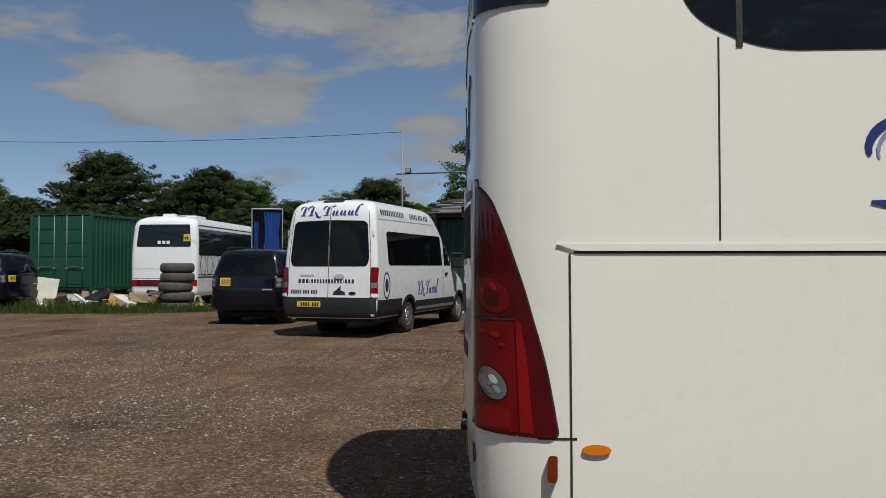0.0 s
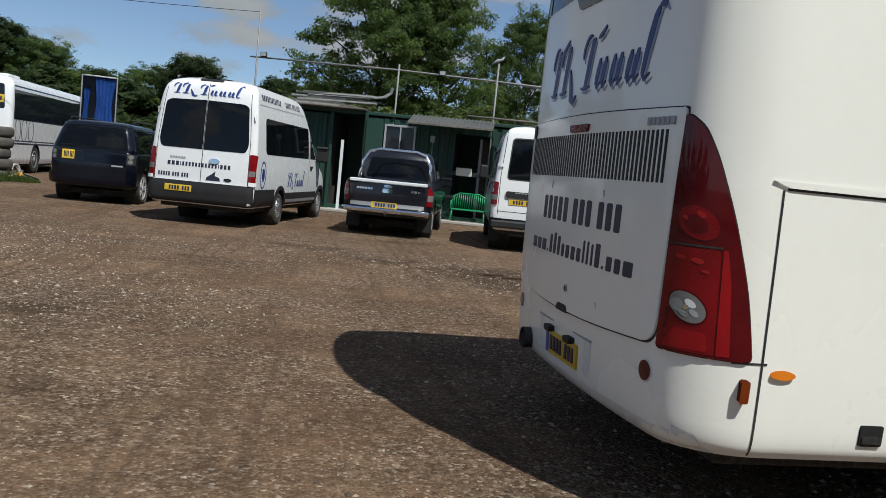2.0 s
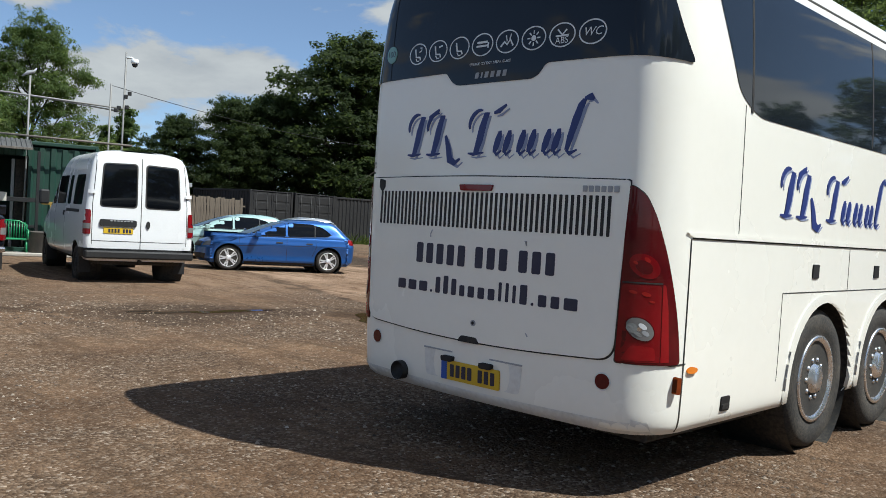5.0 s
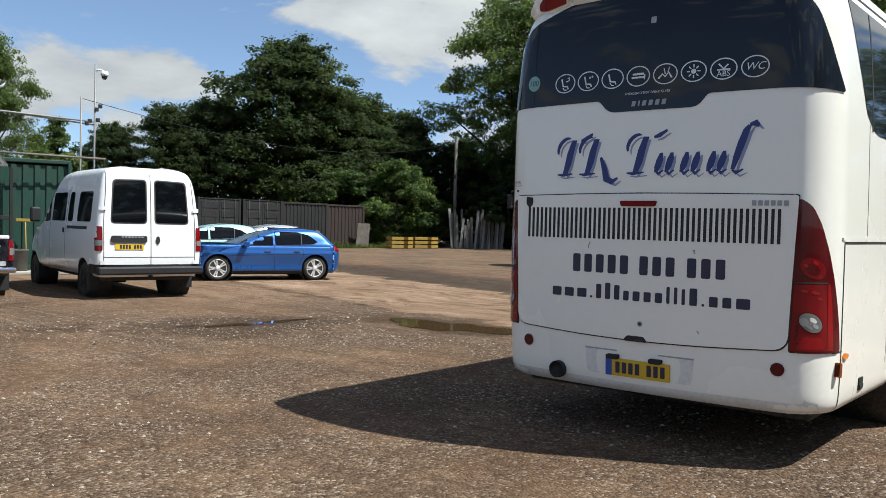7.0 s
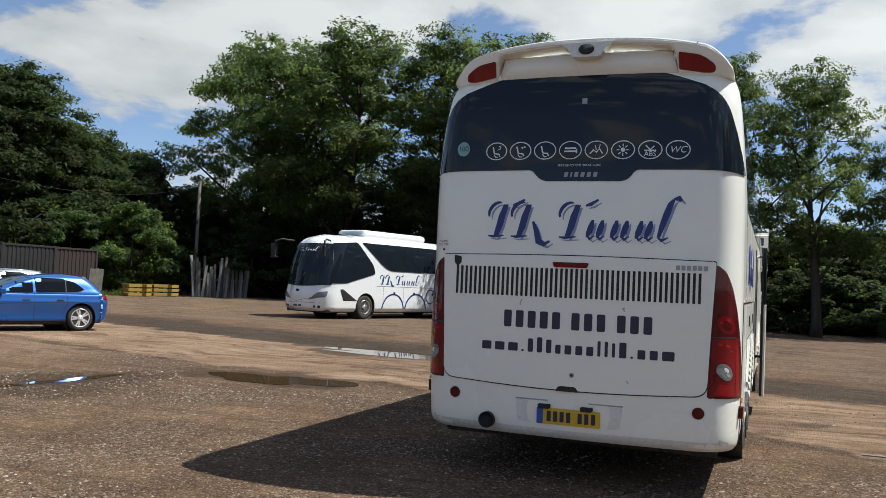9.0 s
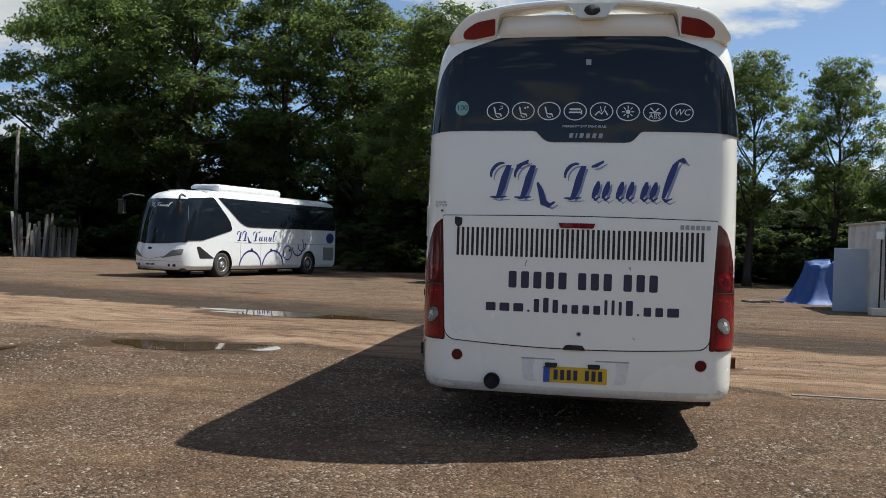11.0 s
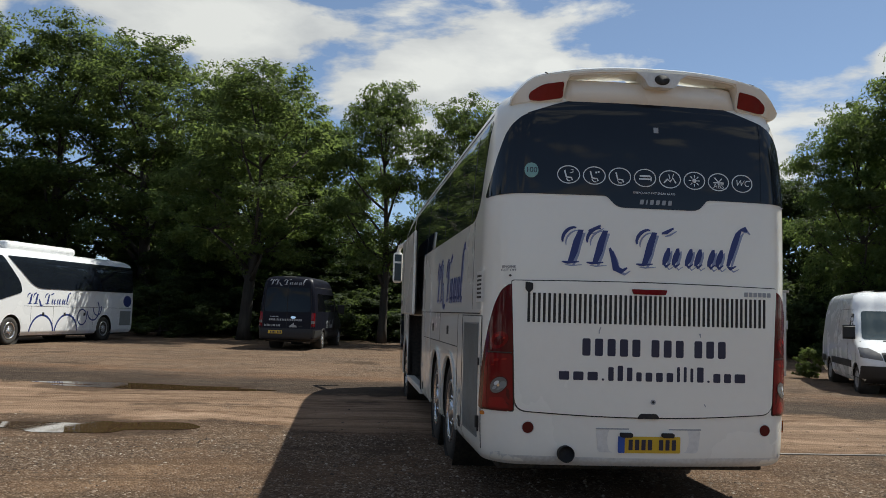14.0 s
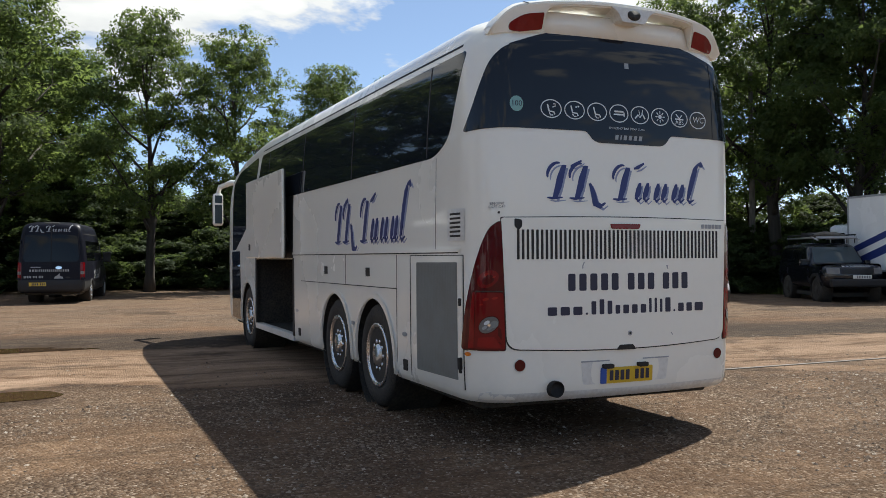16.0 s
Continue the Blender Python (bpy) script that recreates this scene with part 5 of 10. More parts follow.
    gap = rpoly([(-1.053, 0.791), (-0.35, 0.755), (0.35, 0.755), (1.053, 0.791), (1.063, 1.1), (1.092, 1.812), (0, 1.827), (-1.092, 1.812), (-1.063, 1.1)], [0.10, 0.5, 0.5, 0.10, 0.2, 0.02, 0.8, 0.02, 0.2], 6)
    lay("cover_gap", gap, "B", body, SEAM, root, off=0.003, rim=0.0, step=0.1)
    door = lay("engine_cover", cover, "B", body, WHITE, root, "white engine cover with a row of upright vents", off=0.014, rim=0.012, step=0.1)
    slots = []
    for i in range(49):
        a = 0.955 - 1.93 * i / 48
        slots.append(rect(a - 0.0102, 1.485, a + 0.0102, 1.715, 0.004, 2))
    for sl in slots:
        lay("vent_slot", sl, "B", body, SEAM, door, off=0.0165, rim=0.0, step=0)
    lay("brake_lamp", rpoly([(-0.13, 1.725), (0.13, 1.725), (0.145, 1.765), (-0.145, 1.765)], 0.012), "B", body, RED, door, "slim red high brake lamp", off=0.028, rim=0.02, step=0)
    lay("badge", rpoly([(0.985, 1.80), (0.925, 1.79), (0.925, 1.74), (0.955, 1.71), (0.985, 1.74)], 0.012), "B", body, BLACK_PLASTIC, door, "small dark shield badge", off=0.022, rim=0.01, step=0)
    lay("badge_bars", bars(-0.80, 1.735, 0.035, [0.028] * 6, 0.012, -1, r=0.004), "B", body, DECAL_SILVER, door, off=0.020, rim=0.006, step=0)
    lay("lock", oval(-0.04, 0.885, 0.020, 0.020, 16), "B", body, DECAL_SILVER, door, "round key lock", off=0.020, rim=0.0, step=0)
    lay("lock_core", oval(-0.04, 0.885, 0.011, 0.011, 12), "B", body, SEAM, door, off=0.0215, rim=0.0, step=0)
    lay("handle_notch", rpoly([(-0.10, 0.755), (0.09, 0.755), (0.06, 0.795), (-0.07, 0.795)], 0.015), "B", body, SEAM, door, off=0.018, rim=0.0, step=0)
    lay_each("scuff", [stroke([(0.385, 1.46), (0.40, 1.43), (0.398, 1.41)], 0.008), stroke([(-0.43, 1.40), (-0.415, 1.43), (-0.43, 1.425)], 0.008), stroke([(-0.46, 0.875), (-0.475, 0.855)], 0.008)], "B", body, DECAL_SILVER, door, off=0.0165)
    # lettering: bars where number and address stand, strokes where the company's mark stands
    lay_each("number_bar", spread(bars(0.53, 1.235, 0.135, [0.058] * 5 + [-0.05] + [0.058] * 3 + [-0.05] + [0.058] * 3, 0.032, -1, r=0.014), 1.17), "B", body, INK, door, off=0.0165)
    lay_each("address_bar", spread(bars(0.71, 1.045, 0.088, [0.075] * 3 + [0.018] + [0.04] * 4 + [0.05] * 3 + [0.022] * 3 + [0.05] + [0.018] + [0.055] * 2 + [0.085], 0.030, -1, r=0.010,
                                tall=[0.75, 0.75, 0.75, 0.2, 1.2, 1.35, 1.2, 0.8, 0.8, 0.8, 0.8, 1.35, 1.35, 1.25, 1.35, 0.2, 0.8, 0.8, 0.8]), 1.52), "B", body, INK, door, off=0.0165)
    lay("mark_shadow", script_mark(0.728, 1.937, 1.60, 0.365, -1, 0.5), "B", body, NAVY_PALE, root, off=0.004, rim=0.0, step=0.2)
    lay("mark", script_mark(0.755, 1.960, 1.60, 0.365, -1), "B", body, NAVY, root, "flowing navy blue company mark in strokes", off=0.006, rim=0.0, step=0.2)
    # window symbols
    def ringed(c, z):
        o, i = oval(c, z, 0.092, 0.074, 28), oval(c, z, 0.084, 0.066, 28)
        return [[o[k], o[(k + 1) % 28], i[(k + 1) % 28], i[k]] for k in range(28)]
    cs = [0.66 - 0.2065 * i for i in range(8)]
    for i, c in enumerate(cs):
        z = 2.66 - 0.001 * i
        sym = lay("window_symbol", ringed(c, z), "B", body, DECAL_WHITE, root, off=0.0065, rim=0.0, step=0)
        if i in (0, 1, 2):      # seats
            shapes = [stroke([(c + 0.032, z + 0.035), (c + 0.018, z - 0.02), (c - 0.022, z - 0.025), (c - 0.03, z - 0.045)], 0.012), stroke([(c + 0.02, z - 0.03), (c + 0.005, z - 0.05), (c - 0.015, z - 0.05)], 0.008)]
            if i == 0:
                shapes.append(stroke([(c - 0.01, z + 0.012), (c - 0.035, z + 0.02), (c - 0.035, z + 0.042), (c - 0.02, z + 0.038)], 0.007))
            if i == 1:
                shapes += [oval(c - 0.015, z + 0.025, 0.008, 0.008, 8), oval(c - 0.035, z + 0.03, 0.008, 0.008, 8)]
        elif i == 3:            # bedded cabin
            shapes = [rect(c - 0.05, z - 0.015, c + 0.05, z - 0.003), rect(c - 0.045, z + 0.008, c + 0.045, z + 0.022, 0.006), rect(c - 0.055, z - 0.025, c - 0.045, z + 0.01)]
        elif i == 4:            # landscape
            shapes = [stroke([(c + 0.05, z - 0.03), (c + 0.02, z + 0.0), (c, z - 0.02), (c - 0.025, z + 0.01), (c - 0.05, z - 0.03)], 0.012), stroke([(c + 0.01, z + 0.04), (c, z + 0.0)], 0.007), stroke([(c - 0.03, z + 0.045), (c - 0.02, z + 0.01)], 0.007)]
        elif i == 5:            # sun
            shapes = [oval(c, z, 0.018, 0.018, 12)] + [stroke([(c + 0.026 * math.cos(a), z + 0.026 * math.sin(a)), (c + 0.048 * math.cos(a), z + 0.048 * math.sin(a))], 0.008) for a in (k * math.pi / 4 for k in range(8))]
        elif i == 6:
            shapes = [stroke([(c + 0.035, z + 0.035), (c, z + 0.0), (c - 0.03, z + 0.03)], 0.010), stroke([(c + 0.045, z - 0.005), (c - 0.045, z - 0.005)], 0.010)]
            lay_text("symbol_text", "ABS", 0.055, c, z - 0.034, "B", body, DECAL_WHITE, sym, off=0.007, flip=-1)
        else:
            shapes = []
            lay_text("symbol_text", "WC", 0.072, c, z, "B", body, DECAL_WHITE, sym, off=0.007, italic=True, flip=-1)
        if shapes:
            lay("symbol_figure", shapes, "B", body, DECAL_WHITE, sym, off=0.007, rim=0.0, step=0)
    disc = lay("speed_sticker", oval(0.955, 2.685, 0.055, 0.06, 24), "B", body, DECAL_GREEN, root, "round pale green sticker with 100", off=0.0115, rim=0.0, step=0)
    lay_text("sticker_text", "100", 0.062, 0.955, 2.685, "B", body, INK, disc, off=0.0130, flip=-1)
    lay_text("exit_text", "EMERGENCY EXIT BREAK GLASS", 0.024, -0.035, 2.535, "B", body, DECAL_WHITE, root, off=0.007, flip=-1)
    lay("maker_bars", bars(0.085, 2.443, 0.038, [0.03, 0.012, 0.03, 0.03, 0.03, 0.03], 0.020, -1, slant=0.2, r=0.003), "B", body, DECAL_SILVER, root, off=0.0065, rim=0.0, step=0)
    lay("square_sticker", rect(-0.075, 3.03, -0.035, 3.075), "B", body, DECAL_SILVER, root, off=0.0065, rim=0.0, step=0)
    lay_text("switch_text", "ENGINE\nCUT OFF", 0.027, 1.11, 1.90, "B", body, INK, root, off=0.006, flip=-1)
    lay("switch", oval(1.10, 1.845, 0.009, 0.009, 10), "B", body, SEAM, root, off=0.008, rim=0.0, step=0)
    # bumper: seam, recess, plate, exhaust, reflectors
    lay("bumper_skirt", rpoly([(-1.28, 0.380), (1.28, 0.380), (1.28, 0.455), (0, 0.445), (-1.28, 0.455)], 0.0), "B", body, WHITE_LOW, root, "dusty grey-white lower lip of the bumper", off=0.005, rim=0.004, step=0.08)
    lay("plate_recess", rpoly([(-0.42, 0.49), (0.39, 0.49), (0.41, 0.67), (-0.44, 0.67)], 0.03), "B", body, WHITE_LOW, root, off=0.003, rim=0.0, step=0)
    # shade under the recess's upper edge, painted as a grey strip
    lay("recess_shadow_gap", rpoly([(-0.44, 0.668), (0.41, 0.668), (0.41, 0.678), (-0.44, 0.678)], 0.0), "B", body, DECAL_SILVER, root, off=0.008, rim=0.0, step=0)
    for a in (0.17, -0.165):
        lay("plate_lamp", rpoly([(a - 0.045, 0.612), (a + 0.045, 0.612), (a + 0.05, 0.645), (a - 0.05, 0.645)], 0.012), "B", body, BLACK_PLASTIC, root, off=0.035, rim=0.03, step=0)
    plate(root, "B", -0.02, 0.553, body, flip=-1, w=0.50, h=0.125)
    bm = bmesh.new()
    add_lathe(bm, [(0.064, 0.30), (0.064, -0.047), (0.062, -0.050), (0.060, -0.047), (0.059, -0.010), (0.0, 0.0)], 28, "X", (0.03, 0.645, 0.475))
    part("exhaust_pipe", bm, BLACK_PLASTIC, root, "black round exhaust outlet")
    for a in (0.94, -0.99):
        lay("reflector_rim", oval(a, 0.67, 0.052, 0.052, 28), "B", body, WHITE_LOW, root, off=0.003, rim=0.0, step=0)
        lay("reflector", oval(a, 0.67, 0.044, 0.044, 28), "B", body, RED_DARK, root, "round dark red reflector", off=0.007, rim=0.0, step=0)
    # tail lamps wrap the corners: tall red teardrops
    for s, sd in ((1, "BL"), (-1, "BR")):
        # a = how far out along the corner, seen from 45 degrees behind
        k = 0.7071
        def A(x, y):
            return k * (x + y)
        lamp = rpoly([(A(0.045, 1.075), 0.79), (A(0.375, 1.275), 0.785), (A(0.33, 1.272), 1.05), (A(0.24, 1.245), 1.38), (A(0.16, 1.20), 1.62), (A(0.11, 1.16), 1.73), (A(0.06, 1.115), 1.775), (A(0.045, 1.095), 1.775)],
                     [0.02, 0.03, 0.3, 0.3, 0.3, 0.1, 0.04, 0.02], 5)
        gap2 = rpoly([(A(0.040, 1.070), 0.785), (A(0.381, 1.277), 0.780), (A(0.335, 1.275), 1.05), (A(0.244, 1.249), 1.38), (A(0.163, 1.205), 1.62), (A(0.113, 1.164), 1.735), (A(0.06, 1.119), 1.780), (A(0.040, 1.090), 1.780)],
                     [0.02, 0.03, 0.3, 0.3, 0.3, 0.1, 0.04, 0.02], 5)
        lay("lamp_gap", gap2, sd, body, SEAM, root, off=0.002, rim=0.0, step=0.05)
        tl = lay("tail_lamp", lamp, sd, body, RED_DARK, root, "tall smoked red wrap-round tail lamp", off=0.012, rim=0.01, step=0.05)
        mid = A(0.16, 1.18)

        def tilted(c, z, w, h, turn):
            t = radians(turn)
            return [(c + w * math.cos(q) * math.cos(t) - h * math.sin(q) * math.sin(t), z + w * math.cos(q) * math.sin(t) + h * math.sin(q) * math.cos(t)) for q in (2 * math.pi * i / 28 for i in range(28))]
        # panels of the lens: upper bowl, dark bar, lower field, clear bowl, outer fin
        lay("upper_bowl", tilted(mid - 0.03, 1.335, 0.090, 0.062, -28), sd, body, RED, tl, "faceted red lamp bowl", off=0.0140, rim=0.0, step=0.04)
        lay("bowl_core", tilted(mid - 0.035, 1.330, 0.050, 0.034, -28), sd, body, RED_DARK, tl, off=0.0146, rim=0.0, step=0.04)
        # sun glints on the lens are painted as bright red ovals
        for dx, dz, w in ((0.0, 0.036, 0.020), (-0.062, 0.018, 0.014)):
            lay("bowl_glint", tilted(mid - 0.02 + dx, 1.335 + dz, w, w * 0.55, -35), sd, body, RED_BRIGHT, tl, off=0.0152, rim=0.0, step=0.04)
        lay("lamp_bar", rpoly([(mid - 0.145, 1.238), (mid + 0.075, 1.238), (mid + 0.075, 1.246), (mid - 0.140, 1.246)], 0.002), sd, body, SEAM, tl, off=0.0135, rim=0.0, step=0.05)
        lay("lower_field", rpoly([(mid - 0.155, 0.80), (mid + 0.085, 0.80), (mid + 0.07, 1.230), (mid - 0.142, 1.230)], [0.01, 0.01, 0.02, 0.02]), sd, body, RED, tl, off=0.0132, rim=0.0, step=0.05)
        lay("outer_strip", rpoly([(mid + 0.092, 0.80), (mid + 0.142, 0.80), (mid + 0.118, 1.10), (mid + 0.094, 1.235), (mid + 0.078, 1.235)], 0.006), sd, body, RED_FOOT, tl, "bright red outer strip of the lens", off=0.0138, rim=0.0, step=0.05)
        # more painted glints, along the top of the lower field
        for dx, dz, w in ((-0.085, 1.190, 0.022), (-0.015, 1.180, 0.026), (0.02, 1.140, 0.016)):
            lay("field_glint", tilted(mid + dx, dz, w, w * 0.42, -12), sd, body, RED_BRIGHT, tl, off=0.0150, rim=0.0, step=0.04)
        lay("bowl_ring", tilted(mid - 0.035, 0.985, 0.090, 0.062, -32), sd, body, RED_DARK, tl, off=0.0150, rim=0.0, step=0.04)
        lay("reversing_window", tilted(mid - 0.035, 0.985, 0.082, 0.055, -32), sd, body, CLEAR, tl, "clear oval reversing lamp", off=0.0160, rim=0.0, step=0.04)
        # light and dark reflections in the clear bowl, painted as small ovals
        for dx, dz, w, v, mt in ((-0.045, 0.006, 0.030, 0.026, GREY_MESH), (0.012, 0.016, 0.026, 0.014, DECAL_WHITE), (0.030, -0.022, 0.022, 0.012, DECAL_SILVER), (-0.012, -0.026, 0.026, 0.010, GREY_MESH), (-0.005, 0.0, 0.012, 0.012, CHROME)):
            lay("bowl_facet", tilted(mid - 0.035 + dx, 0.985 + dz, w, v, -32), sd, body, mt, tl, off=0.0168, rim=0.0, step=0.04)
        lay("lamp_foot", rpoly([(mid - 0.13, 0.81), (mid + 0.06, 0.81), (mid + 0.05, 0.885), (mid - 0.08, 0.895)], 0.02), sd, body, RED_FOOT, tl, off=0.0145, rim=0.0, step=0.04)
    # bumper joint below the lamps
    for s, sd in ((1, "L"), (-1, "R")):
        lay("panel_seam", [stroke([(0.30, 0.780), (0.45, 0.783)], 0.008)], sd, body, SEAM, root, off=0.003, rim=0.0, step=0.05)
    # marker lamps
    lay("rear_marker", rect(0.341, 0.62, 0.376, 0.715, 0.012), "R", body, MARKER, root, "small dark amber marker lamp", off=0.035, rim=0.03, step=0)
    lay("side_marker", oval(0.525, 0.742, 0.055, 0.019, 20), "R", body, AMBER, root, "oval amber side lamp", off=0.014, rim=0.01, step=0)
    lay("rear_marker", rect(0.365, 0.62, 0.400, 0.715, 0.012), "L", body, BLACK_PLASTIC, root, off=0.035, rim=0.03, step=0)
    lay("side_marker", oval(0.30, 0.75, 0.03, 0.015, 16), "L", body, AMBER, root, off=0.014, rim=0.01, step=0)
    for x in (0.98,):
        h = lay("locker_handle", rect(x - 0.055, 0.455, x + 0.055, 0.545, 0.01), "R", body, BLACK_PLASTIC, root, "black recessed locker handle", off=0.008, rim=0.006, step=0)
        lay("handle_grip", rect(x - 0.045, 0.468, x + 0.045, 0.50, 0.006), "R", body, SEAM, h, off=0.014, rim=0.004, step=0)
    lay("mark_shadow", script_mark(1.535, 1.675, 2.1, 0.42, 1, 0.5), "R", body, NAVY_PALE, root, off=0.004, rim=0.0, step=0.3)
    lay("mark", script_mark(1.50, 1.69, 2.1, 0.42, 1), "R", body, NAVY, root, off=0.006, rim=0.0, step=0.3)
    # ---- left flank ----
    lay("mark_shadow", script_mark(3.82, 1.65, 2.45, 0.58, -1, 0.5), "L", body, NAVY_PALE, root, off=0.004, rim=0.0, step=0.3)
    lay("mark", script_mark(3.87, 1.67, 2.45, 0.58, -1), "L", body, NAVY, root, off=0.006, rim=0.0, step=0.3)
    lv = lay("louvre", rect(0.33, 1.635, 0.62, 1.89, 0.01), "L", body, WHITE_LOW, root, "white louvred air vent", off=0.010, rim=0.01, step=0.1)
    for i in range(6):
        lay("louvre_slat", rect(0.38, 1.665 + 0.035 * i, 0.57, 1.682 + 0.035 * i), "L", body, SEAM, lv, off=0.0125, rim=0.0, step=0.1)
    lay("panel_seam", [stroke([(1.81, 1.53), (1.81, 1.21), (5.35, 1.20)], 0.008), stroke([(3.40, 1.53), (3.40, 1.21)], 0.007), stroke([(1.81, 1.21), (1.81, 0.42)], 0.008)], "L", body, SEAM, root, off=0.003, rim=0.0, step=0.3)
    dr = lay("radiator_door", rect(0.36, 0.46, 1.38, 1.51, 0.03), "L", body, WHITE, root, off=0.010, rim=0.01, step=0.2)
    lay("panel_seam", [stroke([(0.352, 0.46), (0.352, 1.52), (1.46, 1.52), (1.46, 0.44)], 0.010)], "L", body, SEAM, root, off=0.004, rim=0.0, step=0.2)
    lay("radiator_grille", rpoly([(0.44, 0.53), (1.29, 0.52), (1.29, 1.46), (0.44, 1.465)], 0.015), "L", body, GREY_MESH, dr, "grey ribbed radiator mesh", off=0.013, rim=0.0, step=0.2)
    for i in range(26):
        x = 0.455 + 0.0322 * i
        lay("grille_rib", rect(x, 0.545, x + 0.007, 1.45), "L", body, GREY_MESH, dr, off=0.0165, rim=0.0, step=0)
    for z in (1.15, 0.62):
        lay("hinge", rect(0.375, z - 0.03, 0.405, z + 0.03, 0.006), "L", body, BLACK_PLASTIC, dr, off=0.02, rim=0.01, step=0)
    for x in (2.64, 4.17):
        lay("locker_catch", rect(x - 0.055, 1.31, x + 0.055, 1.40, 0.008), "L", body, BLACK_PLASTIC, root, off=0.008, rim=0.006, step=0)
    for x in (1.60, 5.45):
        lay("locker_catch", rect(x - 0.05, 0.47, x + 0.05, 0.57, 0.008), "L", body, BLACK_PLASTIC, root, off=0.008, rim=0.006, step=0)
    for x, z in ((1.60, 0.80), (3.13, 0.80), (5.55, 0.80)):
        lay("side_marker", oval(x, z, 0.05, 0.02, 16), "L", body, DECAL_SILVER, root, off=0.012, rim=0.01, step=0)
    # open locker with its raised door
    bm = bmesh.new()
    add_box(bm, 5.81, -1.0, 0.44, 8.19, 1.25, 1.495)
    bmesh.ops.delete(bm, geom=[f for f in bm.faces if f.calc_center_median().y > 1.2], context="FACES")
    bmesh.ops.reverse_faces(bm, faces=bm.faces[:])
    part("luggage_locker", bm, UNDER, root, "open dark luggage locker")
    box("locker_sill", 5.76, 1.16, 0.37, 8.24, 1.285, 0.455, WHITE_LOW, root, bev=0.01)
    for x in (5.72, 8.19):
        box("locker_seal", x, 1.20, 0.44, x + 0.08, 1.282, 1.5, SEAM, root, bev=0.005)
    # flat black sheet laid on the flank behind the raised door
    lay("locker_backing", rect(5.78, 1.50, 8.20, 2.36), "L", body, BLACK_PLASTIC, root, "flat black sheet in the gap behind the raised locker door", off=0.003, rim=0.0, step=0.3)
    bm = bmesh.new()
    add_box(bm, 5.80, 1.385, 1.50, 8.30, 1.425, 2.72, 0.018)
    d = part("raised_door", bm, WHITE, root, "white luggage locker door swung up")
    box("door_seal", 5.82, 1.365, 1.53, 8.28, 1.386, 2.70, SEAM, d, bev=0.006)
    box("door_catch", 7.95, 1.425, 1.62, 8.05, 1.435, 1.72, BLACK_PLASTIC, d, bev=0.004)
    for x in (6.0, 8.05):
        tube("door_arm", [(x, 1.2, 1.47), (x, 1.30, 1.75), (x, 1.375, 2.1)], 0.016, BLACK_PLASTIC, d)
    # dark front door, windscreen and mirrors
    lay("front_door", rpoly([(9.52, 0.42), (10.34, 0.42), (10.34, 1.62), (9.60, 1.62)], 0.03), "L", body, GLASS, root, "dark glazed front door", off=0.006, rim=0.004, step=0.15)
    lay("windscreen", rpoly([(-1.05, 1.15), (1.05, 1.15), (0.98, 2.95), (-0.98, 2.95)], 0.1), "F", body, GLASS, root, off=0.004, step=0.15)
    for s, q in ((1, 0.0), (-1, 0.09)):
        bm = bmesh.new()
        add_tube(bm, [(10.9, s * (1.0 - q), 2.93), (11.45, s * (1.10 - q), 2.99), (11.80, s * (1.26 - q), 2.92), (11.86, s * (1.31 - q), 2.74)], [0.05, 0.055, 0.05, 0.04], 10)
        arm = part("mirror_arm", bm, WHITE, root, smooth=True)
        bm = bmesh.new()
        add_box(bm, 11.74, s * (1.20 - q), 2.14, 11.92, s * (1.40 - q), 2.80, 0.06)
        part("mirror_shell", bm, WHITE, arm, "white drooping mirror")
        box("mirror_glass", 11.728, s * (1.23 - q), 2.19, 11.738, s * (1.37 - q), 2.56, GLASS_CLEAR, arm, bev=0.004)
        box("mirror_glass", 11.728, s * (1.23 - q), 2.60, 11.738, s * (1.37 - q), 2.75, GLASS_CLEAR, arm, bev=0.004)
    bm = bmesh.new()
    add_tube(bm, [(10.95, -0.98, 1.06), (11.25, -1.13, 1.06), (11.32, -1.17, 1.14), (11.33, -1.20, 1.30)], [0.03, 0.032, 0.03, 0.03], 8)
    low = part("mirror_bracket", bm, WHITE, root, smooth=True)
    bm = bmesh.new()
    add_box(bm, 11.26, -1.29, 1.23, 11.40, -1.115, 1.68, 0.045)
    part("mirror_shell", bm, WHITE, low, "low white kerb mirror")
    box("mirror_glass", 11.248, -1.27, 1.27, 11.258, -1.135, 1.64, GLASS_CLEAR, low, bev=0.004)
    # offside mid door pushed open; flat dark patches paint the shade of its doorway
    lay("doorway", rect(4.27, 0.44, 5.45, 1.50, 0.04), "R", body, UNDER, root, "flat dark patch for the shade in an open doorway", off=0.006, rim=0.004, step=0.3)
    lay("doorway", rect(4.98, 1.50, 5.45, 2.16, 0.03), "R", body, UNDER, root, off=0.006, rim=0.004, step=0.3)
    bm = bmesh.new()
    add_box(bm, 5.50, -1.405, 0.25, 6.50, -1.375, 1.46, 0.01)
    sd_door = part("side_door", bm, WHITE, root, "offside door pushed open from the body")
    box("door_lining", 5.50, -1.375, 0.25, 6.50, -1.345, 2.22, UNDER, sd_door, bev=0.012)
    box("door_window", 5.50, -1.404, 1.465, 6.50, -1.376, 2.22, GLASS, sd_door, bev=0.008)
    for z in (0.7, 2.1):
        tube("door_arm", [(6.15, -1.26, z), (6.22, -1.28, z + 0.03), (6.22, -1.36, z + 0.03)], 0.018, GALV, sd_door)
    # ---- roof spoiler: a thin wing that stands clear of the roof and grows into lamp corners ----
    bm = bmesh.new()
    n = 96
    rings = []

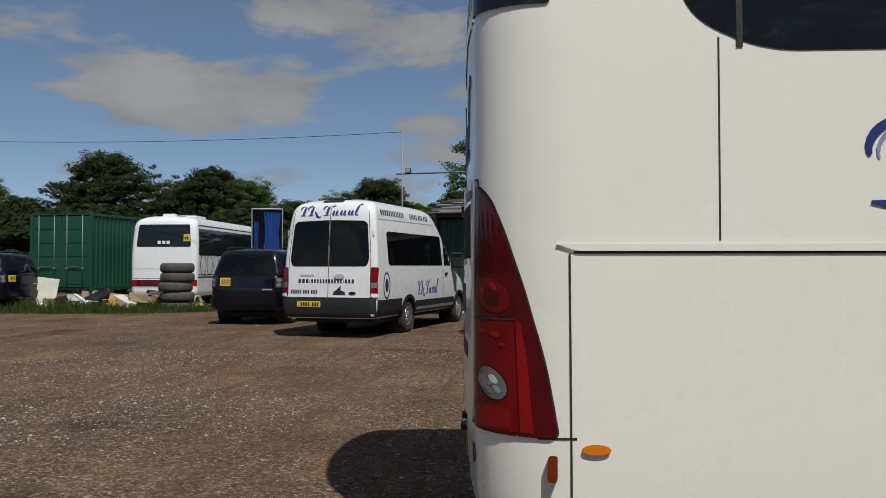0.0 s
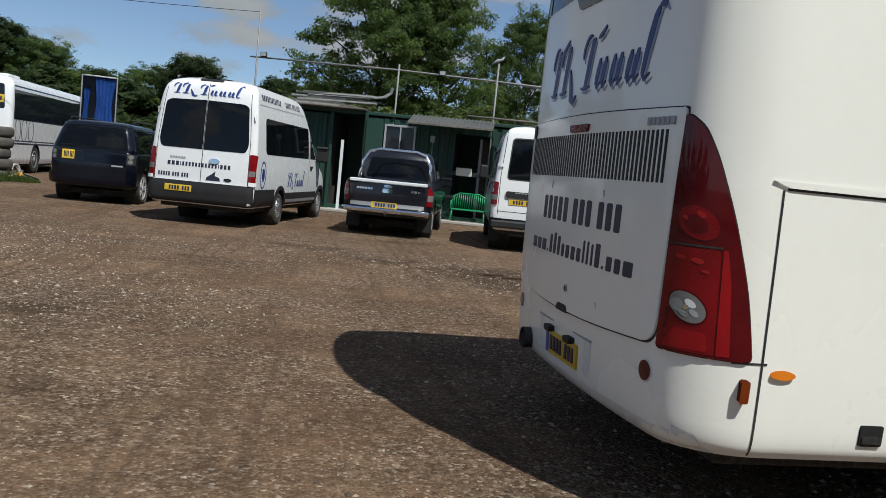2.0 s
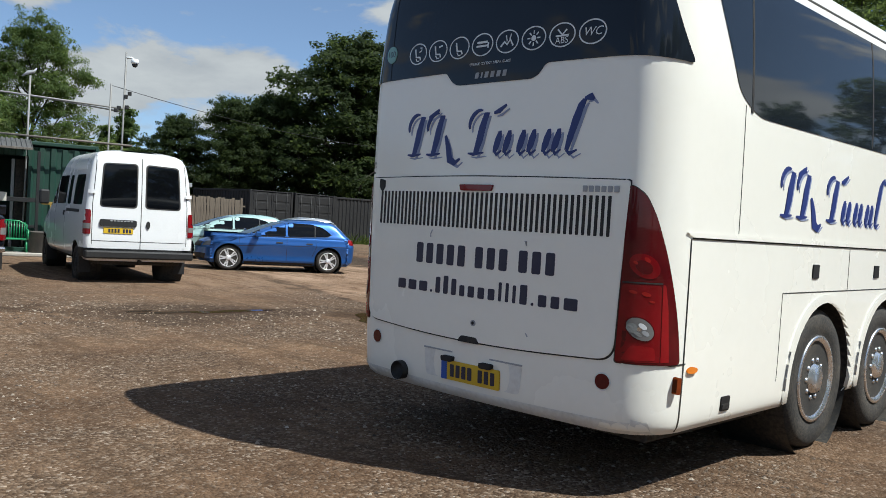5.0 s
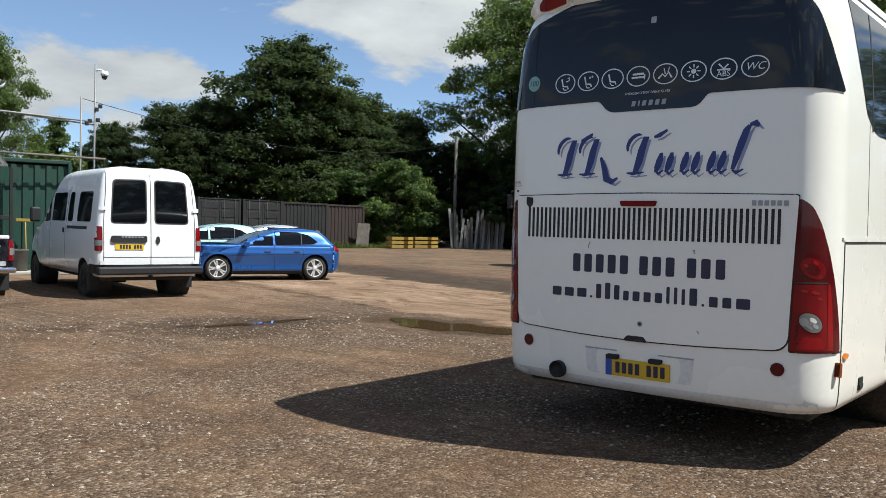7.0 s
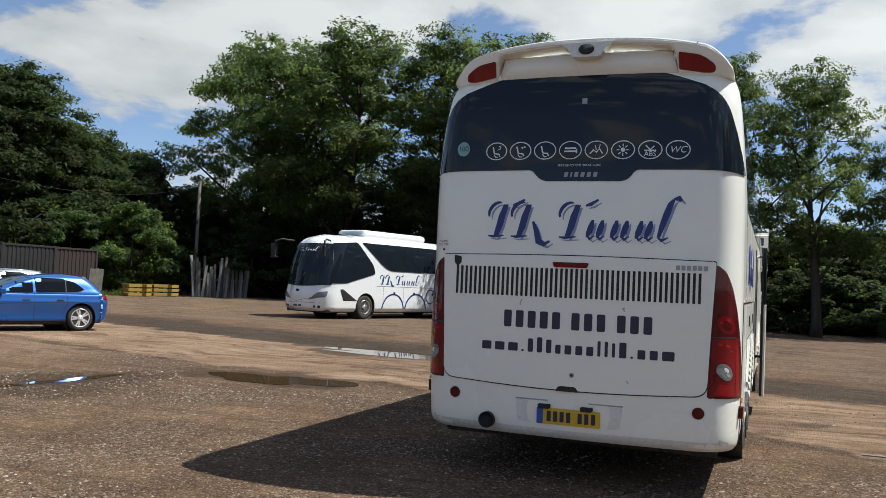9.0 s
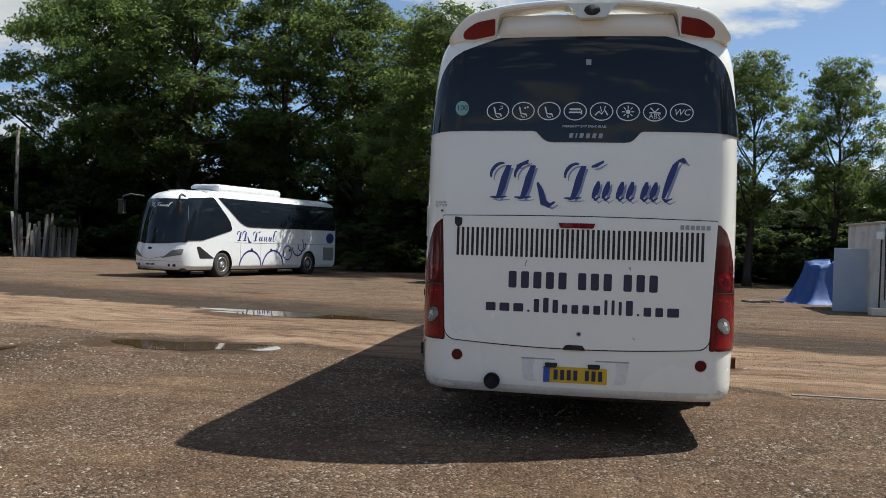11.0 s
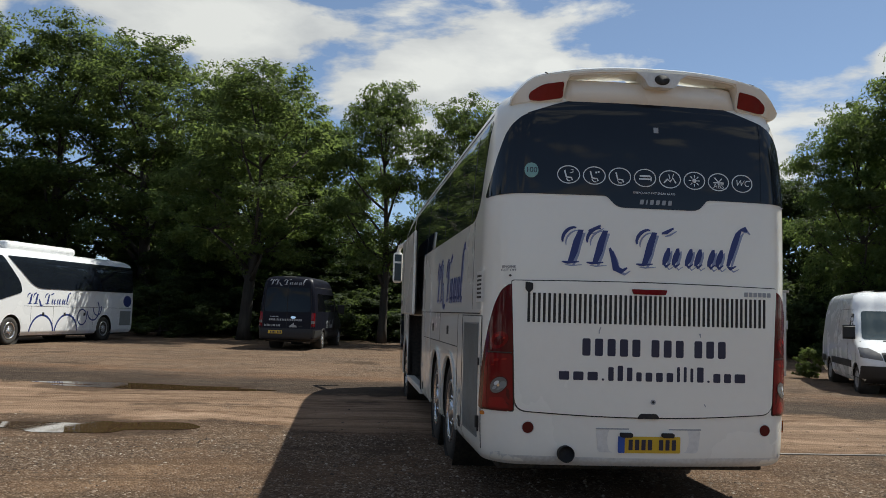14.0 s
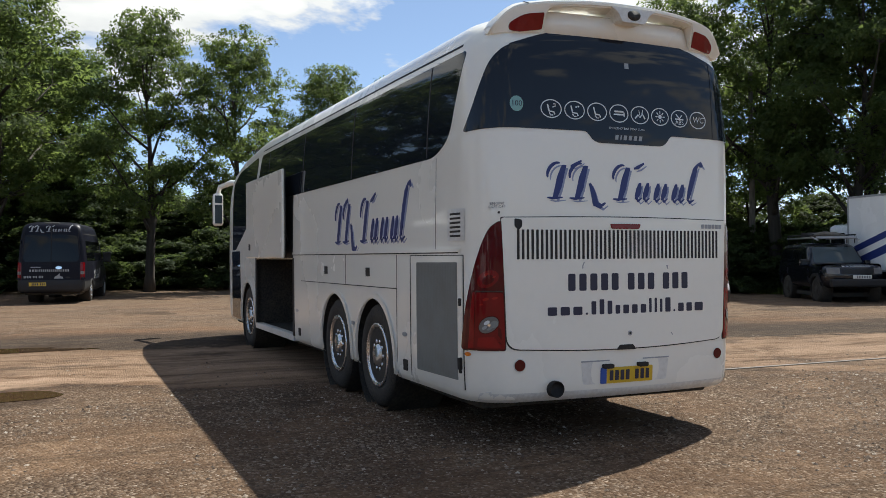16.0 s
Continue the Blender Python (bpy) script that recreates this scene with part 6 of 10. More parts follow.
    def wing(t):
        y = 1.135 * t - 0.03
        k = min(1, max(0, (abs(t) - 0.615) / 0.035))
        k = k * k * (3 - 2 * k)
        back = 0.22 * abs(t) ** 2.6
        zt = 3.555 - 0.10 * abs(t) ** 2.4 - 0.15 * max(0, (abs(t) - 0.80) / 0.20) ** 2
        zb = zt - 0.078
        zc = min(3.262 - 0.05 * (abs(t) - 0.6), zt - 0.03)
        bx = min(body.at(max(-1.09, min(1.09, y)), zc, "B")[0].x, back + 0.20)
        thin = [(back - 0.05, zt - 0.028), (back + 0.02, zt), (back + 0.27, zt - 0.004), (back + 0.27, zt - 0.045), (back + 0.12, zb), (back - 0.044, zb + 0.012)]
        deep = [(back - 0.05, zt - 0.028), (back + 0.02, zt), (back + 0.55, zt - 0.015), (back + 0.55, zt - 0.16), (bx + 0.12, zc), (bx - 0.012, zc)]
        return y, [(p[0] + (q[0] - p[0]) * k, p[1] + (q[1] - p[1]) * k) for p, q in zip(thin, deep)]
    for i in range(n + 1):
        y, sec = wing(-1 + 2 * i / n)
        rings.append([bm.verts.new((x, y * (0.94 if j in (2, 3) else 1), z)) for j, (x, z) in enumerate(sec)])
    for a, b in zip(rings, rings[1:]):
        for k in range(6):
            bm.faces.new((a[k], a[(k + 1) % 6], b[(k + 1) % 6], b[k])).smooth = True
    bm.faces.new(rings[0]), bm.faces.new(rings[-1][::-1])
    bmesh.ops.recalc_face_normals(bm, faces=bm.faces[:])
    bmesh.ops.bevel(bm, geom=[e for e in bm.edges if len(e.link_faces) == 2 and e.calc_face_angle(0) > 0.45], offset=0.010, segments=3, affect="EDGES")
    for e in bm.edges:
        e.smooth = e.calc_face_angle(0) < 0.55
    sp = part("roof_spoiler", bm, WHITE, root, "thin white roof wing over the rear window")
    bm = bmesh.new()
    rings = []
    for i in range(33):
        t = -0.64 + 1.28 * i / 32
        y, sec = wing(t)
        gap = 0.032 * max(0.0, 1 - (abs(t) / 0.56) ** 2) + 0.002
        zt, bx = sec[4][1] - gap, body.at(y, 3.27, "B")[0].x
        rings.append([bm.verts.new(p) for p in ((bx - 0.005, y, 3.27), (sec[0][0] + 0.115, y, zt - 0.012), (sec[0][0] + 0.130, y, zt), (sec[0][0] + 0.20, y, zt - 0.01), (bx + 0.10, y, 3.25))])
    for a, b in zip(rings, rings[1:]):
        for k in range(5):
            bm.faces.new((a[k], a[(k + 1) % 5], b[(k + 1) % 5], b[k])).smooth = True
    bm.faces.new(rings[0]), bm.faces.new(rings[-1][::-1])
    bmesh.ops.recalc_face_normals(bm, faces=bm.faces[:])
    part("rear_crown", bm, WHITE, root, "white crown panel between window and wing")
    for s in (1, -1):
        y, sec = wing(s * 0.765)
        tube("wing_joint", [(x - 0.003 if j != 1 else x, y, z + (0.003 if j == 1 else 0)) for j, (x, z) in enumerate(sec[:2])] + [(sec[2][0], y * 0.97, sec[2][1] + 0.003)], 0.004, SEAM, sp, n=5)
    bm = bmesh.new()
    shape = [(q[0] - 0.07, q[1]) for q in rpoly([(-0.22, 3.50), (-0.145, 3.455), (-0.115, 3.385), (0.115, 3.385), (0.145, 3.455), (0.22, 3.50)], [0, 0.06, 0.03, 0.03, 0.06, 0], 4)]
    front, behind = [bm.verts.new((-0.058, q[0], q[1])) for q in shape], [bm.verts.new((0.30, q[0] * 0.8, q[1] + 0.02)) for q in shape]
    bm.faces.new(front), bm.faces.new(behind[::-1])
    for i in range(len(shape)):
        bm.faces.new((front[i], behind[i], behind[(i + 1) % len(shape)], front[(i + 1) % len(shape)]))
    bmesh.ops.recalc_face_normals(bm, faces=bm.faces[:])
    pod = part("camera_pod", bm, WHITE_LOW, sp)
    bm = bmesh.new()
    add_lathe(bm, [(0.050, 0.0), (0.045, -0.012), (0.0, -0.010)], 24, "X", (-0.058, -0.07, 3.445))
    bmesh.ops.scale(bm, vec=(1, 1.25, 0.85), space=Matrix.Translation((0.058, 0.07, -3.445)), verts=bm.verts)
    part("pod_eye", bm, SEAM, pod)
    for s in (1, -1):
        shape = rpoly([(s * 0.735, 3.412), (s * 0.738, 3.288), (s * 0.93, 3.258), (s * 1.005, 3.270), (s * 1.005, 3.325), (s * 0.90, 3.392)], [0.015, 0.015, 0.04, 0.03, 0.05, 0.05])
        bm = bmesh.new()
        face, root_ring = [], []
        for y, z in shape:
            sec = wing(y / 1.135)[1]
            (xt, zt), (xb, zb) = sec[0], sec[5]
            x = xb + (xt - xb) * (z - zb) / (zt - zb)
            face.append(bm.verts.new((x - 0.012, y - 0.03, z)))
            root_ring.append(bm.verts.new((x + 0.03, y - 0.03, z)))
        bmesh.ops.triangulate(bm, faces=[bm.faces.new(face)])
        for i in range(len(shape)):
            j = (i + 1) % len(shape)
            bm.faces.new((face[i], face[j], root_ring[j], root_ring[i]))
        bmesh.ops.recalc_face_normals(bm, faces=bm.faces[:])
        part("top_lamp", bm, RED_TOP, sp, "red high rear lamp set in the spoiler")
    # roof hatch and air unit, low on the roof
    box("roof_unit", 4.2, -0.6, 3.50, 7.4, 0.6, 3.63, WHITE, root, bev=0.05)
    return root


build_coach()


# ---- the other vehicles ----
def minibus(m, paint_mat, mark_mat, mark_shadow, label, dark=False):
    """Long high-roofed minibus, tail towards the local origin."""
    root = thing("minibus", m, label, "van", "vehicles parked round the yard")
    rows = [(0.38, 0.06, 6.58, 0.95, 0.10, 0.10, 0.02), (0.44, 0.01, 6.66, 1.0, 0.12, 0.12, 0.03), (0.72, 0.00, 6.70, 1.02, 0.12, 0.13, 0.03), (0.78, 0.03, 6.69, 1.025, 0.10, 0.11, 0.03), (1.05, 0.04, 6.50, 1.03, 0.10, 0.11, 0.03),
            (1.22, 0.05, 6.10, 1.025, 0.10, 0.11, 0.03), (1.36, 0.06, 5.80, 1.02, 0.10, 0.12, 0.03), (1.9, 0.10, 5.18, 0.985, 0.10, 0.13, 0.04), (2.3, 0.14, 4.75, 0.94, 0.11, 0.15, 0.04),
            (2.52, 0.18, 4.45, 0.90, 0.13, 0.18, 0.05), (2.65, 0.25, 4.15, 0.82, 0.18, 0.24, 0.06), (2.72, 0.42, 3.75, 0.62, 0.25, 0.25, 0.06), (2.75, 0.8, 3.2, 0.25, 0.15, 0.12, 0.03)]
    levels = [0.38, 0.41, 0.44] + [0.44 + 0.055 * i for i in range(1, 12)] + [1.1, 1.16, 1.22, 1.29, 1.36, 1.45, 1.55, 1.65, 1.75, 1.85, 1.95, 2.05, 2.15, 2.25, 2.35, 2.43, 2.5, 2.56, 2.61, 2.65, 2.69, 2.72, 2.735, 2.75]
    xs = [0.55 + 0.06 * i for i in range(38)]
    body = Body([ring_points(z, xr, xf, w, (ra, rc), (0.55, 0.5), bu, 0.18, xs, n_mid=22) for z, xr, xf, w, ra, rc, bu in smooth_rows(rows, levels)])
    axles, R = (1.95, 5.70), 0.345
    for x in axles:
        body.arch(x, R, 0.41)
    body.done("body", paint_mat, root)
    box("chassis", 0.3, -0.85, 0.29, 6.3, 0.85, 0.42, UNDER, root, bev=0.02)
    low = BLACK_PLASTIC
    lay("bumper", rpoly([(-1.0, 0.41), (1.0, 0.41), (1.0, 0.79), (-1.0, 0.79)], 0.03), "B", body, low, root, "black rear bumper", off=0.02, rim=0.015, step=0.1)
    for s, sd in ((1, "L"), (-1, "R")):
        for x in axles:
            wheel_well(root, x, s * 1.0, 0.41, R, s, 0.4)
            wheel("wheel", root, x, s * 0.90, R, 0.22, s, ALLOY if x < 3 else STEEL, "dual" if x < 3 else "steel")
            lip = [(x + 0.43 * math.cos(a), R + 0.43 * math.sin(a)) for a in (math.pi * i / 20 for i in range(21))]
            lay("arch_lip", stroke(lip, 0.07), sd, body, low, root, off=0.025, rim=0.02, step=0)
        for x0, x1 in ((0.15, 1.50), (2.40, 5.24)):
            lay("side_cladding", rect(x0, 0.42, x1, 0.74 if x0 < 1 else 0.66, 0.02), sd, body, low, root, off=0.016, rim=0.012, step=0.2)
        if not dark:
            lay("sill_trim", rect(2.45, 0.46, 5.2, 0.52, 0.01), sd, body, GALV, root, "silver sill strip", off=0.022, rim=0.01, step=0.3)
        lay("side_window", rpoly([(0.75, 1.42), (4.30, 1.42), (4.22, 2.10), (0.72, 2.10)], [0.12, 0.05, 0.08, 0.12], 5), sd, body, CAR_GLASS, root, off=0.005, step=0.2)
        lay("cab_window", rpoly([(4.45, 1.42), (5.35, 1.42), (5.15, 1.62), (4.72, 2.05), (4.42, 2.08)], [0.04, 0.06, 0.1, 0.1, 0.04], 5), sd, body, CAR_GLASS, root, off=0.005, step=0.15)
        lay("door_seam", [stroke([(4.37, 0.6), (4.37, 2.2)], 0.010), stroke([(5.40, 0.75), (5.38, 1.40), (4.75, 2.12)], 0.010)], sd, body, SEAM, root, off=0.003, rim=0.0, step=0.3)
        lay("roof_seam", stroke([(0.22, 2.33), (2, 2.34), (4.3, 2.36)], 0.02), sd, body, SEAM if dark else DECAL_SILVER, root, off=0.003, rim=0.0, step=0.4)
        lay("door_handle", rect(4.48, 1.20, 4.66, 1.25, 0.02), sd, body, low, root, off=0.03, rim=0.02, step=0)
        f = 1 if s < 0 else -1
        a0 = 2.45 if s < 0 else 4.1
        lay("side_mark", script_mark(a0, 0.80, 1.55, 0.36, f), sd, body, mark_mat, root, off=0.005, rim=0.0, step=0.3)
        if not dark:
            ring = [stroke([(0.62 + 0.17 * math.cos(a), 1.02 + 0.25 * math.sin(a)) for a in (2 * math.pi * i / 28 for i in range(29))], 0.03)]
            lay("emblem_ring", ring, sd, body, NAVY, root, "oval blue ring of the company emblem", off=0.005, rim=0.0, step=0.1)
            lay("emblem", oval(0.62, 1.02, 0.085, 0.13, 24), sd, body, NAVY, root, off=0.005, rim=0.0, step=0.1)
            lay("roof_bars", bars(0.55 if s < 0 else 3.9, 2.42, 0.11, [0.07] * 4 + [0.05] * 9 + [-0.35] + [0.05] * 5 + [-0.06] + [0.05] * 3 + [-0.06] + [0.05] * 3, 0.05, f, r=0.01), sd, body, INK, root, off=0.005, rim=0.0, step=0)
        bm = bmesh.new()
        add_box(bm, 5.02, s * 1.07, 1.40, 5.16, s * 1.26, 1.70, 0.04)
        mi = part("mirror", bm, low, root, "black door mirror")
        tube("mirror_stalk", [(5.15, s * 0.98, 1.45), (5.12, s * 1.1, 1.5)], 0.03, low, mi)
        lay("tail_lamp", rect(s * 0.905, 0.80, s * 1.02, 1.38, 0.03), "B", body, RED, root, "upright red and clear tail lamp", off=0.018, rim=0.012, step=0.04)
        lay("lamp_clear", rect(s * 0.91, 0.98, s * 1.01, 1.08, 0.01), "B", body, CLEAR, root, off=0.0205, rim=0.0, step=0.04)
        lay("hinge", rect(s * 0.97 - 0.05, 2.02, s * 0.97 + 0.05, 2.12, 0.015), "B", body, paint_mat, root, off=0.04, rim=0.03, step=0)
        lay("hinge", rect(s * 0.97 - 0.05, 0.80, s * 0.97 + 0.05, 0.87, 0.015), "B", body, paint_mat, root, off=0.04, rim=0.03, step=0)
        lay("rear_window", rpoly([(s * 0.012, 1.40), (s * 0.82, 1.40), (s * 0.86, 1.55), (s * 0.80, 2.24), (s * 0.72, 2.29), (s * 0.012, 2.31)], [0.01, 0.10, 0.05, 0.10, 0.06, 0.01], 5), "B", body, CAR_GLASS, root, off=0.006, step=0.1)
        lay("door_seam", stroke([(s * 0.90, 0.80), (s * 0.89, 1.6), (s * 0.80, 2.66)], 0.010), "B", body, SEAM, root, off=0.003, rim=0.0, step=0.1)
    lay("door_seam", stroke([(0, 0.78), (0, 2.68)], 0.012), "B", body, SEAM, root, off=0.004, rim=0.0, step=0.1)
    lay("roof_lamp", rect(-0.22, 2.665, 0.22, 2.70, 0.01), "B", body, BLACK_PLASTIC, root, off=0.02, rim=0.03, step=0.05)
    lay("mark_shadow", script_mark(0.712, 2.395, 1.42, 0.24, -1, 0.5), "B", body, mark_shadow, root, off=0.004, rim=0.0, step=0.2)
    lay("mark", script_mark(0.73, 2.405, 1.42, 0.24, -1), "B", body, mark_mat, root, off=0.006, rim=0.0, step=0.2)
    ink = DECAL_SILVER if dark else INK
    lay("address_bars", bars(0.66, 1.07, 0.075, [0.055] * 3 + [0.012] + [0.035] * 11 + [0.012] + [0.045] * 3, 0.028, -1, r=0.006), "B", body, ink, root, off=0.005, rim=0.0, step=0)
    lay("number_bars", bars(0.83, 0.86, 0.075, [0.03] * 5 + [-0.03] + [0.03] * 3 + [-0.03] + [0.03] * 3, 0.020, -1, r=0.006), "B", body, ink, root, off=0.005, rim=0.0, step=0)
    lay("badge", oval(-0.24, 1.20, 0.10, 0.05, 20), "B", body, CHROME, root, "oval badge and handle", off=0.02, rim=0.02, step=0)
    lay("model_bars", bars(0.62, 1.20, 0.035, [0.04] * 6, 0.012, -1, r=0.003), "B", body, DECAL_SILVER, root, off=0.006, rim=0.0, step=0)
    lay("sticker", rpoly([(-0.10, 0.84), (-0.38, 0.84), (-0.36, 0.90), (-0.27, 0.93), (-0.28, 1.02), (-0.20, 0.95), (-0.12, 0.90)], 0.01), "B", body, ink, root, off=0.005, rim=0.0, step=0)
    lay("badge", oval(-0.52, 0.875, 0.075, 0.03, 16), "B", body, BLACK_PLASTIC, root, off=0.01, rim=0.0, step=0)
    plate(root, "B", 0.40, 0.655, body, flip=-1, band=False, base=0.030)
    lay("windscreen", rpoly([(-0.85, 1.42), (0.85, 1.42), (0.72, 2.2), (-0.72, 2.2)], 0.08), "F", body, CAR_GLASS, root, off=0.005, step=0.15)
    return root


minibus(pose(-3.31, 17.6, 0, 0, 0, 75.7) @ Matrix.Diagonal((1, 1.02, 1.035, 1)), VAN_WHITE, NAVY, NAVY_PALE, "white high-roofed minibus with blue company mark and tinted windows")
minibus(pose(25.4, 10.0, 0, 0, 0, -8), DARK_VAN, DECAL_SILVER, DARK_VAN, "dark navy minibus with white company mark, parked under trees", dark=True)


def panel_van(m):
    """Older white van with two glazed rear doors."""
    root = thing("panel_van", m, "older white high-roofed van with glazed rear doors and black bumper", "van", "vehicles parked round the yard")
    rows = [(0.42, 0.10, 5.35, 0.90, 0.08, 0.10, 0.02), (0.50, 0.06, 5.45, 0.96, 0.09, 0.11, 0.02), (0.80, 0.05, 5.50, 0.99, 0.09, 0.11, 0.02), (1.05, 0.06, 5.35, 0.995, 0.09, 0.11, 0.02), (1.25, 0.07, 4.95, 0.985, 0.09, 0.11, 0.02),
            (1.40, 0.08, 4.65, 0.97, 0.09, 0.11, 0.02), (1.9, 0.12, 4.1, 0.92, 0.09, 0.13, 0.02), (2.25, 0.16, 3.7, 0.865, 0.10, 0.15, 0.02), (2.42, 0.20, 3.45, 0.80, 0.12, 0.18, 0.02),
            (2.50, 0.28, 3.2, 0.70, 0.15, 0.2, 0.02), (2.54, 0.45, 2.9, 0.50, 0.15, 0.2, 0.02), (2.555, 0.7, 2.6, 0.3, 0.1, 0.1, 0.02)]
    levels = [0.42, 0.46, 0.5] + [0.5 + 0.055 * i for i in range(1, 11)] + [1.12, 1.19, 1.26, 1.33, 1.40, 1.5, 1.6, 1.7, 1.8, 1.9, 2.0, 2.1, 2.2, 2.28, 2.35, 2.4, 2.44, 2.47, 2.5, 2.52, 2.54, 2.555]
    xs = [0.40 + 0.06 * i for i in range(36)]
    body = Body([ring_points(z, xr, xf, w, (ra, rc), (0.5, 0.45), bu, 0.15, xs, n_mid=22) for z, xr, xf, w, ra, rc, bu in smooth_rows(rows, levels)])
    axles, R = (0.95, 4.75), 0.34
    for x in axles:
        body.arch(x, R, 0.42)
    body.done("body", VAN_WHITE, root)
    box("chassis", 0.25, -0.8, 0.34, 5.1, 0.8, 0.5, UNDER, root, bev=0.02)
    tube("tow_bar", [(0.0, 0, 0.42), (0.4, 0, 0.42)], 0.035, UNDER, root)
    bm = bmesh.new()
    add_box(bm, -0.06, -0.98, 0.47, 0.16, 0.98, 0.62, 0.03)
    part("bumper", bm, BLACK_PLASTIC, root, "black step bumper")
    for s, sd in ((1, "L"), (-1, "R")):
        for x in axles:
            wheel_well(root, x, s * 0.97, 0.42, R, s, 0.4)
            wheel("wheel", root, x, s * 0.86, R, 0.21, s, BLACK_PLASTIC)
            box("mud_flap", x - 0.44, s * 0.78, 0.16, x - 0.42, s * 0.98, 0.48, BLACK_PLASTIC, root, bev=0.003)
        lay("bumper_end", rect(0.02, 0.50, 0.50, 0.66, 0.03), sd, body, BLACK_PLASTIC, root, off=0.03, rim=0.02, step=0.1)
        lay("tail_lamp", rect(s * 0.885, 0.92, s * 0.99, 1.38, 0.02), "B", body, RED, root, "upright red tail lamp with clear band", off=0.02, rim=0.012, step=0.04)
        lay("lamp_clear", rect(s * 0.89, 1.02, s * 0.985, 1.12, 0.01), "B", body, CLEAR, root, off=0.0225, rim=0.0, step=0.04)
        lay("rear_window", rpoly([(s * 0.07, 1.44), (s * 0.74, 1.44), (s * 0.69, 2.28), (s * 0.07, 2.30)], 0.08), "B", body, SEAM, root, off=0.004, rim=0.0, step=0.1)
        lay("pane", rpoly([(s * 0.095, 1.465), (s * 0.715, 1.465), (s * 0.665, 2.255), (s * 0.095, 2.275)], 0.07), "B", body, CAR_GLASS, root, off=0.007, rim=0.0, step=0.1)
        lay("door_seam", [stroke([(s * 0.86, 0.64), (s * 0.86, 1.5), (s * 0.79, 2.42)], 0.011)], "B", body, SEAM, root, off=0.003, rim=0.0, step=0.1)
        for z in (0.70, 1.72):
            lay("hinge", rect(s * 0.87 - 0.05, z - 0.035, s * 0.87 + 0.05, z + 0.035, 0.01), "B", body, VAN_WHITE, root, off=0.035, rim=0.03, step=0)
        for x0, x1 in ((0.55, 1.45), (1.75, 2.1), (2.3, 3.3)):
            lay("side_window", rpoly([(x0, 1.46), (x1, 1.46), (x1 - 0.03, 2.05), (x0 + 0.03, 2.05)], 0.08), sd, body, CAR_GLASS, root, off=0.005, step=0.2)
        lay("cab_window", rpoly([(3.45, 1.45), (4.35, 1.42), (3.85, 2.0), (3.45, 2.03)], 0.05), sd, body, CAR_GLASS, root, off=0.005, step=0.2)
        lay("door_seam", [stroke([(3.40, 0.6), (3.40, 2.1)], 0.011), stroke([(4.42, 0.8), (4.40, 1.4), (3.9, 2.05)], 0.011), stroke([(2.2, 0.6), (2.2, 2.1)], 0.011)], sd, body, SEAM, root, off=0.003, rim=0.0, step=0.2)
        lay("slide_rail", rect(0.75, 1.31, 2.1, 1.37), sd, body, SEAM, root, off=0.006, rim=0.0, step=0.3)
        lay("roof_panel", rpoly([(0.6, 2.14), (1.7, 2.14), (1.7, 2.30), (0.7, 2.30)], 0.04), sd, body, VAN_WHITE, root, off=0.012, rim=0.01, step=0.15)
        lay("door_handle", rect(2.28, 1.22, 2.36, 1.32, 0.02), sd, body, BLACK_PLASTIC, root, off=0.02, rim=0.015, step=0)
        bm = bmesh.new()
        add_box(bm, 4.0, s * 1.02, 1.42, 4.15, s * 1.22, 1.75, 0.04)
        part("mirror", bm, BLACK_PLASTIC, root, "black door mirror")
    lay("door_seam", stroke([(0, 0.62), (0, 2.48)], 0.012), "B", body, SEAM, root, off=0.004, rim=0.0, step=0.1)
    lay("door_seam", stroke([(-0.86, 0.80), (0.86, 0.80)], 0.010), "B", body, SEAM, root, off=0.003, rim=0.0, step=0.1)
    lay("plate_housing", rpoly([(0.08, 1.08), (0.73, 1.08), (0.73, 1.21), (0.08, 1.21)], 0.04), "B", body, BLACK_PLASTIC, root, off=0.03, rim=0.02, step=0)
    lay("maker_bars", bars(0.55, 1.175, 0.022, [0.04] * 7, 0.02, -1, r=0.003), "B", body, DECAL_SILVER, root, off=0.034, rim=0.0, step=0)
    plate(root, "B", 0.40, 1.0, body, flip=-1, band=False)
    lay("door_handle", oval(-0.13, 1.13, 0.035, 0.075, 16), "B", body, BLACK_PLASTIC, root, "black lock handle", off=0.02, rim=0.015, step=0)
    lay("windscreen", rpoly([(-0.8, 1.42), (0.8, 1.42), (0.7, 2.05), (-0.7, 2.05)], 0.08), "F", body, CAR_GLASS, root, off=0.005, step=0.15)
    return root


panel_van(pose(3.38, 17.15, 0, 0, 0, 79.0) @ Matrix.Diagonal((1, 1.03, 1.0, 1)))


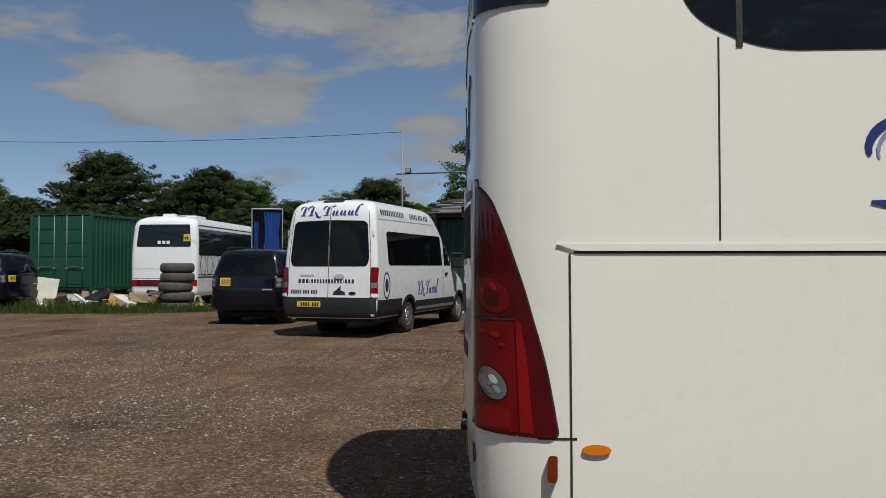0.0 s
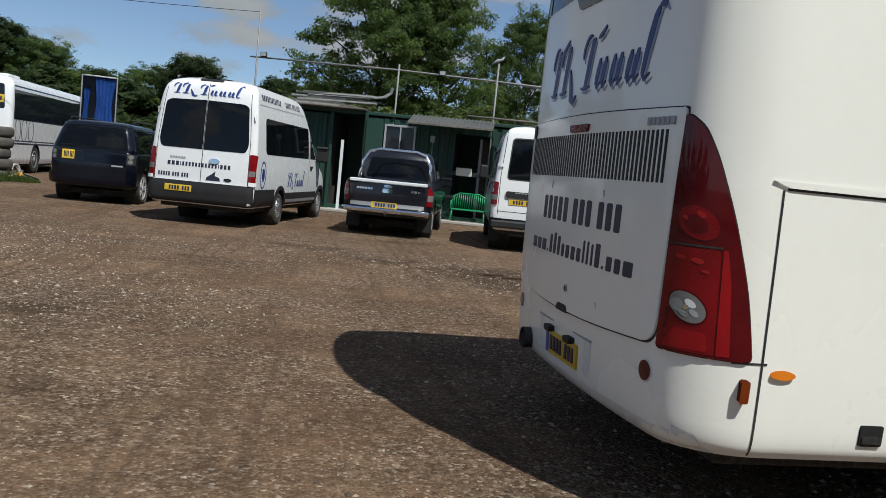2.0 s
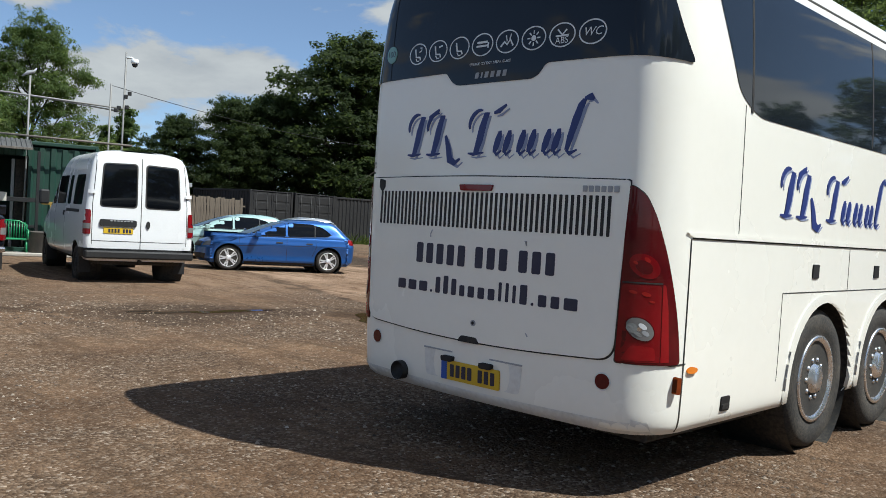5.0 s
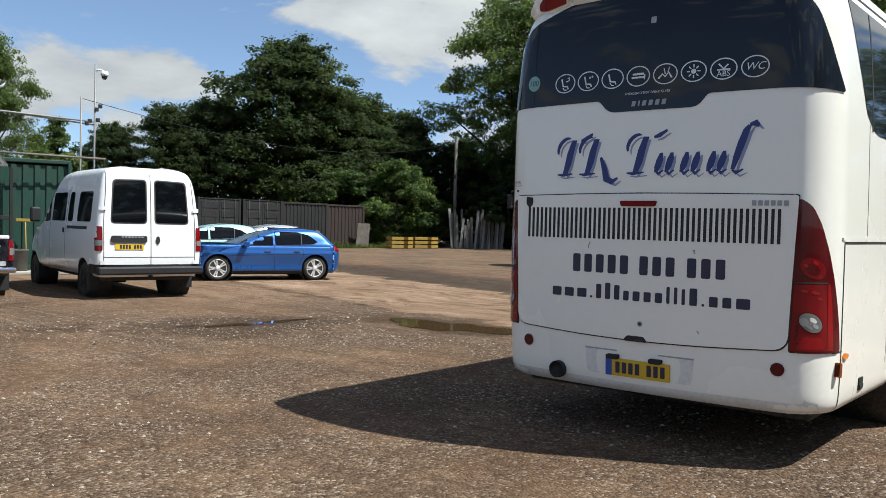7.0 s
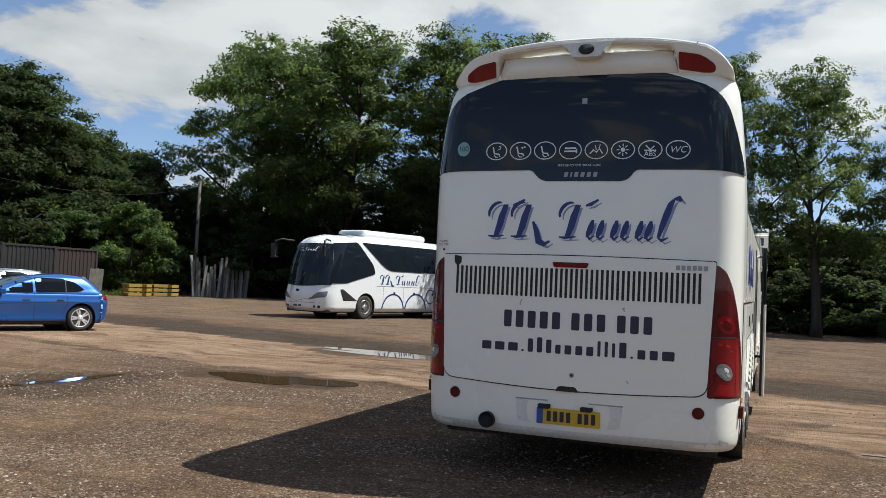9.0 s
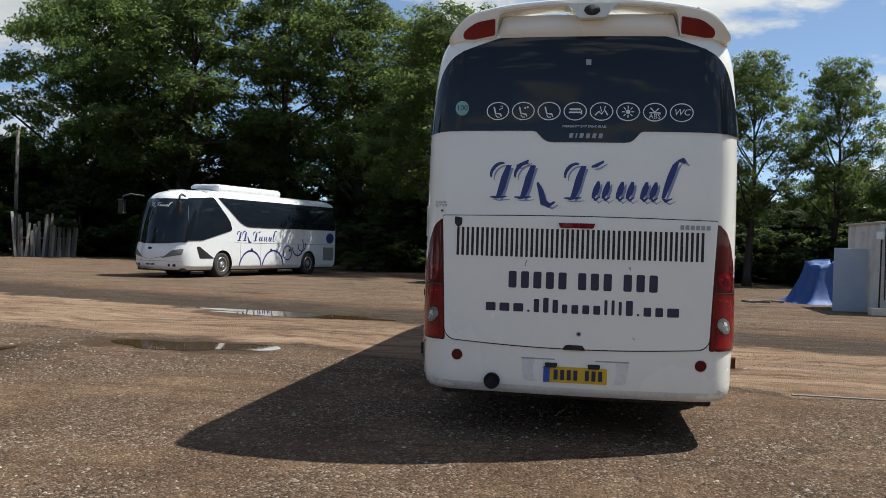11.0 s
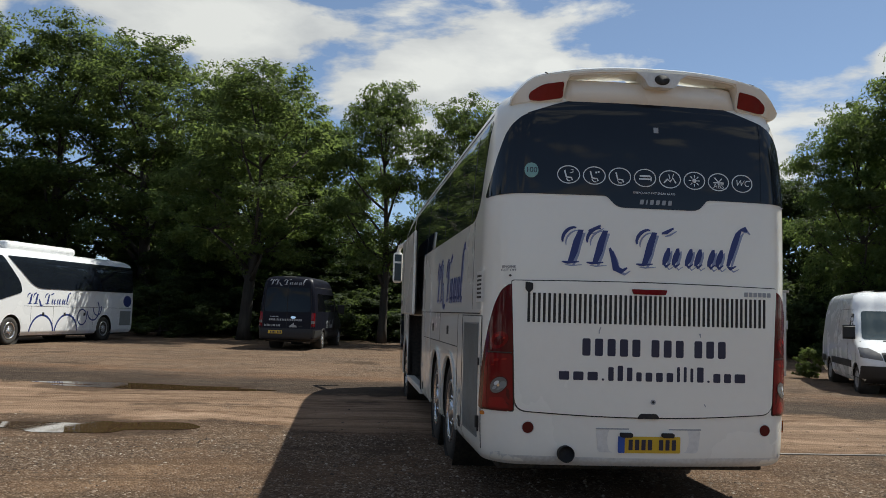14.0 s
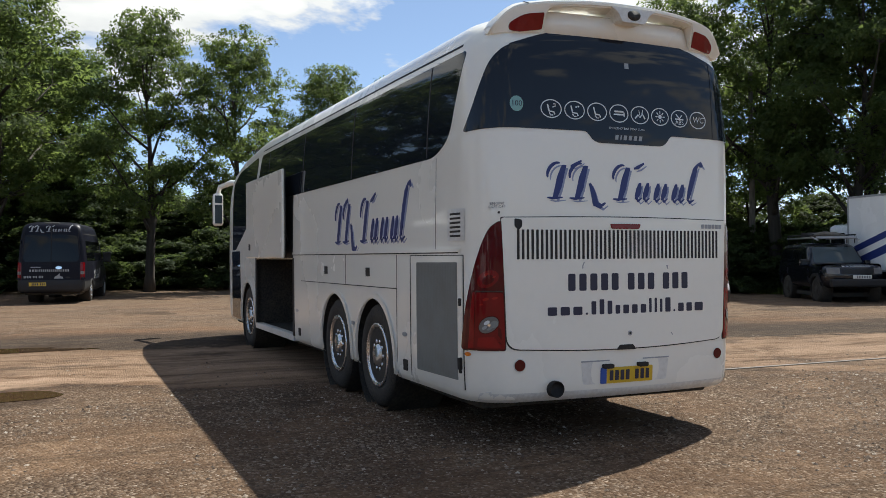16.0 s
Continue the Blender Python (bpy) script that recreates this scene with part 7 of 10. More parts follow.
def delivery_van(m):
    """White delivery van, seen from its front."""
    root = thing("delivery_van", m, "white high-roofed delivery van with black grille and bumper", "van", "vehicles parked round the yard")
    rows = [(0.28, 0.08, 5.72, 0.92, 0.10, 0.10, 0.02), (0.40, 0.02, 5.86, 0.98, 0.12, 0.12, 0.02), (0.75, 0.0, 5.90, 1.0, 0.10, 0.12, 0.02), (0.98, 0.02, 5.80, 1.0, 0.10, 0.12, 0.02), (1.15, 0.03, 5.55, 1.0, 0.10, 0.12, 0.02),
            (1.32, 0.04, 5.15, 0.99, 0.10, 0.12, 0.02), (1.42, 0.05, 4.98, 0.98, 0.10, 0.12, 0.02), (1.9, 0.08, 4.55, 0.93, 0.10, 0.13, 0.02), (2.1, 0.10, 4.36, 0.90, 0.10, 0.14, 0.02),
            (2.4, 0.14, 4.15, 0.84, 0.12, 0.16, 0.02), (2.58, 0.20, 3.9, 0.74, 0.16, 0.2, 0.02), (2.66, 0.4, 3.5, 0.52, 0.2, 0.2, 0.02), (2.69, 0.7, 3.0, 0.26, 0.1, 0.1, 0.02)]
    levels = [0.28, 0.34, 0.40] + [0.40 + 0.055 * i for i in range(1, 12)] + [1.06, 1.12, 1.18, 1.25, 1.32, 1.37, 1.42, 1.52, 1.62, 1.72, 1.82, 1.92, 2.02, 2.12, 2.22, 2.32, 2.42, 2.5, 2.55, 2.6, 2.63, 2.66, 2.675, 2.69]
    xs = [0.40 + 0.06 * i for i in range(52)]
    body = Body([ring_points(z, xr, xf, w, (ra, rc), (0.42, 0.40), bu, 0.14, xs, n_mid=22) for z, xr, xf, w, ra, rc, bu in smooth_rows(rows, levels)])
    axles, R = (1.25, 4.92), 0.345
    for x in axles:
        body.arch(x, R, 0.42)
    body.done("body", VAN_WHITE, root)
    box("chassis", 0.3, -0.8, 0.22, 5.4, 0.8, 0.36, UNDER, root, bev=0.02)
    for s, sd in ((1, "L"), (-1, "R")):
        for x in axles:
            wheel_well(root, x, s * 0.98, 0.42, R, s, 0.4)
            wheel("wheel", root, x, s * 0.87, R, 0.21, s, STEEL)
        lay("cab_window", rpoly([(3.98, 1.38), (4.50, 1.38), (4.06, 2.02), (3.98, 2.04)], 0.06), sd, body, CAR_GLASS, root, off=0.005, step=0.15)
        lay("side_strip", rect(1.75, 0.62, 4.40, 0.80, 0.02), sd, body, BLACK_PLASTIC, root, off=0.02, rim=0.015, step=0.3)
        lay("side_strip", rect(0.1, 0.62, 0.80, 0.80, 0.02), sd, body, BLACK_PLASTIC, root, off=0.02, rim=0.015, step=0.3)
        lay("door_seam", [stroke([(3.92, 0.45), (3.92, 2.15)], 0.011), stroke([(2.5, 0.45), (2.5, 2.15), (3.9, 2.15)], 0.011), stroke([(4.9, 0.8), (4.9, 1.3), (4.45, 2.1)], 0.011)], sd, body, SEAM, root, off=0.003, rim=0.0, step=0.2)
        lay("panel_press", rpoly([(0.5, 1.30), (2.3, 1.30), (2.3, 2.05), (0.55, 2.05)], 0.06), sd, body, VAN_WHITE, root, off=-0.012 + 0.02, rim=0.01, step=0.2)
        lay("headlamp", rpoly([(s * 0.58, 0.86), (s * 0.98, 0.92), (s * 0.98, 1.16), (s * 0.80, 1.14), (s * 0.62, 1.02)], 0.03), "F", body, CLEAR, root, "clear headlamp", off=0.012, rim=0.01, step=0.06)
        bm = bmesh.new()
        add_box(bm, 4.55, s * 1.00, 1.40, 4.67, s * 1.17, 1.68, 0.04)
        part("mirror", bm, BLACK_PLASTIC, root, "black door mirror")
    lay("windscreen", rpoly([(-0.84, 1.36), (0.84, 1.36), (0.74, 2.10), (-0.74, 2.10)], 0.07), "F", body, GLASS_CLEAR, root, "windscreen reflecting the sky", off=0.006, step=0.1)
    lay("grille", rpoly([(-0.56, 0.83), (0.56, 0.83), (0.60, 1.05), (-0.60, 1.05)], 0.03), "F", body, BLACK_PLASTIC, root, "black slatted grille", off=0.014, rim=0.01, step=0.08)
    for z in (0.87, 0.93, 0.99):
        lay("grille_slat", rect(-0.55, z, 0.55, z + 0.02), "F", body, SEAM, root, off=0.022, rim=0.005, step=0.1)
    lay("badge", oval(0, 0.94, 0.085, 0.085, 24), "F", body, CHROME, root, "round chrome badge", off=0.03, rim=0.01, step=0)
    lay("bumper", rpoly([(-0.98, 0.30), (0.98, 0.30), (0.98, 0.72), (-0.98, 0.72)], 0.04), "F", body, BLACK_PLASTIC, root, "black front bumper", off=0.02, rim=0.015, step=0.08)
    plate(root, "F", 0, 0.56, body, white=True, band=False)
    lay("bonnet_vent", [stroke([(-0.45, 1.33), (-0.08, 1.345)], 0.02), stroke([(0.08, 1.345), (0.45, 1.33)], 0.02)], "F", body, SEAM, root, off=0.01, rim=0.0, step=0.05)
    lay("roof_emblem", [stroke([(0, 2.28), (0.02, 2.20)], 0.05)], "F", body, INK, root, off=0.006, rim=0.0, step=0)
    return root


delivery_van(pose(16.41, -6.71, 0, 0, 0, 159) @ Matrix.Diagonal((1, 1, 0.89, 1)))


def car(name, m, label, category, paint_mat, L, W, H, belt, low_rows, cab_rows, axles, R, side_panes, rear_pane, front_pane, rims=SILVER_RIM, style="alloy", extras=None, arch=0.05):
    """A car of a lower body and a glazed cab. Rows: z, rear, front, half width."""
    root = thing(name, m, label, category, "vehicles parked round the yard")
    def lv(rows, n):
        return [rows[0][0] + (rows[-1][0] - rows[0][0]) * i / n for i in range(n + 1)]
    xs = [axles[0] - 0.55 + 0.06 * i for i in range(int((axles[1] - axles[0] + 1.1) / 0.06))]
    lo = Body([ring_points(z, xr, xf, w, (0.28, 0.30), (0.55, 0.50), 0.05, 0.14, xs) for z, xr, xf, w in smooth_rows(low_rows, lv(low_rows, 18))])
    hi = Body([ring_points(z, xr, xf, w, (0.22, 0.22), (0.30, 0.30), 0.05, 0.10, ()) for z, xr, xf, w in smooth_rows(cab_rows, lv(cab_rows, 14))])
    for x in axles:
        lo.arch(x, R, R + arch)
    lo.done("body", paint_mat, root)
    hi.done("cab", paint_mat, root)
    box("chassis", axles[0] - 0.4, -W / 2 + 0.18, 0.16, axles[1] + 0.4, W / 2 - 0.18, 0.3, UNDER, root, bev=0.02)
    for s, sd in ((1, "L"), (-1, "R")):
        for x in axles:
            wheel_well(root, x, s * (W / 2 - 0.02), R + arch, R, s, 0.35)
            wheel("wheel", root, x, s * (W / 2 - 0.13), R, 0.20, s, rims, style)
        for pane in side_panes:
            lay("side_window", rpoly(pane, 0.05), sd, hi, CAR_GLASS, root, off=0.005, step=0.15)
        lay("mirror_foot", rect(axles[1] - 0.75, belt - 0.04, axles[1] - 0.65, belt + 0.02), sd, lo, BLACK_PLASTIC, root, off=0.02, rim=0.02, step=0)
        bm = bmesh.new()
        add_box(bm, axles[1] - 0.80, s * (W / 2 - 0.02), belt - 0.03, axles[1] - 0.66, s * (W / 2 + 0.17), belt + 0.12, 0.03)
        part("mirror", bm, paint_mat, root, "door mirror")
    lay("rear_window", rpoly(rear_pane, 0.06), "B", hi, CAR_GLASS, root, off=0.006, step=0.1)
    lay("windscreen", rpoly(front_pane, 0.06), "F", hi, GLASS_CLEAR, root, off=0.006, step=0.1)
    if extras:
        extras(root, lo, hi)
    return root


def suv_extras(root, lo, hi):
    for s in (1, -1):
        tl = lay("tail_lamp", rect(s * 0.76, 0.92, s * 0.93, 1.30, 0.02), "B", lo, BLACK_PLASTIC, root, "upright dark tail lamp with round clear lenses", off=0.012, rim=0.01, step=0.05)
        for z in (1.22, 1.10, 0.99):
            lay("lamp_lens", oval(s * 0.835, z, 0.048, 0.048, 18), "B", lo, CLEAR, tl, off=0.02, rim=0.0, step=0)
        lay("door_seam", [stroke([(2.9, 0.55), (2.9, 1.15)], 0.01), stroke([(1.7, 0.55), (1.7, 1.15)], 0.01)], "L" if s > 0 else "R", lo, SEAM, root, off=0.003, rim=0.0, step=0.2)
        tube("roof_rail", [(0.6, s * 0.70, 1.88), (0.8, s * 0.72, 1.92), (2.6, s * 0.72, 1.93), (2.9, s * 0.70, 1.88)], 0.018, BLACK_PLASTIC, root)
    lay("bumper", rect(-0.93, 0.42, 0.93, 0.66, 0.04), "B", lo, SUV_BLUE, root, off=0.05, rim=0.04, step=0.08)
    plate(root, "B", 0.52, 1.06, lo, flip=-1, w=0.28, h=0.20, band=False)
    lay("tail_seam", [stroke([(-0.70, 0.90), (0.18, 0.90), (0.22, 1.15), (0.75, 1.15)], 0.012)], "B", lo, SEAM, root, off=0.003, rim=0.0, step=0.1)
    lay("badge_bars", bars(-0.45, 0.86, 0.03, [0.24], 0.02, -1, r=0.003), "B", lo, DECAL_SILVER, root, off=0.006, rim=0.0, step=0)


suv = car("suv", pose(-6.1, 21.2, 0, 0, 0, 85), "dark midnight-blue boxy four-wheel-drive car with yellow plate", "car", SUV_BLUE, 4.85, 1.94, 1.89, 1.2,
    [(0.36, 0.06, 4.72, 0.86), (0.46, 0.0, 4.82, 0.95), (0.85, 0.0, 4.85, 0.965), (1.05, 0.02, 4.78, 0.96), (1.17, 0.03, 4.60, 0.94), (1.22, 0.06, 4.35, 0.90)],
    [(1.18, 0.04, 3.62, 0.93), (1.4, 0.10, 3.35, 0.88), (1.68, 0.20, 3.0, 0.80), (1.80, 0.28, 2.80, 0.75), (1.86, 0.45, 2.55, 0.62), (1.885, 0.8, 2.2, 0.35)],
    (0.98, 3.86), 0.38, [[(0.55, 1.24), (1.62, 1.24), (1.62, 1.72), (0.66, 1.72)], [(1.70, 1.24), (2.5, 1.24), (2.45, 1.72), (1.70, 1.72)], [(2.58, 1.24), (3.3, 1.24), (2.85, 1.68), (2.53, 1.70)]],
    [(-0.78, 1.22), (0.78, 1.22), (0.66, 1.74), (-0.66, 1.74)], [(-0.78, 1.25), (0.78, 1.25), (0.64, 1.72), (-0.64, 1.72)], extras=suv_extras)


tagged(copy_thing(suv, pose(-15.2, 27.3, 0, 0, 0, 172)), "dark four-wheel-drive car beside a rubble heap", "car")


def hatch_extras(lamp_z=0.86):
    def add(root, lo, hi):
        for s, sd in ((1, "L"), (-1, "R")):
            lay("headlamp", rpoly([(s * 0.48, 0.62), (s * 0.84, 0.66), (s * 0.84, 0.78), (s * 0.50, 0.74)], 0.03), "F", lo, CLEAR, root, "clear headlamp", off=0.01, rim=0.008, step=0.05)
            lay("tail_lamp", rpoly([(s * 0.52, 0.80), (s * 0.84, 0.80), (s * 0.84, 0.95), (s * 0.55, 0.93)], 0.03), "B", lo, RED, root, "red tail lamp", off=0.01, rim=0.008, step=0.05)
            lay("tail_lamp_side", rpoly([(0.04, 0.82), (0.30, 0.86), (0.28, 0.94), (0.06, 0.95)], 0.02), sd, lo, RED, root, off=0.008, rim=0.006, step=0.04)
            lay("door_seam", [stroke([(1.30, 0.42), (1.18, 0.70), (1.20, 0.92)], 0.008), stroke([(1.99, 0.30), (1.99, 0.93)], 0.008), stroke([(3.28, 0.34), (3.26, 0.9)], 0.009)], sd, lo, SEAM, root, off=0.003, rim=0.0, step=0.15)
            # the flank's crease: its shade drawn as a dark line
            lay("crease", stroke([(0.35, 0.74), (2.0, 0.715), (3.3, 0.67)], 0.012), sd, lo, SEAM, root, off=0.001, rim=0.0, step=0.2)
            lay("sill", stroke([(1.25, 0.235), (3.1, 0.235)], 0.05), sd, lo, BLACK_PLASTIC, root, off=0.008, rim=0.006, step=0.2)
            for x in (1.28, 2.10):
                lay("door_handle", rect(x, 0.775, x + 0.18, 0.805, 0.012), sd, lo, BLACK_PLASTIC, root, off=0.02, rim=0.015, step=0)
            lay("window_trim", stroke([(0.72, 1.075), (0.90, 0.985), (2.0, 0.945), (3.03, 0.945)], 0.012), sd, hi, BLACK_PLASTIC, root, off=0.006, rim=0.0, step=0.1)
            lay("pane_joint", stroke([(1.22, 0.985), (1.20, 1.30)], 0.02), sd, hi, BLACK_PLASTIC, root, off=0.0065, rim=0.0, step=0.1)
        lay("roof_lip", rpoly([(-0.50, 1.335), (0.50, 1.335), (0.46, 1.375), (-0.46, 1.375)], 0.01), "B", hi, BLACK_PLASTIC, root, "dark lip over the hatch window", off=0.03, rim=0.03, step=0.05)
        lay("lower_grille", rpoly([(-0.55, 0.28), (0.55, 0.28), (0.62, 0.42), (-0.62, 0.42)], 0.04), "F", lo, BLACK_PLASTIC, root, off=0.006, rim=0.004, step=0.08)
        lay("grille", [rpoly([(s * 0.05, 0.60), (s * 0.34, 0.60), (s * 0.36, 0.72), (s * 0.05, 0.73)], 0.03) for s in (1, -1)], "F", lo, BLACK_PLASTIC, root, off=0.01, rim=0.006, step=0.05)
        plate(root, "B", 0, 0.66, lo, flip=-1, band=False)
    return add


def hatch(m, label, mat):
    return car("hatchback", m, label, "car", mat, 4.32, 1.77, 1.44, 0.95,
               [(0.20, 0.14, 4.18, 0.79), (0.28, 0.05, 4.28, 0.872), (0.42, 0.01, 4.31, 0.860), (0.60, 0.0, 4.31, 0.880), (0.75, 0.01, 4.20, 0.898), (0.79, 0.02, 4.12, 0.874), (0.86, 0.04, 3.96, 0.862), (0.93, 0.07, 3.55, 0.84), (0.985, 0.14, 3.05, 0.79)],
               [(0.92, 0.12, 3.25, 0.84), (1.08, 0.26, 2.92, 0.78), (1.25, 0.42, 2.50, 0.70), (1.36, 0.58, 2.10, 0.62), (1.42, 0.85, 1.75, 0.48), (1.44, 1.05, 1.5, 0.28)],
               (0.83, 3.52), 0.335, [[(0.74, 1.06), (0.90, 1.00), (1.96, 0.965), (1.96, 1.335), (1.30, 1.325), (0.98, 1.245)], [(2.02, 0.96), (3.02, 0.96), (2.44, 1.255), (2.02, 1.335)]],
               [(-0.62, 1.0), (0.62, 1.0), (0.52, 1.30), (-0.52, 1.30)], [(-0.66, 0.99), (0.66, 0.99), (0.54, 1.33), (-0.54, 1.33)], extras=hatch_extras())


hatch(pose(10.75, 20.1, 0, 0, 0, 157.5) @ Matrix.Diagonal((0.96, 0.96, 0.96, 1)), "bright metallic blue hatchback with alloy wheels", CAR_BLUE)
hatch(pose(11.9, 24.6, 0, 0, 0, 158), "pale mint-green hatchback parked behind a blue one", CAR_MINT)
hatch(pose(15.9, 27.2, 0, 0, 0, 160), "silver hatchback parked in the row of cars", CAR_SILVER)
hatch(pose(11.4, 30.4, 0, 0, 0, 165), "dark hatchback at the back of the row of cars", PICKUP_BLACK)


def offroad_extras(root, lo, hi):
    for s, sd in ((1, "L"), (-1, "R")):
        lay("headlamp", rect(s * 0.52, 0.90, s * 0.84, 1.08, 0.03), "F", lo, CLEAR, root, "clear square headlamp", off=0.012, rim=0.01, step=0.05)
        lay("arch_trim", stroke([(3.55 + 0.47 * math.cos(a), 0.40 + 0.47 * math.sin(a)) for a in (math.pi * i / 16 for i in range(17))], 0.09), sd, lo, BLACK_PLASTIC, root, off=0.03, rim=0.03, step=0)
        tube("rack_side", [(0.4, s * 0.68, 2.06), (2.7, s * 0.68, 2.06), (3.05, s * 0.66, 1.98)], 0.03, GALV, root)
        tube("rack_side", [(0.4, s * 0.68, 2.16), (2.75, s * 0.68, 2.16)], 0.022, BLACK_PLASTIC, root)
        for x in (0.5, 1.3, 2.1, 2.7):
            tube("rack_leg", [(x, s * 0.68, 1.88), (x, s * 0.68, 2.16)], 0.014, BLACK_PLASTIC, root)
    for x in (0.4, 0.85, 1.3, 1.75, 2.2, 2.65):
        tube("rack_bar", [(x, -0.68, 2.06), (x, 0.68, 2.06)], 0.014, BLACK_PLASTIC, root)
    box("light_bar", 2.85, -0.66, 2.02, 2.95, 0.66, 2.10, GALV, root, "grey bar across the roof rack", bev=0.02)
    bm = bmesh.new()
    add_box(bm, 1.0, -0.45, 2.07, 1.9, 0.5, 2.26, 0.05)
    part("rack_load", bm, BLACK_PLASTIC, root, "dark load on the roof rack")
    bm = bmesh.new()
    add_tube(bm, [(1.95, -0.5, 2.15), (2.2, -0.1, 2.2), (2.3, 0.3, 2.16), (2.3, 0.55, 2.12)], [0.05, 0.09, 0.08, 0.04], 8)
    part("bed_roll", bm, OLD_WOOD, root, "pale rolled bundle on the rack", smooth=True)
    tube("spade", [(0.6, 0.3, 2.14), (2.5, 0.32, 2.18)], 0.018, OLD_WOOD, root)
    lay("grille", rect(-0.48, 0.90, 0.48, 1.06, 0.02), "F", lo, BLACK_PLASTIC, root, off=0.012, rim=0.008, step=0.08)
    bm = bmesh.new()
    add_box(bm, 4.55, -0.92, 0.50, 4.78, 0.92, 0.74, 0.05)
    part("bumper", bm, BLACK_PLASTIC, root, "black winch bumper")
    bm = bmesh.new()
    add_box(bm, 4.775, -0.28, 0.76, 4.79, 0.28, 0.87, 0.004)
    pl = part("number_plate", bm, PLATE_W, root, "white plate with plain bars")
    for i in range(6):
        box("plate_bar", 4.79, 0.20 - 0.075 * i, 0.78, 4.794, 0.235 - 0.075 * i, 0.85, INK, pl, bev=0)
    lay("bonnet_bars", bars(0.45, 1.115, 0.035, [0.06] * 9, 0.04, -1, r=0.003), "F", lo, DECAL_SILVER, root, off=0.006, rim=0.0, step=0)


car("offroader", pose(17.75, -15.0, 0, 0, 0, 155), "black off-road car with a loaded roof rack under trees", "car", PICKUP_BLACK, 4.6, 1.89, 1.9, 1.2,
    [(0.45, 0.08, 4.45, 0.84), (0.55, 0.02, 4.55, 0.92), (0.85, 0.0, 4.58, 0.945), (1.08, 0.02, 4.52, 0.935), (1.17, 0.03, 4.30, 0.91), (1.21, 0.06, 4.0, 0.86)],
    [(1.18, 0.04, 3.20, 0.92), (1.42, 0.08, 3.02, 0.87), (1.70, 0.14, 2.78, 0.80), (1.82, 0.2, 2.62, 0.74), (1.88, 0.4, 2.4, 0.6), (1.90, 0.8, 2.0, 0.35)],
    (1.0, 3.55), 0.40, [[(0.4, 1.25), (1.3, 1.25), (1.3, 1.74), (0.45, 1.74)], [(1.4, 1.25), (2.1, 1.25), (2.1, 1.72), (1.4, 1.74)], [(2.18, 1.25), (2.95, 1.25), (2.65, 1.70), (2.18, 1.72)]],
    [(-0.72, 1.25), (0.72, 1.25), (0.66, 1.72), (-0.66, 1.72)], [(-0.78, 1.24), (0.78, 1.24), (0.68, 1.74), (-0.68, 1.74)], rims=UNDER, style="steel", extras=offroad_extras, arch=0.07)


def pickup_extras(root, lo, hi):
    # load bed cover, chrome styling bar, tailgate and step bumper
    bm = bmesh.new()
    add_box(bm, 0.10, -0.80, 1.03, 1.72, 0.80, 1.09, 0.02)
    part("bed_cover", bm, BLACK_PLASTIC, root, "black load bed cover")
    box("tailgate_cap", 0.01, -0.78, 1.035, 0.12, 0.78, 1.10, DECAL_WHITE, root, "pale tailgate capping", bev=0.015)
    tube("styling_bar", [(1.15, -0.76, 1.06), (1.28, -0.72, 1.45), (1.36, -0.60, 1.66), (1.38, -0.40, 1.72), (1.38, 0.40, 1.72), (1.36, 0.60, 1.66), (1.28, 0.72, 1.45), (1.15, 0.76, 1.06)], 0.038, CHROME, root, "chrome styling bar over the load bed", 12)
    bm = bmesh.new()
    add_box(bm, -0.14, -0.88, 0.46, 0.06, 0.88, 0.56, 0.035)
    part("bumper", bm, CHROME, root, "chrome step bumper")
    tube("tow_hitch", [(0.1, 0, 0.42), (-0.16, 0, 0.42), (-0.18, 0, 0.50)], 0.03, UNDER, root)
    for s in (1, -1):
        lay("tail_lamp", rect(s * 0.79, 0.66, s * 0.895, 1.02, 0.02), "B", lo, RED, root, "red and clear tail lamp", off=0.014, rim=0.01, step=0.05)
        lay("lamp_clear", rect(s * 0.795, 0.76, s * 0.89, 0.88, 0.01), "B", lo, CLEAR, root, off=0.0165, rim=0.0, step=0.05)
        box("mud_flap", 0.62, s * 0.60, 0.12, 0.64, s * 0.88, 0.5, BLACK_PLASTIC, root, bev=0.003)
    lay("lower_trim", rect(-0.74, 0.58, 0.74, 0.655, 0.01), "B", lo, GALV, root, off=0.01, rim=0.008, step=0.1)
    lay("tail_handle", rect(-0.10, 0.86, 0.10, 0.94, 0.02), "B", lo, CHROME, root, "chrome tailgate handle", off=0.018, rim=0.012, step=0)
    lay("badge", oval(0, 0.985, 0.085, 0.034, 20), "B", lo, CHROME, root, off=0.014, rim=0.01, step=0)
    lay_each("badge_bar", bars(0.62, 0.90, 0.04, [0.035] * 6, 0.02, -1, r=0.003) + bars(-0.46, 0.90, 0.045, [0.05] * 3, 0.02, -1, r=0.003), "B", lo, CHROME, root, off=0.012)
    plate(root, "B", 0.05, 0.615, lo, flip=-1, band=False)


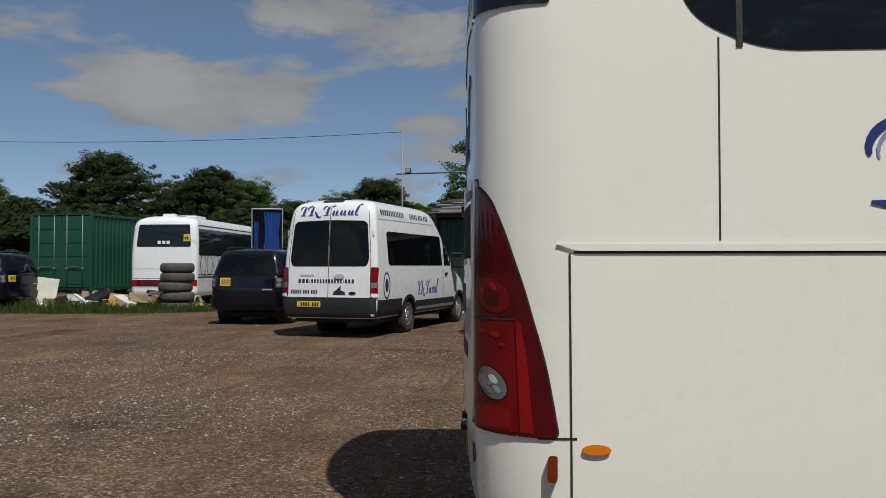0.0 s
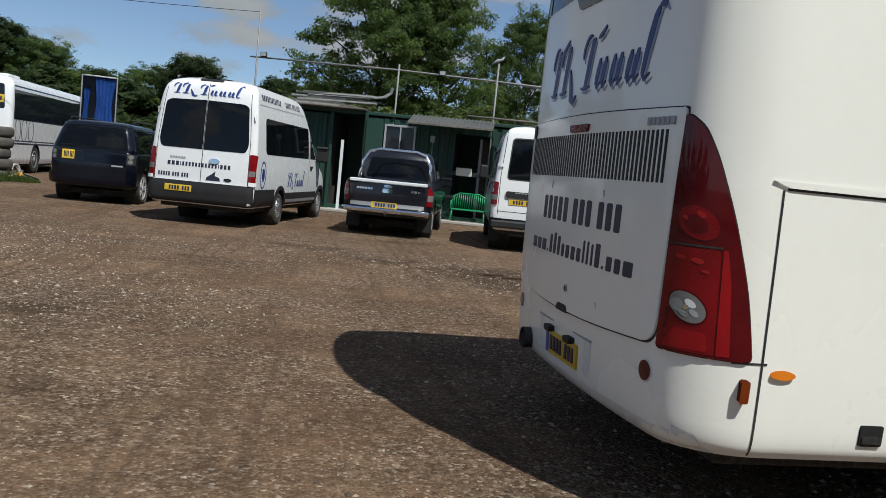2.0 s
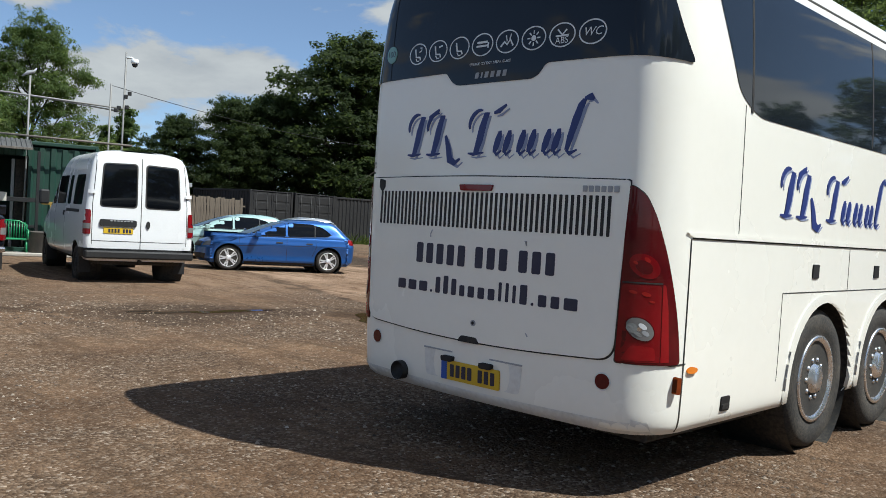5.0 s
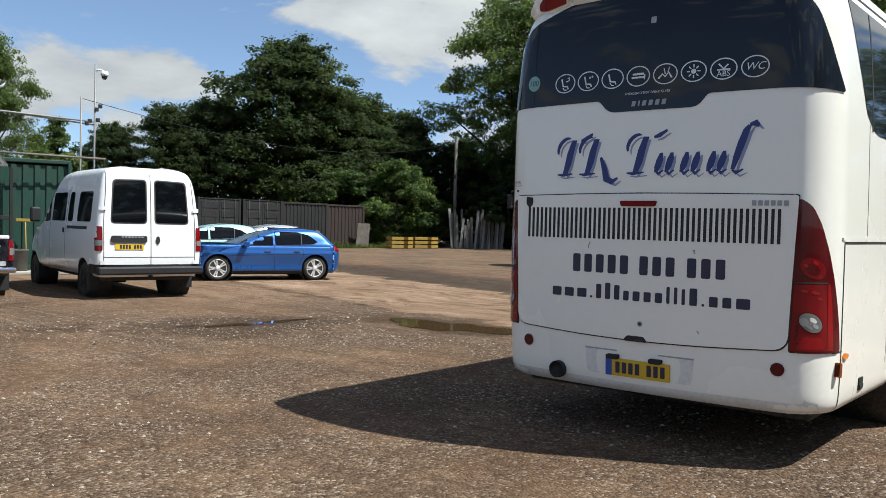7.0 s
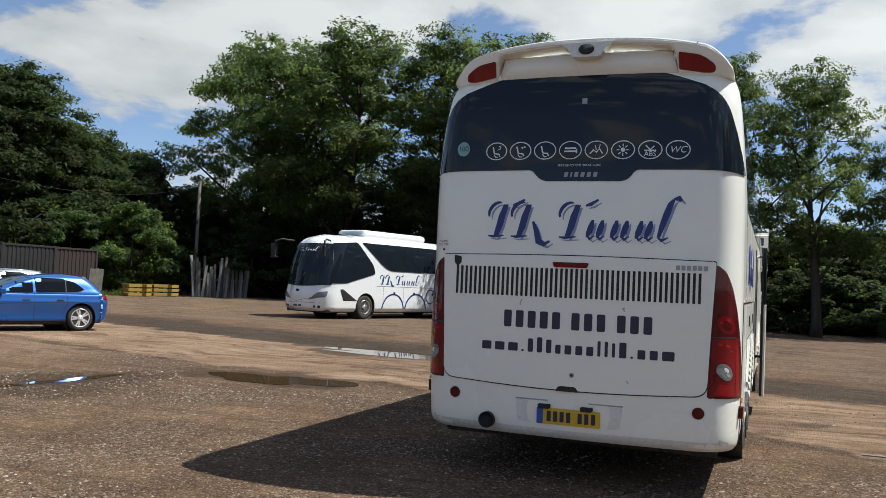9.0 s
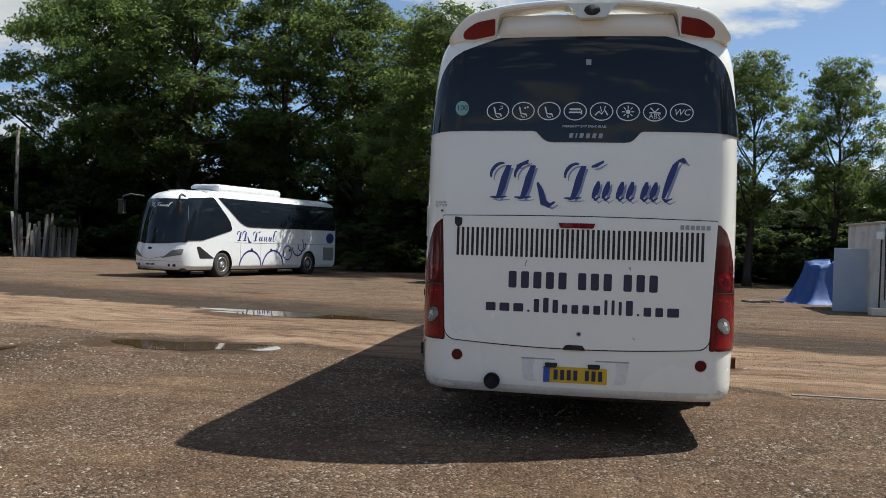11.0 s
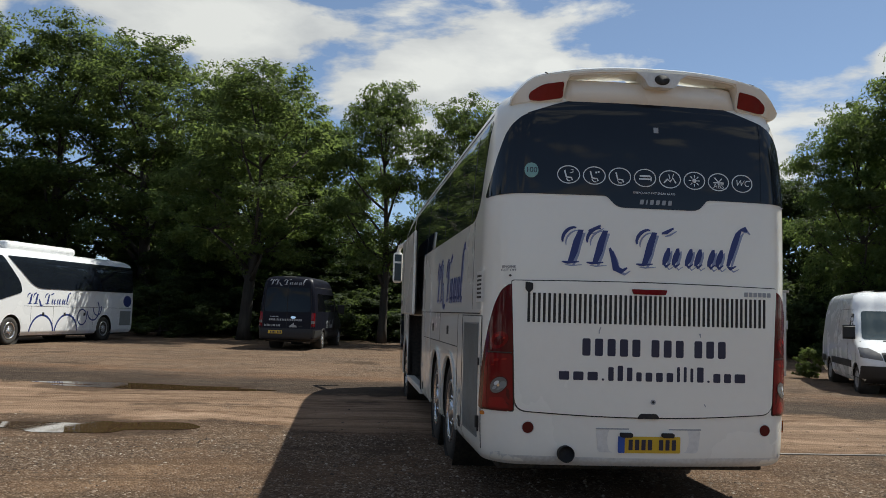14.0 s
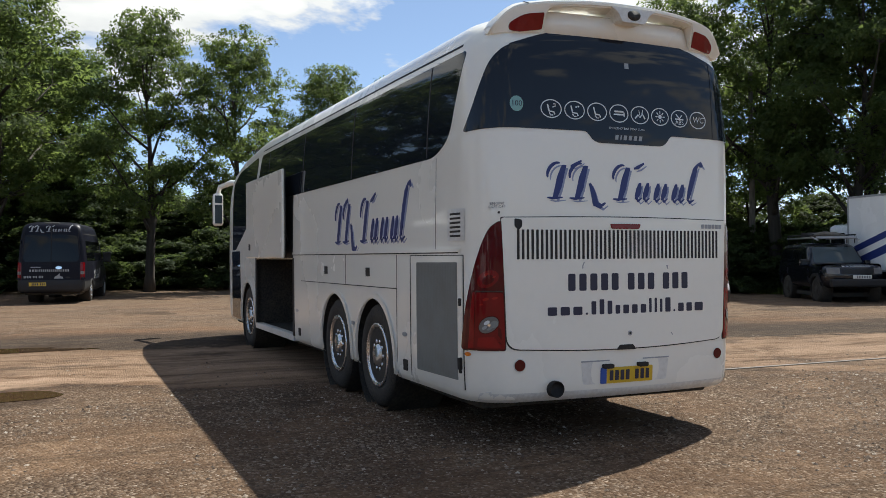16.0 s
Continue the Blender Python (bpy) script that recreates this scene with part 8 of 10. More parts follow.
car("pickup_truck", pose(0.40, 18.5, 0, 0, 0, 77) @ Matrix.Diagonal((1, 1.05, 1.07, 1)), "black pickup truck with chrome styling bar and step bumper", "pickup", PICKUP_BLACK, 5.1, 1.8, 1.78, 1.1,
    [(0.40, 0.06, 4.90, 0.82), (0.50, 0.02, 5.02, 0.88), (0.80, 0.0, 5.08, 0.90), (0.98, 0.01, 5.0, 0.895), (1.06, 0.02, 4.7, 0.87), (1.10, 0.05, 4.3, 0.82)],
    [(1.06, 1.62, 3.75, 0.86), (1.3, 1.70, 3.40, 0.81), (1.58, 1.80, 2.95, 0.73), (1.70, 1.90, 2.75, 0.66), (1.76, 2.05, 2.5, 0.5), (1.78, 2.2, 2.35, 0.3)],
    (1.20, 4.15), 0.37, [[(1.95, 1.12), (2.6, 1.12), (2.55, 1.56), (2.0, 1.56)], [(2.68, 1.12), (3.4, 1.12), (2.9, 1.54), (2.62, 1.56)]],
    [(-0.70, 1.14), (0.70, 1.14), (0.62, 1.56), (-0.62, 1.56)], [(-0.72, 1.14), (0.72, 1.14), (0.60, 1.56), (-0.60, 1.56)], rims=STEEL, style="steel", extras=pickup_extras)


def second_coach(m):
    """White coach facing the yard, with a raked windscreen and ringed decoration."""
    root = thing("coach", m, "white coach with raked black windscreen and dark blue ring decoration", "coach", "vehicles parked round the yard")
    rows = [(0.30, 0.10, 10.68, 1.16, 0.30, 0.28, 0.04), (0.42, 0.02, 10.82, 1.23, 0.34, 0.30, 0.05), (0.9, 0.0, 10.85, 1.25, 0.34, 0.30, 0.05), (1.2, 0.0, 10.78, 1.25, 0.34, 0.30, 0.05), (2.2, 0.02, 10.58, 1.24, 0.34, 0.30, 0.05),
            (2.9, 0.06, 10.30, 1.20, 0.36, 0.32, 0.05), (3.12, 0.10, 10.08, 1.13, 0.4, 0.36, 0.05), (3.24, 0.2, 9.75, 1.0, 0.4, 0.4, 0.05), (3.32, 0.4, 9.3, 0.76, 0.4, 0.4, 0.05), (3.36, 0.8, 8.4, 0.4, 0.3, 0.25, 0.03)]
    levels = sorted({0.30, 0.36, 0.42} | {round(0.42 + 0.055 * i, 4) for i in range(14)} | {1.25, 1.35, 1.45, 1.6, 1.75, 1.9, 2.05, 2.2, 2.35, 2.5, 2.65, 2.8, 2.9, 3.0, 3.06, 3.12, 3.16, 3.2, 3.24, 3.28, 3.32, 3.34, 3.36})
    xs = [0.75 + 0.06 * i for i in range(140)]
    body = Body([ring_points(z, xr, xf, w, (ra, rc), (0.7, 0.62), bu, 0.22, xs) for z, xr, xf, w, ra, rc, bu in smooth_rows(rows, levels)])
    axles, R = (2.45, 8.25), 0.48
    for x in axles:
        body.arch(x, R, 0.56)
    body.done("body", VAN_WHITE, root)
    box("chassis", 0.3, -1.1, 0.24, 10.3, 1.1, 0.36, UNDER, root, bev=0.02)
    bm = bmesh.new()
    add_box(bm, 3.9, -0.75, 3.28, 8.0, 0.75, 3.62, 0.14)
    part("air_unit", bm, VAN_WHITE, root, "white roof air-conditioning unit")
    for s, sd in ((1, "L"), (-1, "R")):
        for x in axles:
            wheel_well(root, x, s * 1.23, 0.56, R, s, 0.5)
            wheel("wheel", root, x, s * 1.08, R, 0.28, s, ALLOY if x > 5 else STEEL, "dual")
        lay("side_window", rpoly([(0.35, 1.98), (6.8, 1.98), (7.25, 2.15), (8.55, 3.05), (0.35, 3.05)], [0.1, 0.3, 0.2, 0.1, 0.08], 5), sd, body, GLASS, root, off=0.020, rim=0.018, step=0.08)
        lay("cab_window", rpoly([(7.75, 1.82), (9.45, 1.40), (10.20, 1.38), (9.95, 2.95), (8.82, 3.05), (7.85, 2.15)], [0.1, 0.1, 0.05, 0.1, 0.1, 0.2], 5), sd, body, GLASS, root, off=0.018, rim=0.016, step=0.06)
        lay("side_recess", rpoly([(8.75, 0.72), (9.55, 0.72), (9.75, 1.15), (9.60, 1.18)], 0.05), sd, body, BLACK_PLASTIC, root, off=0.006, rim=0.0, step=0.1)
        f = 1 if s < 0 else -1
        lay("side_mark", script_mark(7.5 if s > 0 else 4.8, 1.43, 2.7, 0.48, f), sd, body, NAVY, root, off=0.005, rim=0.0, step=0.3)
        for x, z, r, a0, a1, wd in ((6.55, 0.32, 0.70, 0.05, 0.95, 0.07), (5.05, 0.32, 0.72, 0.05, 0.95, 0.07), (4.05, 0.95, 0.30, 0, 2, 0.05), (3.3, 1.25, 0.42, 0.75, 1.95, 0.06), (3.0, 1.3, 0.28, 0.9, 2.0, 0.05)):
            lay("ring_mark", stroke([(x + r * math.cos(a), z + r * math.sin(a)) for a in (math.pi * (a0 + (a1 - a0) * i / 24) for i in range(25))], wd), sd, body, NAVY, root, off=0.004, rim=0.0, step=0.2)
        lay("emblem", oval(0.75, 1.62, 0.32, 0.24, 24), sd, body, NAVY, root, off=0.005, rim=0.0, step=0.2)
        lay("radiator_grille", rect(0.45, 0.6, 1.3, 1.2, 0.03), sd, body, GREY_MESH, root, off=0.006, rim=0.0, step=0.2)
        lay("panel_seam", [stroke([(0.4, 1.32), (7.6, 1.34)], 0.012)] + [stroke([(x, 0.4), (x, 1.32)], 0.010) for x in (3.3, 4.6, 5.9, 7.2)], sd, body, SEAM, root, off=0.003, rim=0.0, step=0.3)
        for x in (5.2, 6.5, 3.9):
            lay("locker_catch", rect(x - 0.06, 1.0, x + 0.06, 1.12, 0.01), sd, body, BLACK_PLASTIC, root, off=0.008, rim=0.006, step=0)
        bm = bmesh.new()
        add_tube(bm, [(10.15, s * 1.0, 3.02), (10.6, s * 1.24, 3.06), (10.82, s * 1.36, 2.98), (10.86, s * 1.38, 2.8)], 0.035, 8)
        arm = part("mirror_arm", bm, BLACK_PLASTIC, root, smooth=True)
        box("mirror_shell", 10.80, s * 1.30, 2.35, 10.92, s * 1.46, 2.82, BLACK_PLASTIC, arm, bev=0.05)
        lay("headlamp", rpoly([(s * 0.45, 0.72), (s * 1.12, 0.86), (s * 1.14, 1.08), (s * 0.85, 1.02)], 0.05), "F", body, CLEAR, root, "clear slanted headlamp", off=0.012, rim=0.01, step=0.06)
        for a in (0.72, 0.9):
            lay("fog_lamp", oval(s * a, 0.47, 0.05, 0.05, 14), "F", body, BLACK_PLASTIC, root, off=0.01, rim=0.0, step=0)
    lay("windscreen", rpoly([(-1.18, 1.32), (0, 1.22), (1.18, 1.32), (1.12, 2.2), (0.98, 2.92), (-0.98, 2.92), (-1.12, 2.2)], [0.05, 0.6, 0.05, 0.3, 0.08, 0.08, 0.3], 5), "F", body, GLASS, root, "large dark windscreen", off=0.022, rim=0.02, step=0.06)
    lay("mark", script_mark(-0.45, 2.62, 0.95, 0.18, 1), "F", body, DECAL_WHITE, root, off=0.026, rim=0.0, step=0.2)
    lay("badge", oval(0, 1.08, 0.10, 0.05, 18), "F", body, BLACK_PLASTIC, root, off=0.012, rim=0.0, step=0)
    # shade of the nose's fold, drawn as a thin dark stroke
    lay("nose_crease", stroke([(-0.95, 0.90), (0, 0.66), (0.95, 0.90)], 0.012), "F", body, SEAM, root, off=0.003, rim=0.0, step=0.1)
    lay("bumper_seam", stroke([(-1.2, 0.62), (1.2, 0.62)], 0.010), "F", body, SEAM, root, off=0.003, rim=0.0, step=0.1)
    plate(root, "F", 0, 0.50, body, white=True, band=False)
    tube("wiper", [(10.9, 0.1, 1.3), (10.82, 0.35, 1.75)], 0.012, BLACK_PLASTIC, root)
    return root


second_coach(pose(32.5, 18.3, 0, 0, 0, 165))


def old_coach(m):
    """Older white coach seen from behind, with red lamp strips."""
    root = thing("coach", m, "older white coach with dark rear window and red lamp strip", "coach", "vehicles parked round the yard")
    rows = [(0.35, 0.06, 10.9, 1.20, 0.22, 0.22, 0.03), (0.5, 0.0, 11, 1.24, 0.22, 0.22, 0.03), (1.6, 0.02, 11, 1.25, 0.20, 0.20, 0.03), (2.9, 0.12, 10.9, 1.20, 0.22, 0.24, 0.04), (3.12, 0.18, 10.8, 1.12, 0.26, 0.3, 0.05), (3.25, 0.32, 10.6, 0.92, 0.3, 0.35, 0.05), (3.32, 0.6, 10.2, 0.5, 0.3, 0.3, 0.05)]
    levels = [0.35, 0.42, 0.5] + [0.5 + 0.06 * i for i in range(1, 12)] + [1.3, 1.5, 1.7, 1.9, 2.1, 2.3, 2.5, 2.7, 2.9, 3.0, 3.06, 3.12, 3.17, 3.22, 3.26, 3.29, 3.32]
    xs = [0.6 + 0.07 * i for i in range(130)]
    body = Body([ring_points(z, xr, xf, w, (ra, rc), (0.4, 0.4), bu, 0.1, xs) for z, xr, xf, w, ra, rc, bu in smooth_rows(rows, levels)])
    for x in (2.9, 8.6):
        body.arch(x, 0.5, 0.57)
    body.done("body", VAN_WHITE, root)
    box("chassis", 0.3, -1.1, 0.26, 10.6, 1.1, 0.4, UNDER, root, bev=0.02)
    box("roof_hatch", 2.0, -0.5, 3.30, 3.2, 0.5, 3.42, VAN_WHITE, root, bev=0.04)
    box("roof_pod", 0.55, -0.25, 3.26, 0.85, 0.25, 3.40, VAN_WHITE, root, bev=0.05)
    lay("rear_window", rpoly([(-1.02, 2.16), (1.02, 2.16), (0.95, 2.98), (-0.95, 2.98)], 0.08), "B", body, GLASS, root, off=0.006, step=0.1)
    lay("window_letters", bars(0.22, 2.26, 0.12, [0.12] * 3, 0.05, -1, r=0.01), "B", body, DECAL_WHITE, root, off=0.01, rim=0.0, step=0)
    lay("school_sign", rect(-0.98, 2.36, -0.74, 2.62, 0.01), "B", body, PLATE_Y, root, "orange-yellow square sign", off=0.012, rim=0.0, step=0)
    lay("sign_bars", [rect(-0.90, 2.42, -0.86, 2.56), rect(-0.83, 2.42, -0.79, 2.52)], "B", body, INK, root, off=0.0145, rim=0.0, step=0)
    lay("lamp_strip", rect(-1.22, 0.72, 1.22, 0.95, 0.02), "B", body, RED_DARK, root, "dark red lamp strip", off=0.012, rim=0.01, step=0.1)
    for s, sd in ((1, "L"), (-1, "R")):
        for x in (2.9, 8.6):
            wheel_well(root, x, s * 1.22, 0.57, 0.5, s, 0.5)
            wheel("wheel", root, x, s * 1.08, 0.5, 0.28, s, STEEL, "dual")
        lay("side_window", rpoly([(0.3, 1.85), (10.6, 1.85), (10.4, 2.98), (0.38, 2.98)], 0.06), sd, body, GLASS, root, off=0.006, step=0.3)
        lay("lamp", rect(s * 0.98, 0.74, s * 1.2, 0.93, 0.02), "B", body, RED_BRIGHT, root, off=0.016, rim=0.0, step=0.1)
        lay("ring_mark", [stroke([(x + 0.30 * math.cos(a), 1.50 + 0.38 * math.sin(a)) for a in (2 * math.pi * i / 24 for i in range(25))], 0.035) for x in (0.75, 1.45, 2.2)], sd, body, INK, root, off=0.005, rim=0.0, step=0.2)
        lay("stripe", [rect(0.2, 1.02, 10, 1.07), rect(0.2, 1.12, 10, 1.15)], sd, body, INK, root, off=0.005, rim=0.0, step=0.5)
    lay("panel_seam", [stroke([(-1.2, 1.35), (1.2, 1.35)], 0.012), stroke([(-1.2, 1.0), (1.2, 1.0)], 0.012), stroke([(-1.2, 0.66), (1.2, 0.66)], 0.012)], "B", body, SEAM, root, off=0.004, rim=0.0, step=0.1)
    plate(root, "B", 0.3, 0.53, body, white=True, flip=-1, band=False)
    return root


old_coach(pose(-12.1, 31.0, 0, 0, 0, 90))


# ---- cabins, containers, fences, clutter ----
def corrugated(bm, x0, x1, z0, z1, y, pitch=0.28, deep=0.036, out=-1):
    """A sheet with trapezoid ribs standing in the plane y; out: the side that shows."""
    n = max(1, round((x1 - x0) / pitch))
    p = (x1 - x0) / n
    pts = []
    for i in range(n):
        for f, d in ((0.0, 0), (0.30, 0), (0.42, 1), (0.78, 1), (0.90, 0)):
            pts.append((x0 + p * (i + f), y - out * deep * d))
    pts.append((x1, y))
    lo, hi = [bm.verts.new((a, b, z0)) for a, b in pts], [bm.verts.new((a, b, z1)) for a, b in pts]
    for i in range(len(pts) - 1):
        bm.faces.new((lo[i], lo[i + 1], hi[i + 1], hi[i]))


def container(name, m, L, W, H, mat, label, doors_at=0, rods=GALV):
    """A shipping container: ribbed sides, corner posts, rails and, at the local x = 0 end, a pair of doors with rods."""
    root = thing(name, m, label, "container", "shipping containers")
    for y, out, nm in ((0, -1, "side_wall"), (W, 1, "side_wall")):
        bm = bmesh.new()
        corrugated(bm, 0.12, L - 0.12, 0.16, H - 0.10, y + 0.03 * (1 if out < 0 else -1), out=out)
        part(nm, bm, mat, root)
    bm = bmesh.new()
    corrugated(bm, 0.1, W - 0.1, 0.16, H - 0.1, 0)
    bmesh.ops.transform(bm, matrix=pose(L - 0.03, 0, 0, 0, 0, 90), verts=bm.verts)
    part("end_wall", bm, mat, root)
    box("roof", 0.05, 0.03, H - 0.07, L - 0.05, W - 0.03, H - 0.02, mat, root, bev=0.01)
    box("floor_frame", 0.05, 0.03, 0.02, L - 0.05, W - 0.03, 0.16, BLACK_BOX, root, bev=0.01)
    for x in (0, L - 0.13):
        for y in (0, W - 0.13):
            box("corner_post", x, y, 0, x + 0.13, y + 0.13, H, mat, root, bev=0.012)
    for y in (0, W - 0.09):
        box("top_rail", 0.13, y, H - 0.12, L - 0.13, y + 0.09, H - 0.01, mat, root, bev=0.01)
        box("bottom_rail", 0.13, y, 0.03, L - 0.13, y + 0.09, 0.18, mat, root, bev=0.01)
    for k in (0, 1):
        y0, y1 = (0.14, W / 2 - 0.01) if k == 0 else (W / 2 + 0.01, W - 0.14)
        bm = bmesh.new()
        add_box(bm, 0.03, y0, 0.14, 0.08, y1, H - 0.12, 0.008)
        d = part("door", bm, mat, root)
        hgt = (H - 0.36) / 5
        for i in range(5):
            z = 0.22 + hgt * i
            box("door_press", 0.012, y0 + 0.10, z + 0.05, 0.032, y1 - 0.10, z + hgt - 0.05, mat, d, bev=0.012)
        for y in (y0 + 0.22 * (y1 - y0), y0 + 0.78 * (y1 - y0)):
            tube("lock_rod", [(0.0, y, 0.10), (0.0, y, H - 0.08)], 0.02, rods, d)
            box("rod_keeper", -0.02, y - 0.05, 0.85, 0.03, y + 0.05, 0.93, rods, d, bev=0.006)
        box("door_handle", -0.03, (y0 + y1) / 2 - 0.2, 0.92, -0.005, (y0 + y1) / 2 + 0.25, 0.955, rods, d, bev=0.006)
    return root


# the green store beyond the old coach: doors towards the yard
container("container", pose(-15.7, 32.9, 0.48, 0, 0, 82), 6.1, 2.75, 3.05, GREEN, "green shipping container with closed doors and dull lock rods", rods=ROD)
for i in range(2):
    for x in (-15.95, -18.15):
        box("support_block", x - 0.2 + 0.1 * i, 33.0 + 5.2 * i, 0, x + 0.3, 33.4 + 5.2 * i, 0.49, CONCRETE, None, bev=0.02)
for ob in [o for o in scene.objects if o.name.startswith("support_block")]:
    tagged(ob, "grey concrete block under a container", "block", "container blocks")
for x in (23.45, 26.35):
    container("container", pose(x, 41.7, 0, 0, 0, 91), 6.1, 2.8, 2.75, BLACK_BOX, "black shipping container with closed panelled doors", rods=BLACK_BOX)
container("container", pose(26.5, 41.9, 0, 0, 0, -1), 3.5, 2.4, 2.72, BLACK_BOX, "short black corrugated container along the yard's edge", rods=BLACK_BOX)
container("container", pose(30.1, 42.0, 0, 0, 0, -2), 3.1, 2.4, 2.70, RUSTY, "rusty brown shipping container beside a black one")


def cabin():
    """Green site cabin made of containers, with a dark doorway, a window and a lean-to roof."""
    root = thing("cabin", pose(0, 27.4, 0, 0, 0, -15), "green metal site cabin with dark doorways and a canopy", "cabin")
    H = 3.05
    for x0, x1, z0 in ((-1.95, -0.55, 0.16), (0.45, 1.08, 0.16), (2.06, 3.28, 0.16), (4.42, 6.2, 0.16)):
        bm = bmesh.new()
        corrugated(bm, x0, x1, z0, H - 0.1, 0.04)
        part("wall_panel", bm, GREEN_DARK, root)
    for x0, x1, z0, z1 in ((1.08, 2.06, 0.16, 1.84), (1.08, 2.06, 2.78, H - 0.1), (3.28, 4.42, 2.68, H - 0.1)):
        bm = bmesh.new()
        corrugated(bm, x0, x1, z0, z1, 0.04)
        part("wall_panel", bm, GREEN_DARK, root)
    box("back_wall", -1.95, 2.3, 0.0, 6.2, 2.4, H, GREEN_DARK, root)
    box("end_wall", 6.12, 0.05, 0.0, 6.2, 2.4, H, GREEN_DARK, root)
    box("end_wall", -1.95, 0.05, 0.0, -1.87, 2.4, H, GREEN_DARK, root)
    box("partition", -0.62, 0.1, 0.0, -0.55, 2.3, H - 0.1, UNDER, root)
    box("partition", 0.45, 0.1, 0.0, 0.52, 2.3, H - 0.1, UNDER, root)
    box("partition", 3.22, 0.1, 0.0, 3.28, 2.3, H - 0.1, UNDER, root)
    box("partition", 4.42, 0.1, 0.0, 4.48, 2.3, H - 0.1, UNDER, root)
    box("roof", -1.95, 0.0, H - 0.05, 6.2, 2.4, H + 0.06, GREEN_DARK, root, bev=0.02)
    box("sill_beam", -1.95, -0.02, 0.0, 6.2, 0.08, 0.17, GREEN_DARK, root, bev=0.01)
    for x in (-1.95, -0.62, 0.45, 6.12):
        box("corner_post", x, -0.03, 0.0, x + 0.1, 0.09, H, GREEN_DARK, root, bev=0.012)
    # swung container door beside the opening
    box("swung_door", 0.52, -0.08, 1.30, 1.05, -0.03, H - 0.15, GREEN_DARK, root, bev=0.01)
    box("shelf_band", 0.5, -0.06, 1.72, 1.1, -0.02, 1.78, GREEN_DARK, root, bev=0.01)
    # window
    w = box("window", 1.10, 0.02, 1.86, 2.04, 0.05, 2.76, GLASS, root, "sliding window with a pale frame", bev=0.002)
    for x0, x1, z0, z1 in ((1.08, 1.14, 1.84, 2.78), (2.0, 2.06, 1.84, 2.78), (1.14, 2.0, 1.84, 1.90), (1.14, 2.0, 2.72, 2.78), (1.56, 1.60, 1.90, 2.72)):
        box("window_frame", x0, -0.025, z0, x1, 0.02, z1, DECAL_SILVER, w, bev=0.006)
    # canopy of ribbed sheet
    bm = bmesh.new()
    corrugated(bm, 1.92, 4.45, 0, 1.25, 0, pitch=0.12, deep=0.025)
    bmesh.ops.transform(bm, matrix=pose(0, -1.08, 2.86, -76, 0, 0), verts=bm.verts)
    part("canopy", bm, WEATHERED, root, "grey corrugated canopy")
    box("canopy_edge", 1.92, -1.10, 2.80, 4.45, -1.06, 2.86, OLD_WOOD, root)
    # inner door and rail in the second doorway
    box("inner_frame", 4.02, 0.5, 0.1, 4.10, 0.58, 2.6, DECAL_SILVER, root)
    box("inner_door", 4.12, 0.5, 0.1, 4.40, 0.56, 2.6, UNDER, root)
    box("rail_board", 2.9, -0.25, 1.42, 4.7, -0.20, 1.54, BLACK_PLASTIC, root)
    box("rail_board", 2.9, -0.25, 0.72, 4.7, -0.20, 0.80, BLACK_PLASTIC, root)
    for x in (2.92, 4.62):
        box("rail_post", x, -0.26, 0, x + 0.08, -0.18, 2.82, BLACK_PLASTIC, root)
    box("notice", 3.42, -0.30, 1.42, 3.9, -0.28, 1.66, PALE_STUFF, root, "pale sagging notice board")
    box("meter_box", 2.52, -0.06, 2.35, 2.66, 0.03, 2.55, DECAL_SILVER, root)
    tube("downpipe", [(2.6, -0.05, 0.2), (2.6, -0.05, 2.36)], 0.02, GALV, root)
    return root


cabin()
CM = pose(0, 27.4, 0, 0, 0, -15)


def at_cabin(s, d, z=0, turn=0):
    return CM @ pose(s, d, z, 0, 0, turn)


def roof_boards():
    """Long pale boards and a curved panel lying on the cabin's roof."""
    rnd = random.Random(3)
    for i in range(11):
        bm = bmesh.new()
        L = rnd.uniform(1.3, 2.7)
        add_box(bm, 0, 0, 0, L, 0.26, 0.05, 0.008)
        ob = part("board", bm, (GREY_BOARD, OLD_WOOD, WEATHERED)[i % 3])
        ob.matrix_basis = at_cabin(-2.0 + rnd.uniform(0, 0.6), -0.45 + 0.11 * i, 3.16 + 0.042 * i, rnd.uniform(-5, 5)) @ pose(0, 0, 0, 0, rnd.uniform(-1.5, 1.5), 0)
        tagged(ob, "weathered pale board lying on the cabin roof", "board", "boards on the cabin roof")
    bm = bmesh.new()
    prof = [(0, 0), (1.2, 0.02), (2.0, 0.05), (2.35, 0.12), (2.55, 0.26), (2.6, 0.42)]
    a = [bm.verts.new((x, 0, z)) for x, z in prof]
    b = [bm.verts.new((x, 0.5, z)) for x, z in prof]
    for i in range(len(prof) - 1):
        bm.faces.new((a[i], a[i + 1], b[i + 1], b[i]))
    bmesh.ops.solidify(bm, geom=bm.faces[:], thickness=0.03)
    ob = part("curved_panel", bm, VAN_WHITE)
    ob.matrix_basis = at_cabin(-1.45, 0.2, 3.50)
    tagged(ob, "white curved vehicle panel lying on the cabin roof", "panel")
    bm = bmesh.new()
    add_box(bm, -2.05, -0.55, 3.115, 0.5, 2.4, 3.16, 0.01)
    ob = part("roof_sheet", bm, OLD_WOOD)
    ob.matrix_basis = CM
    tagged(ob, "flat timber roof sheet overhanging the doorway", "roof sheet")


roof_boards()


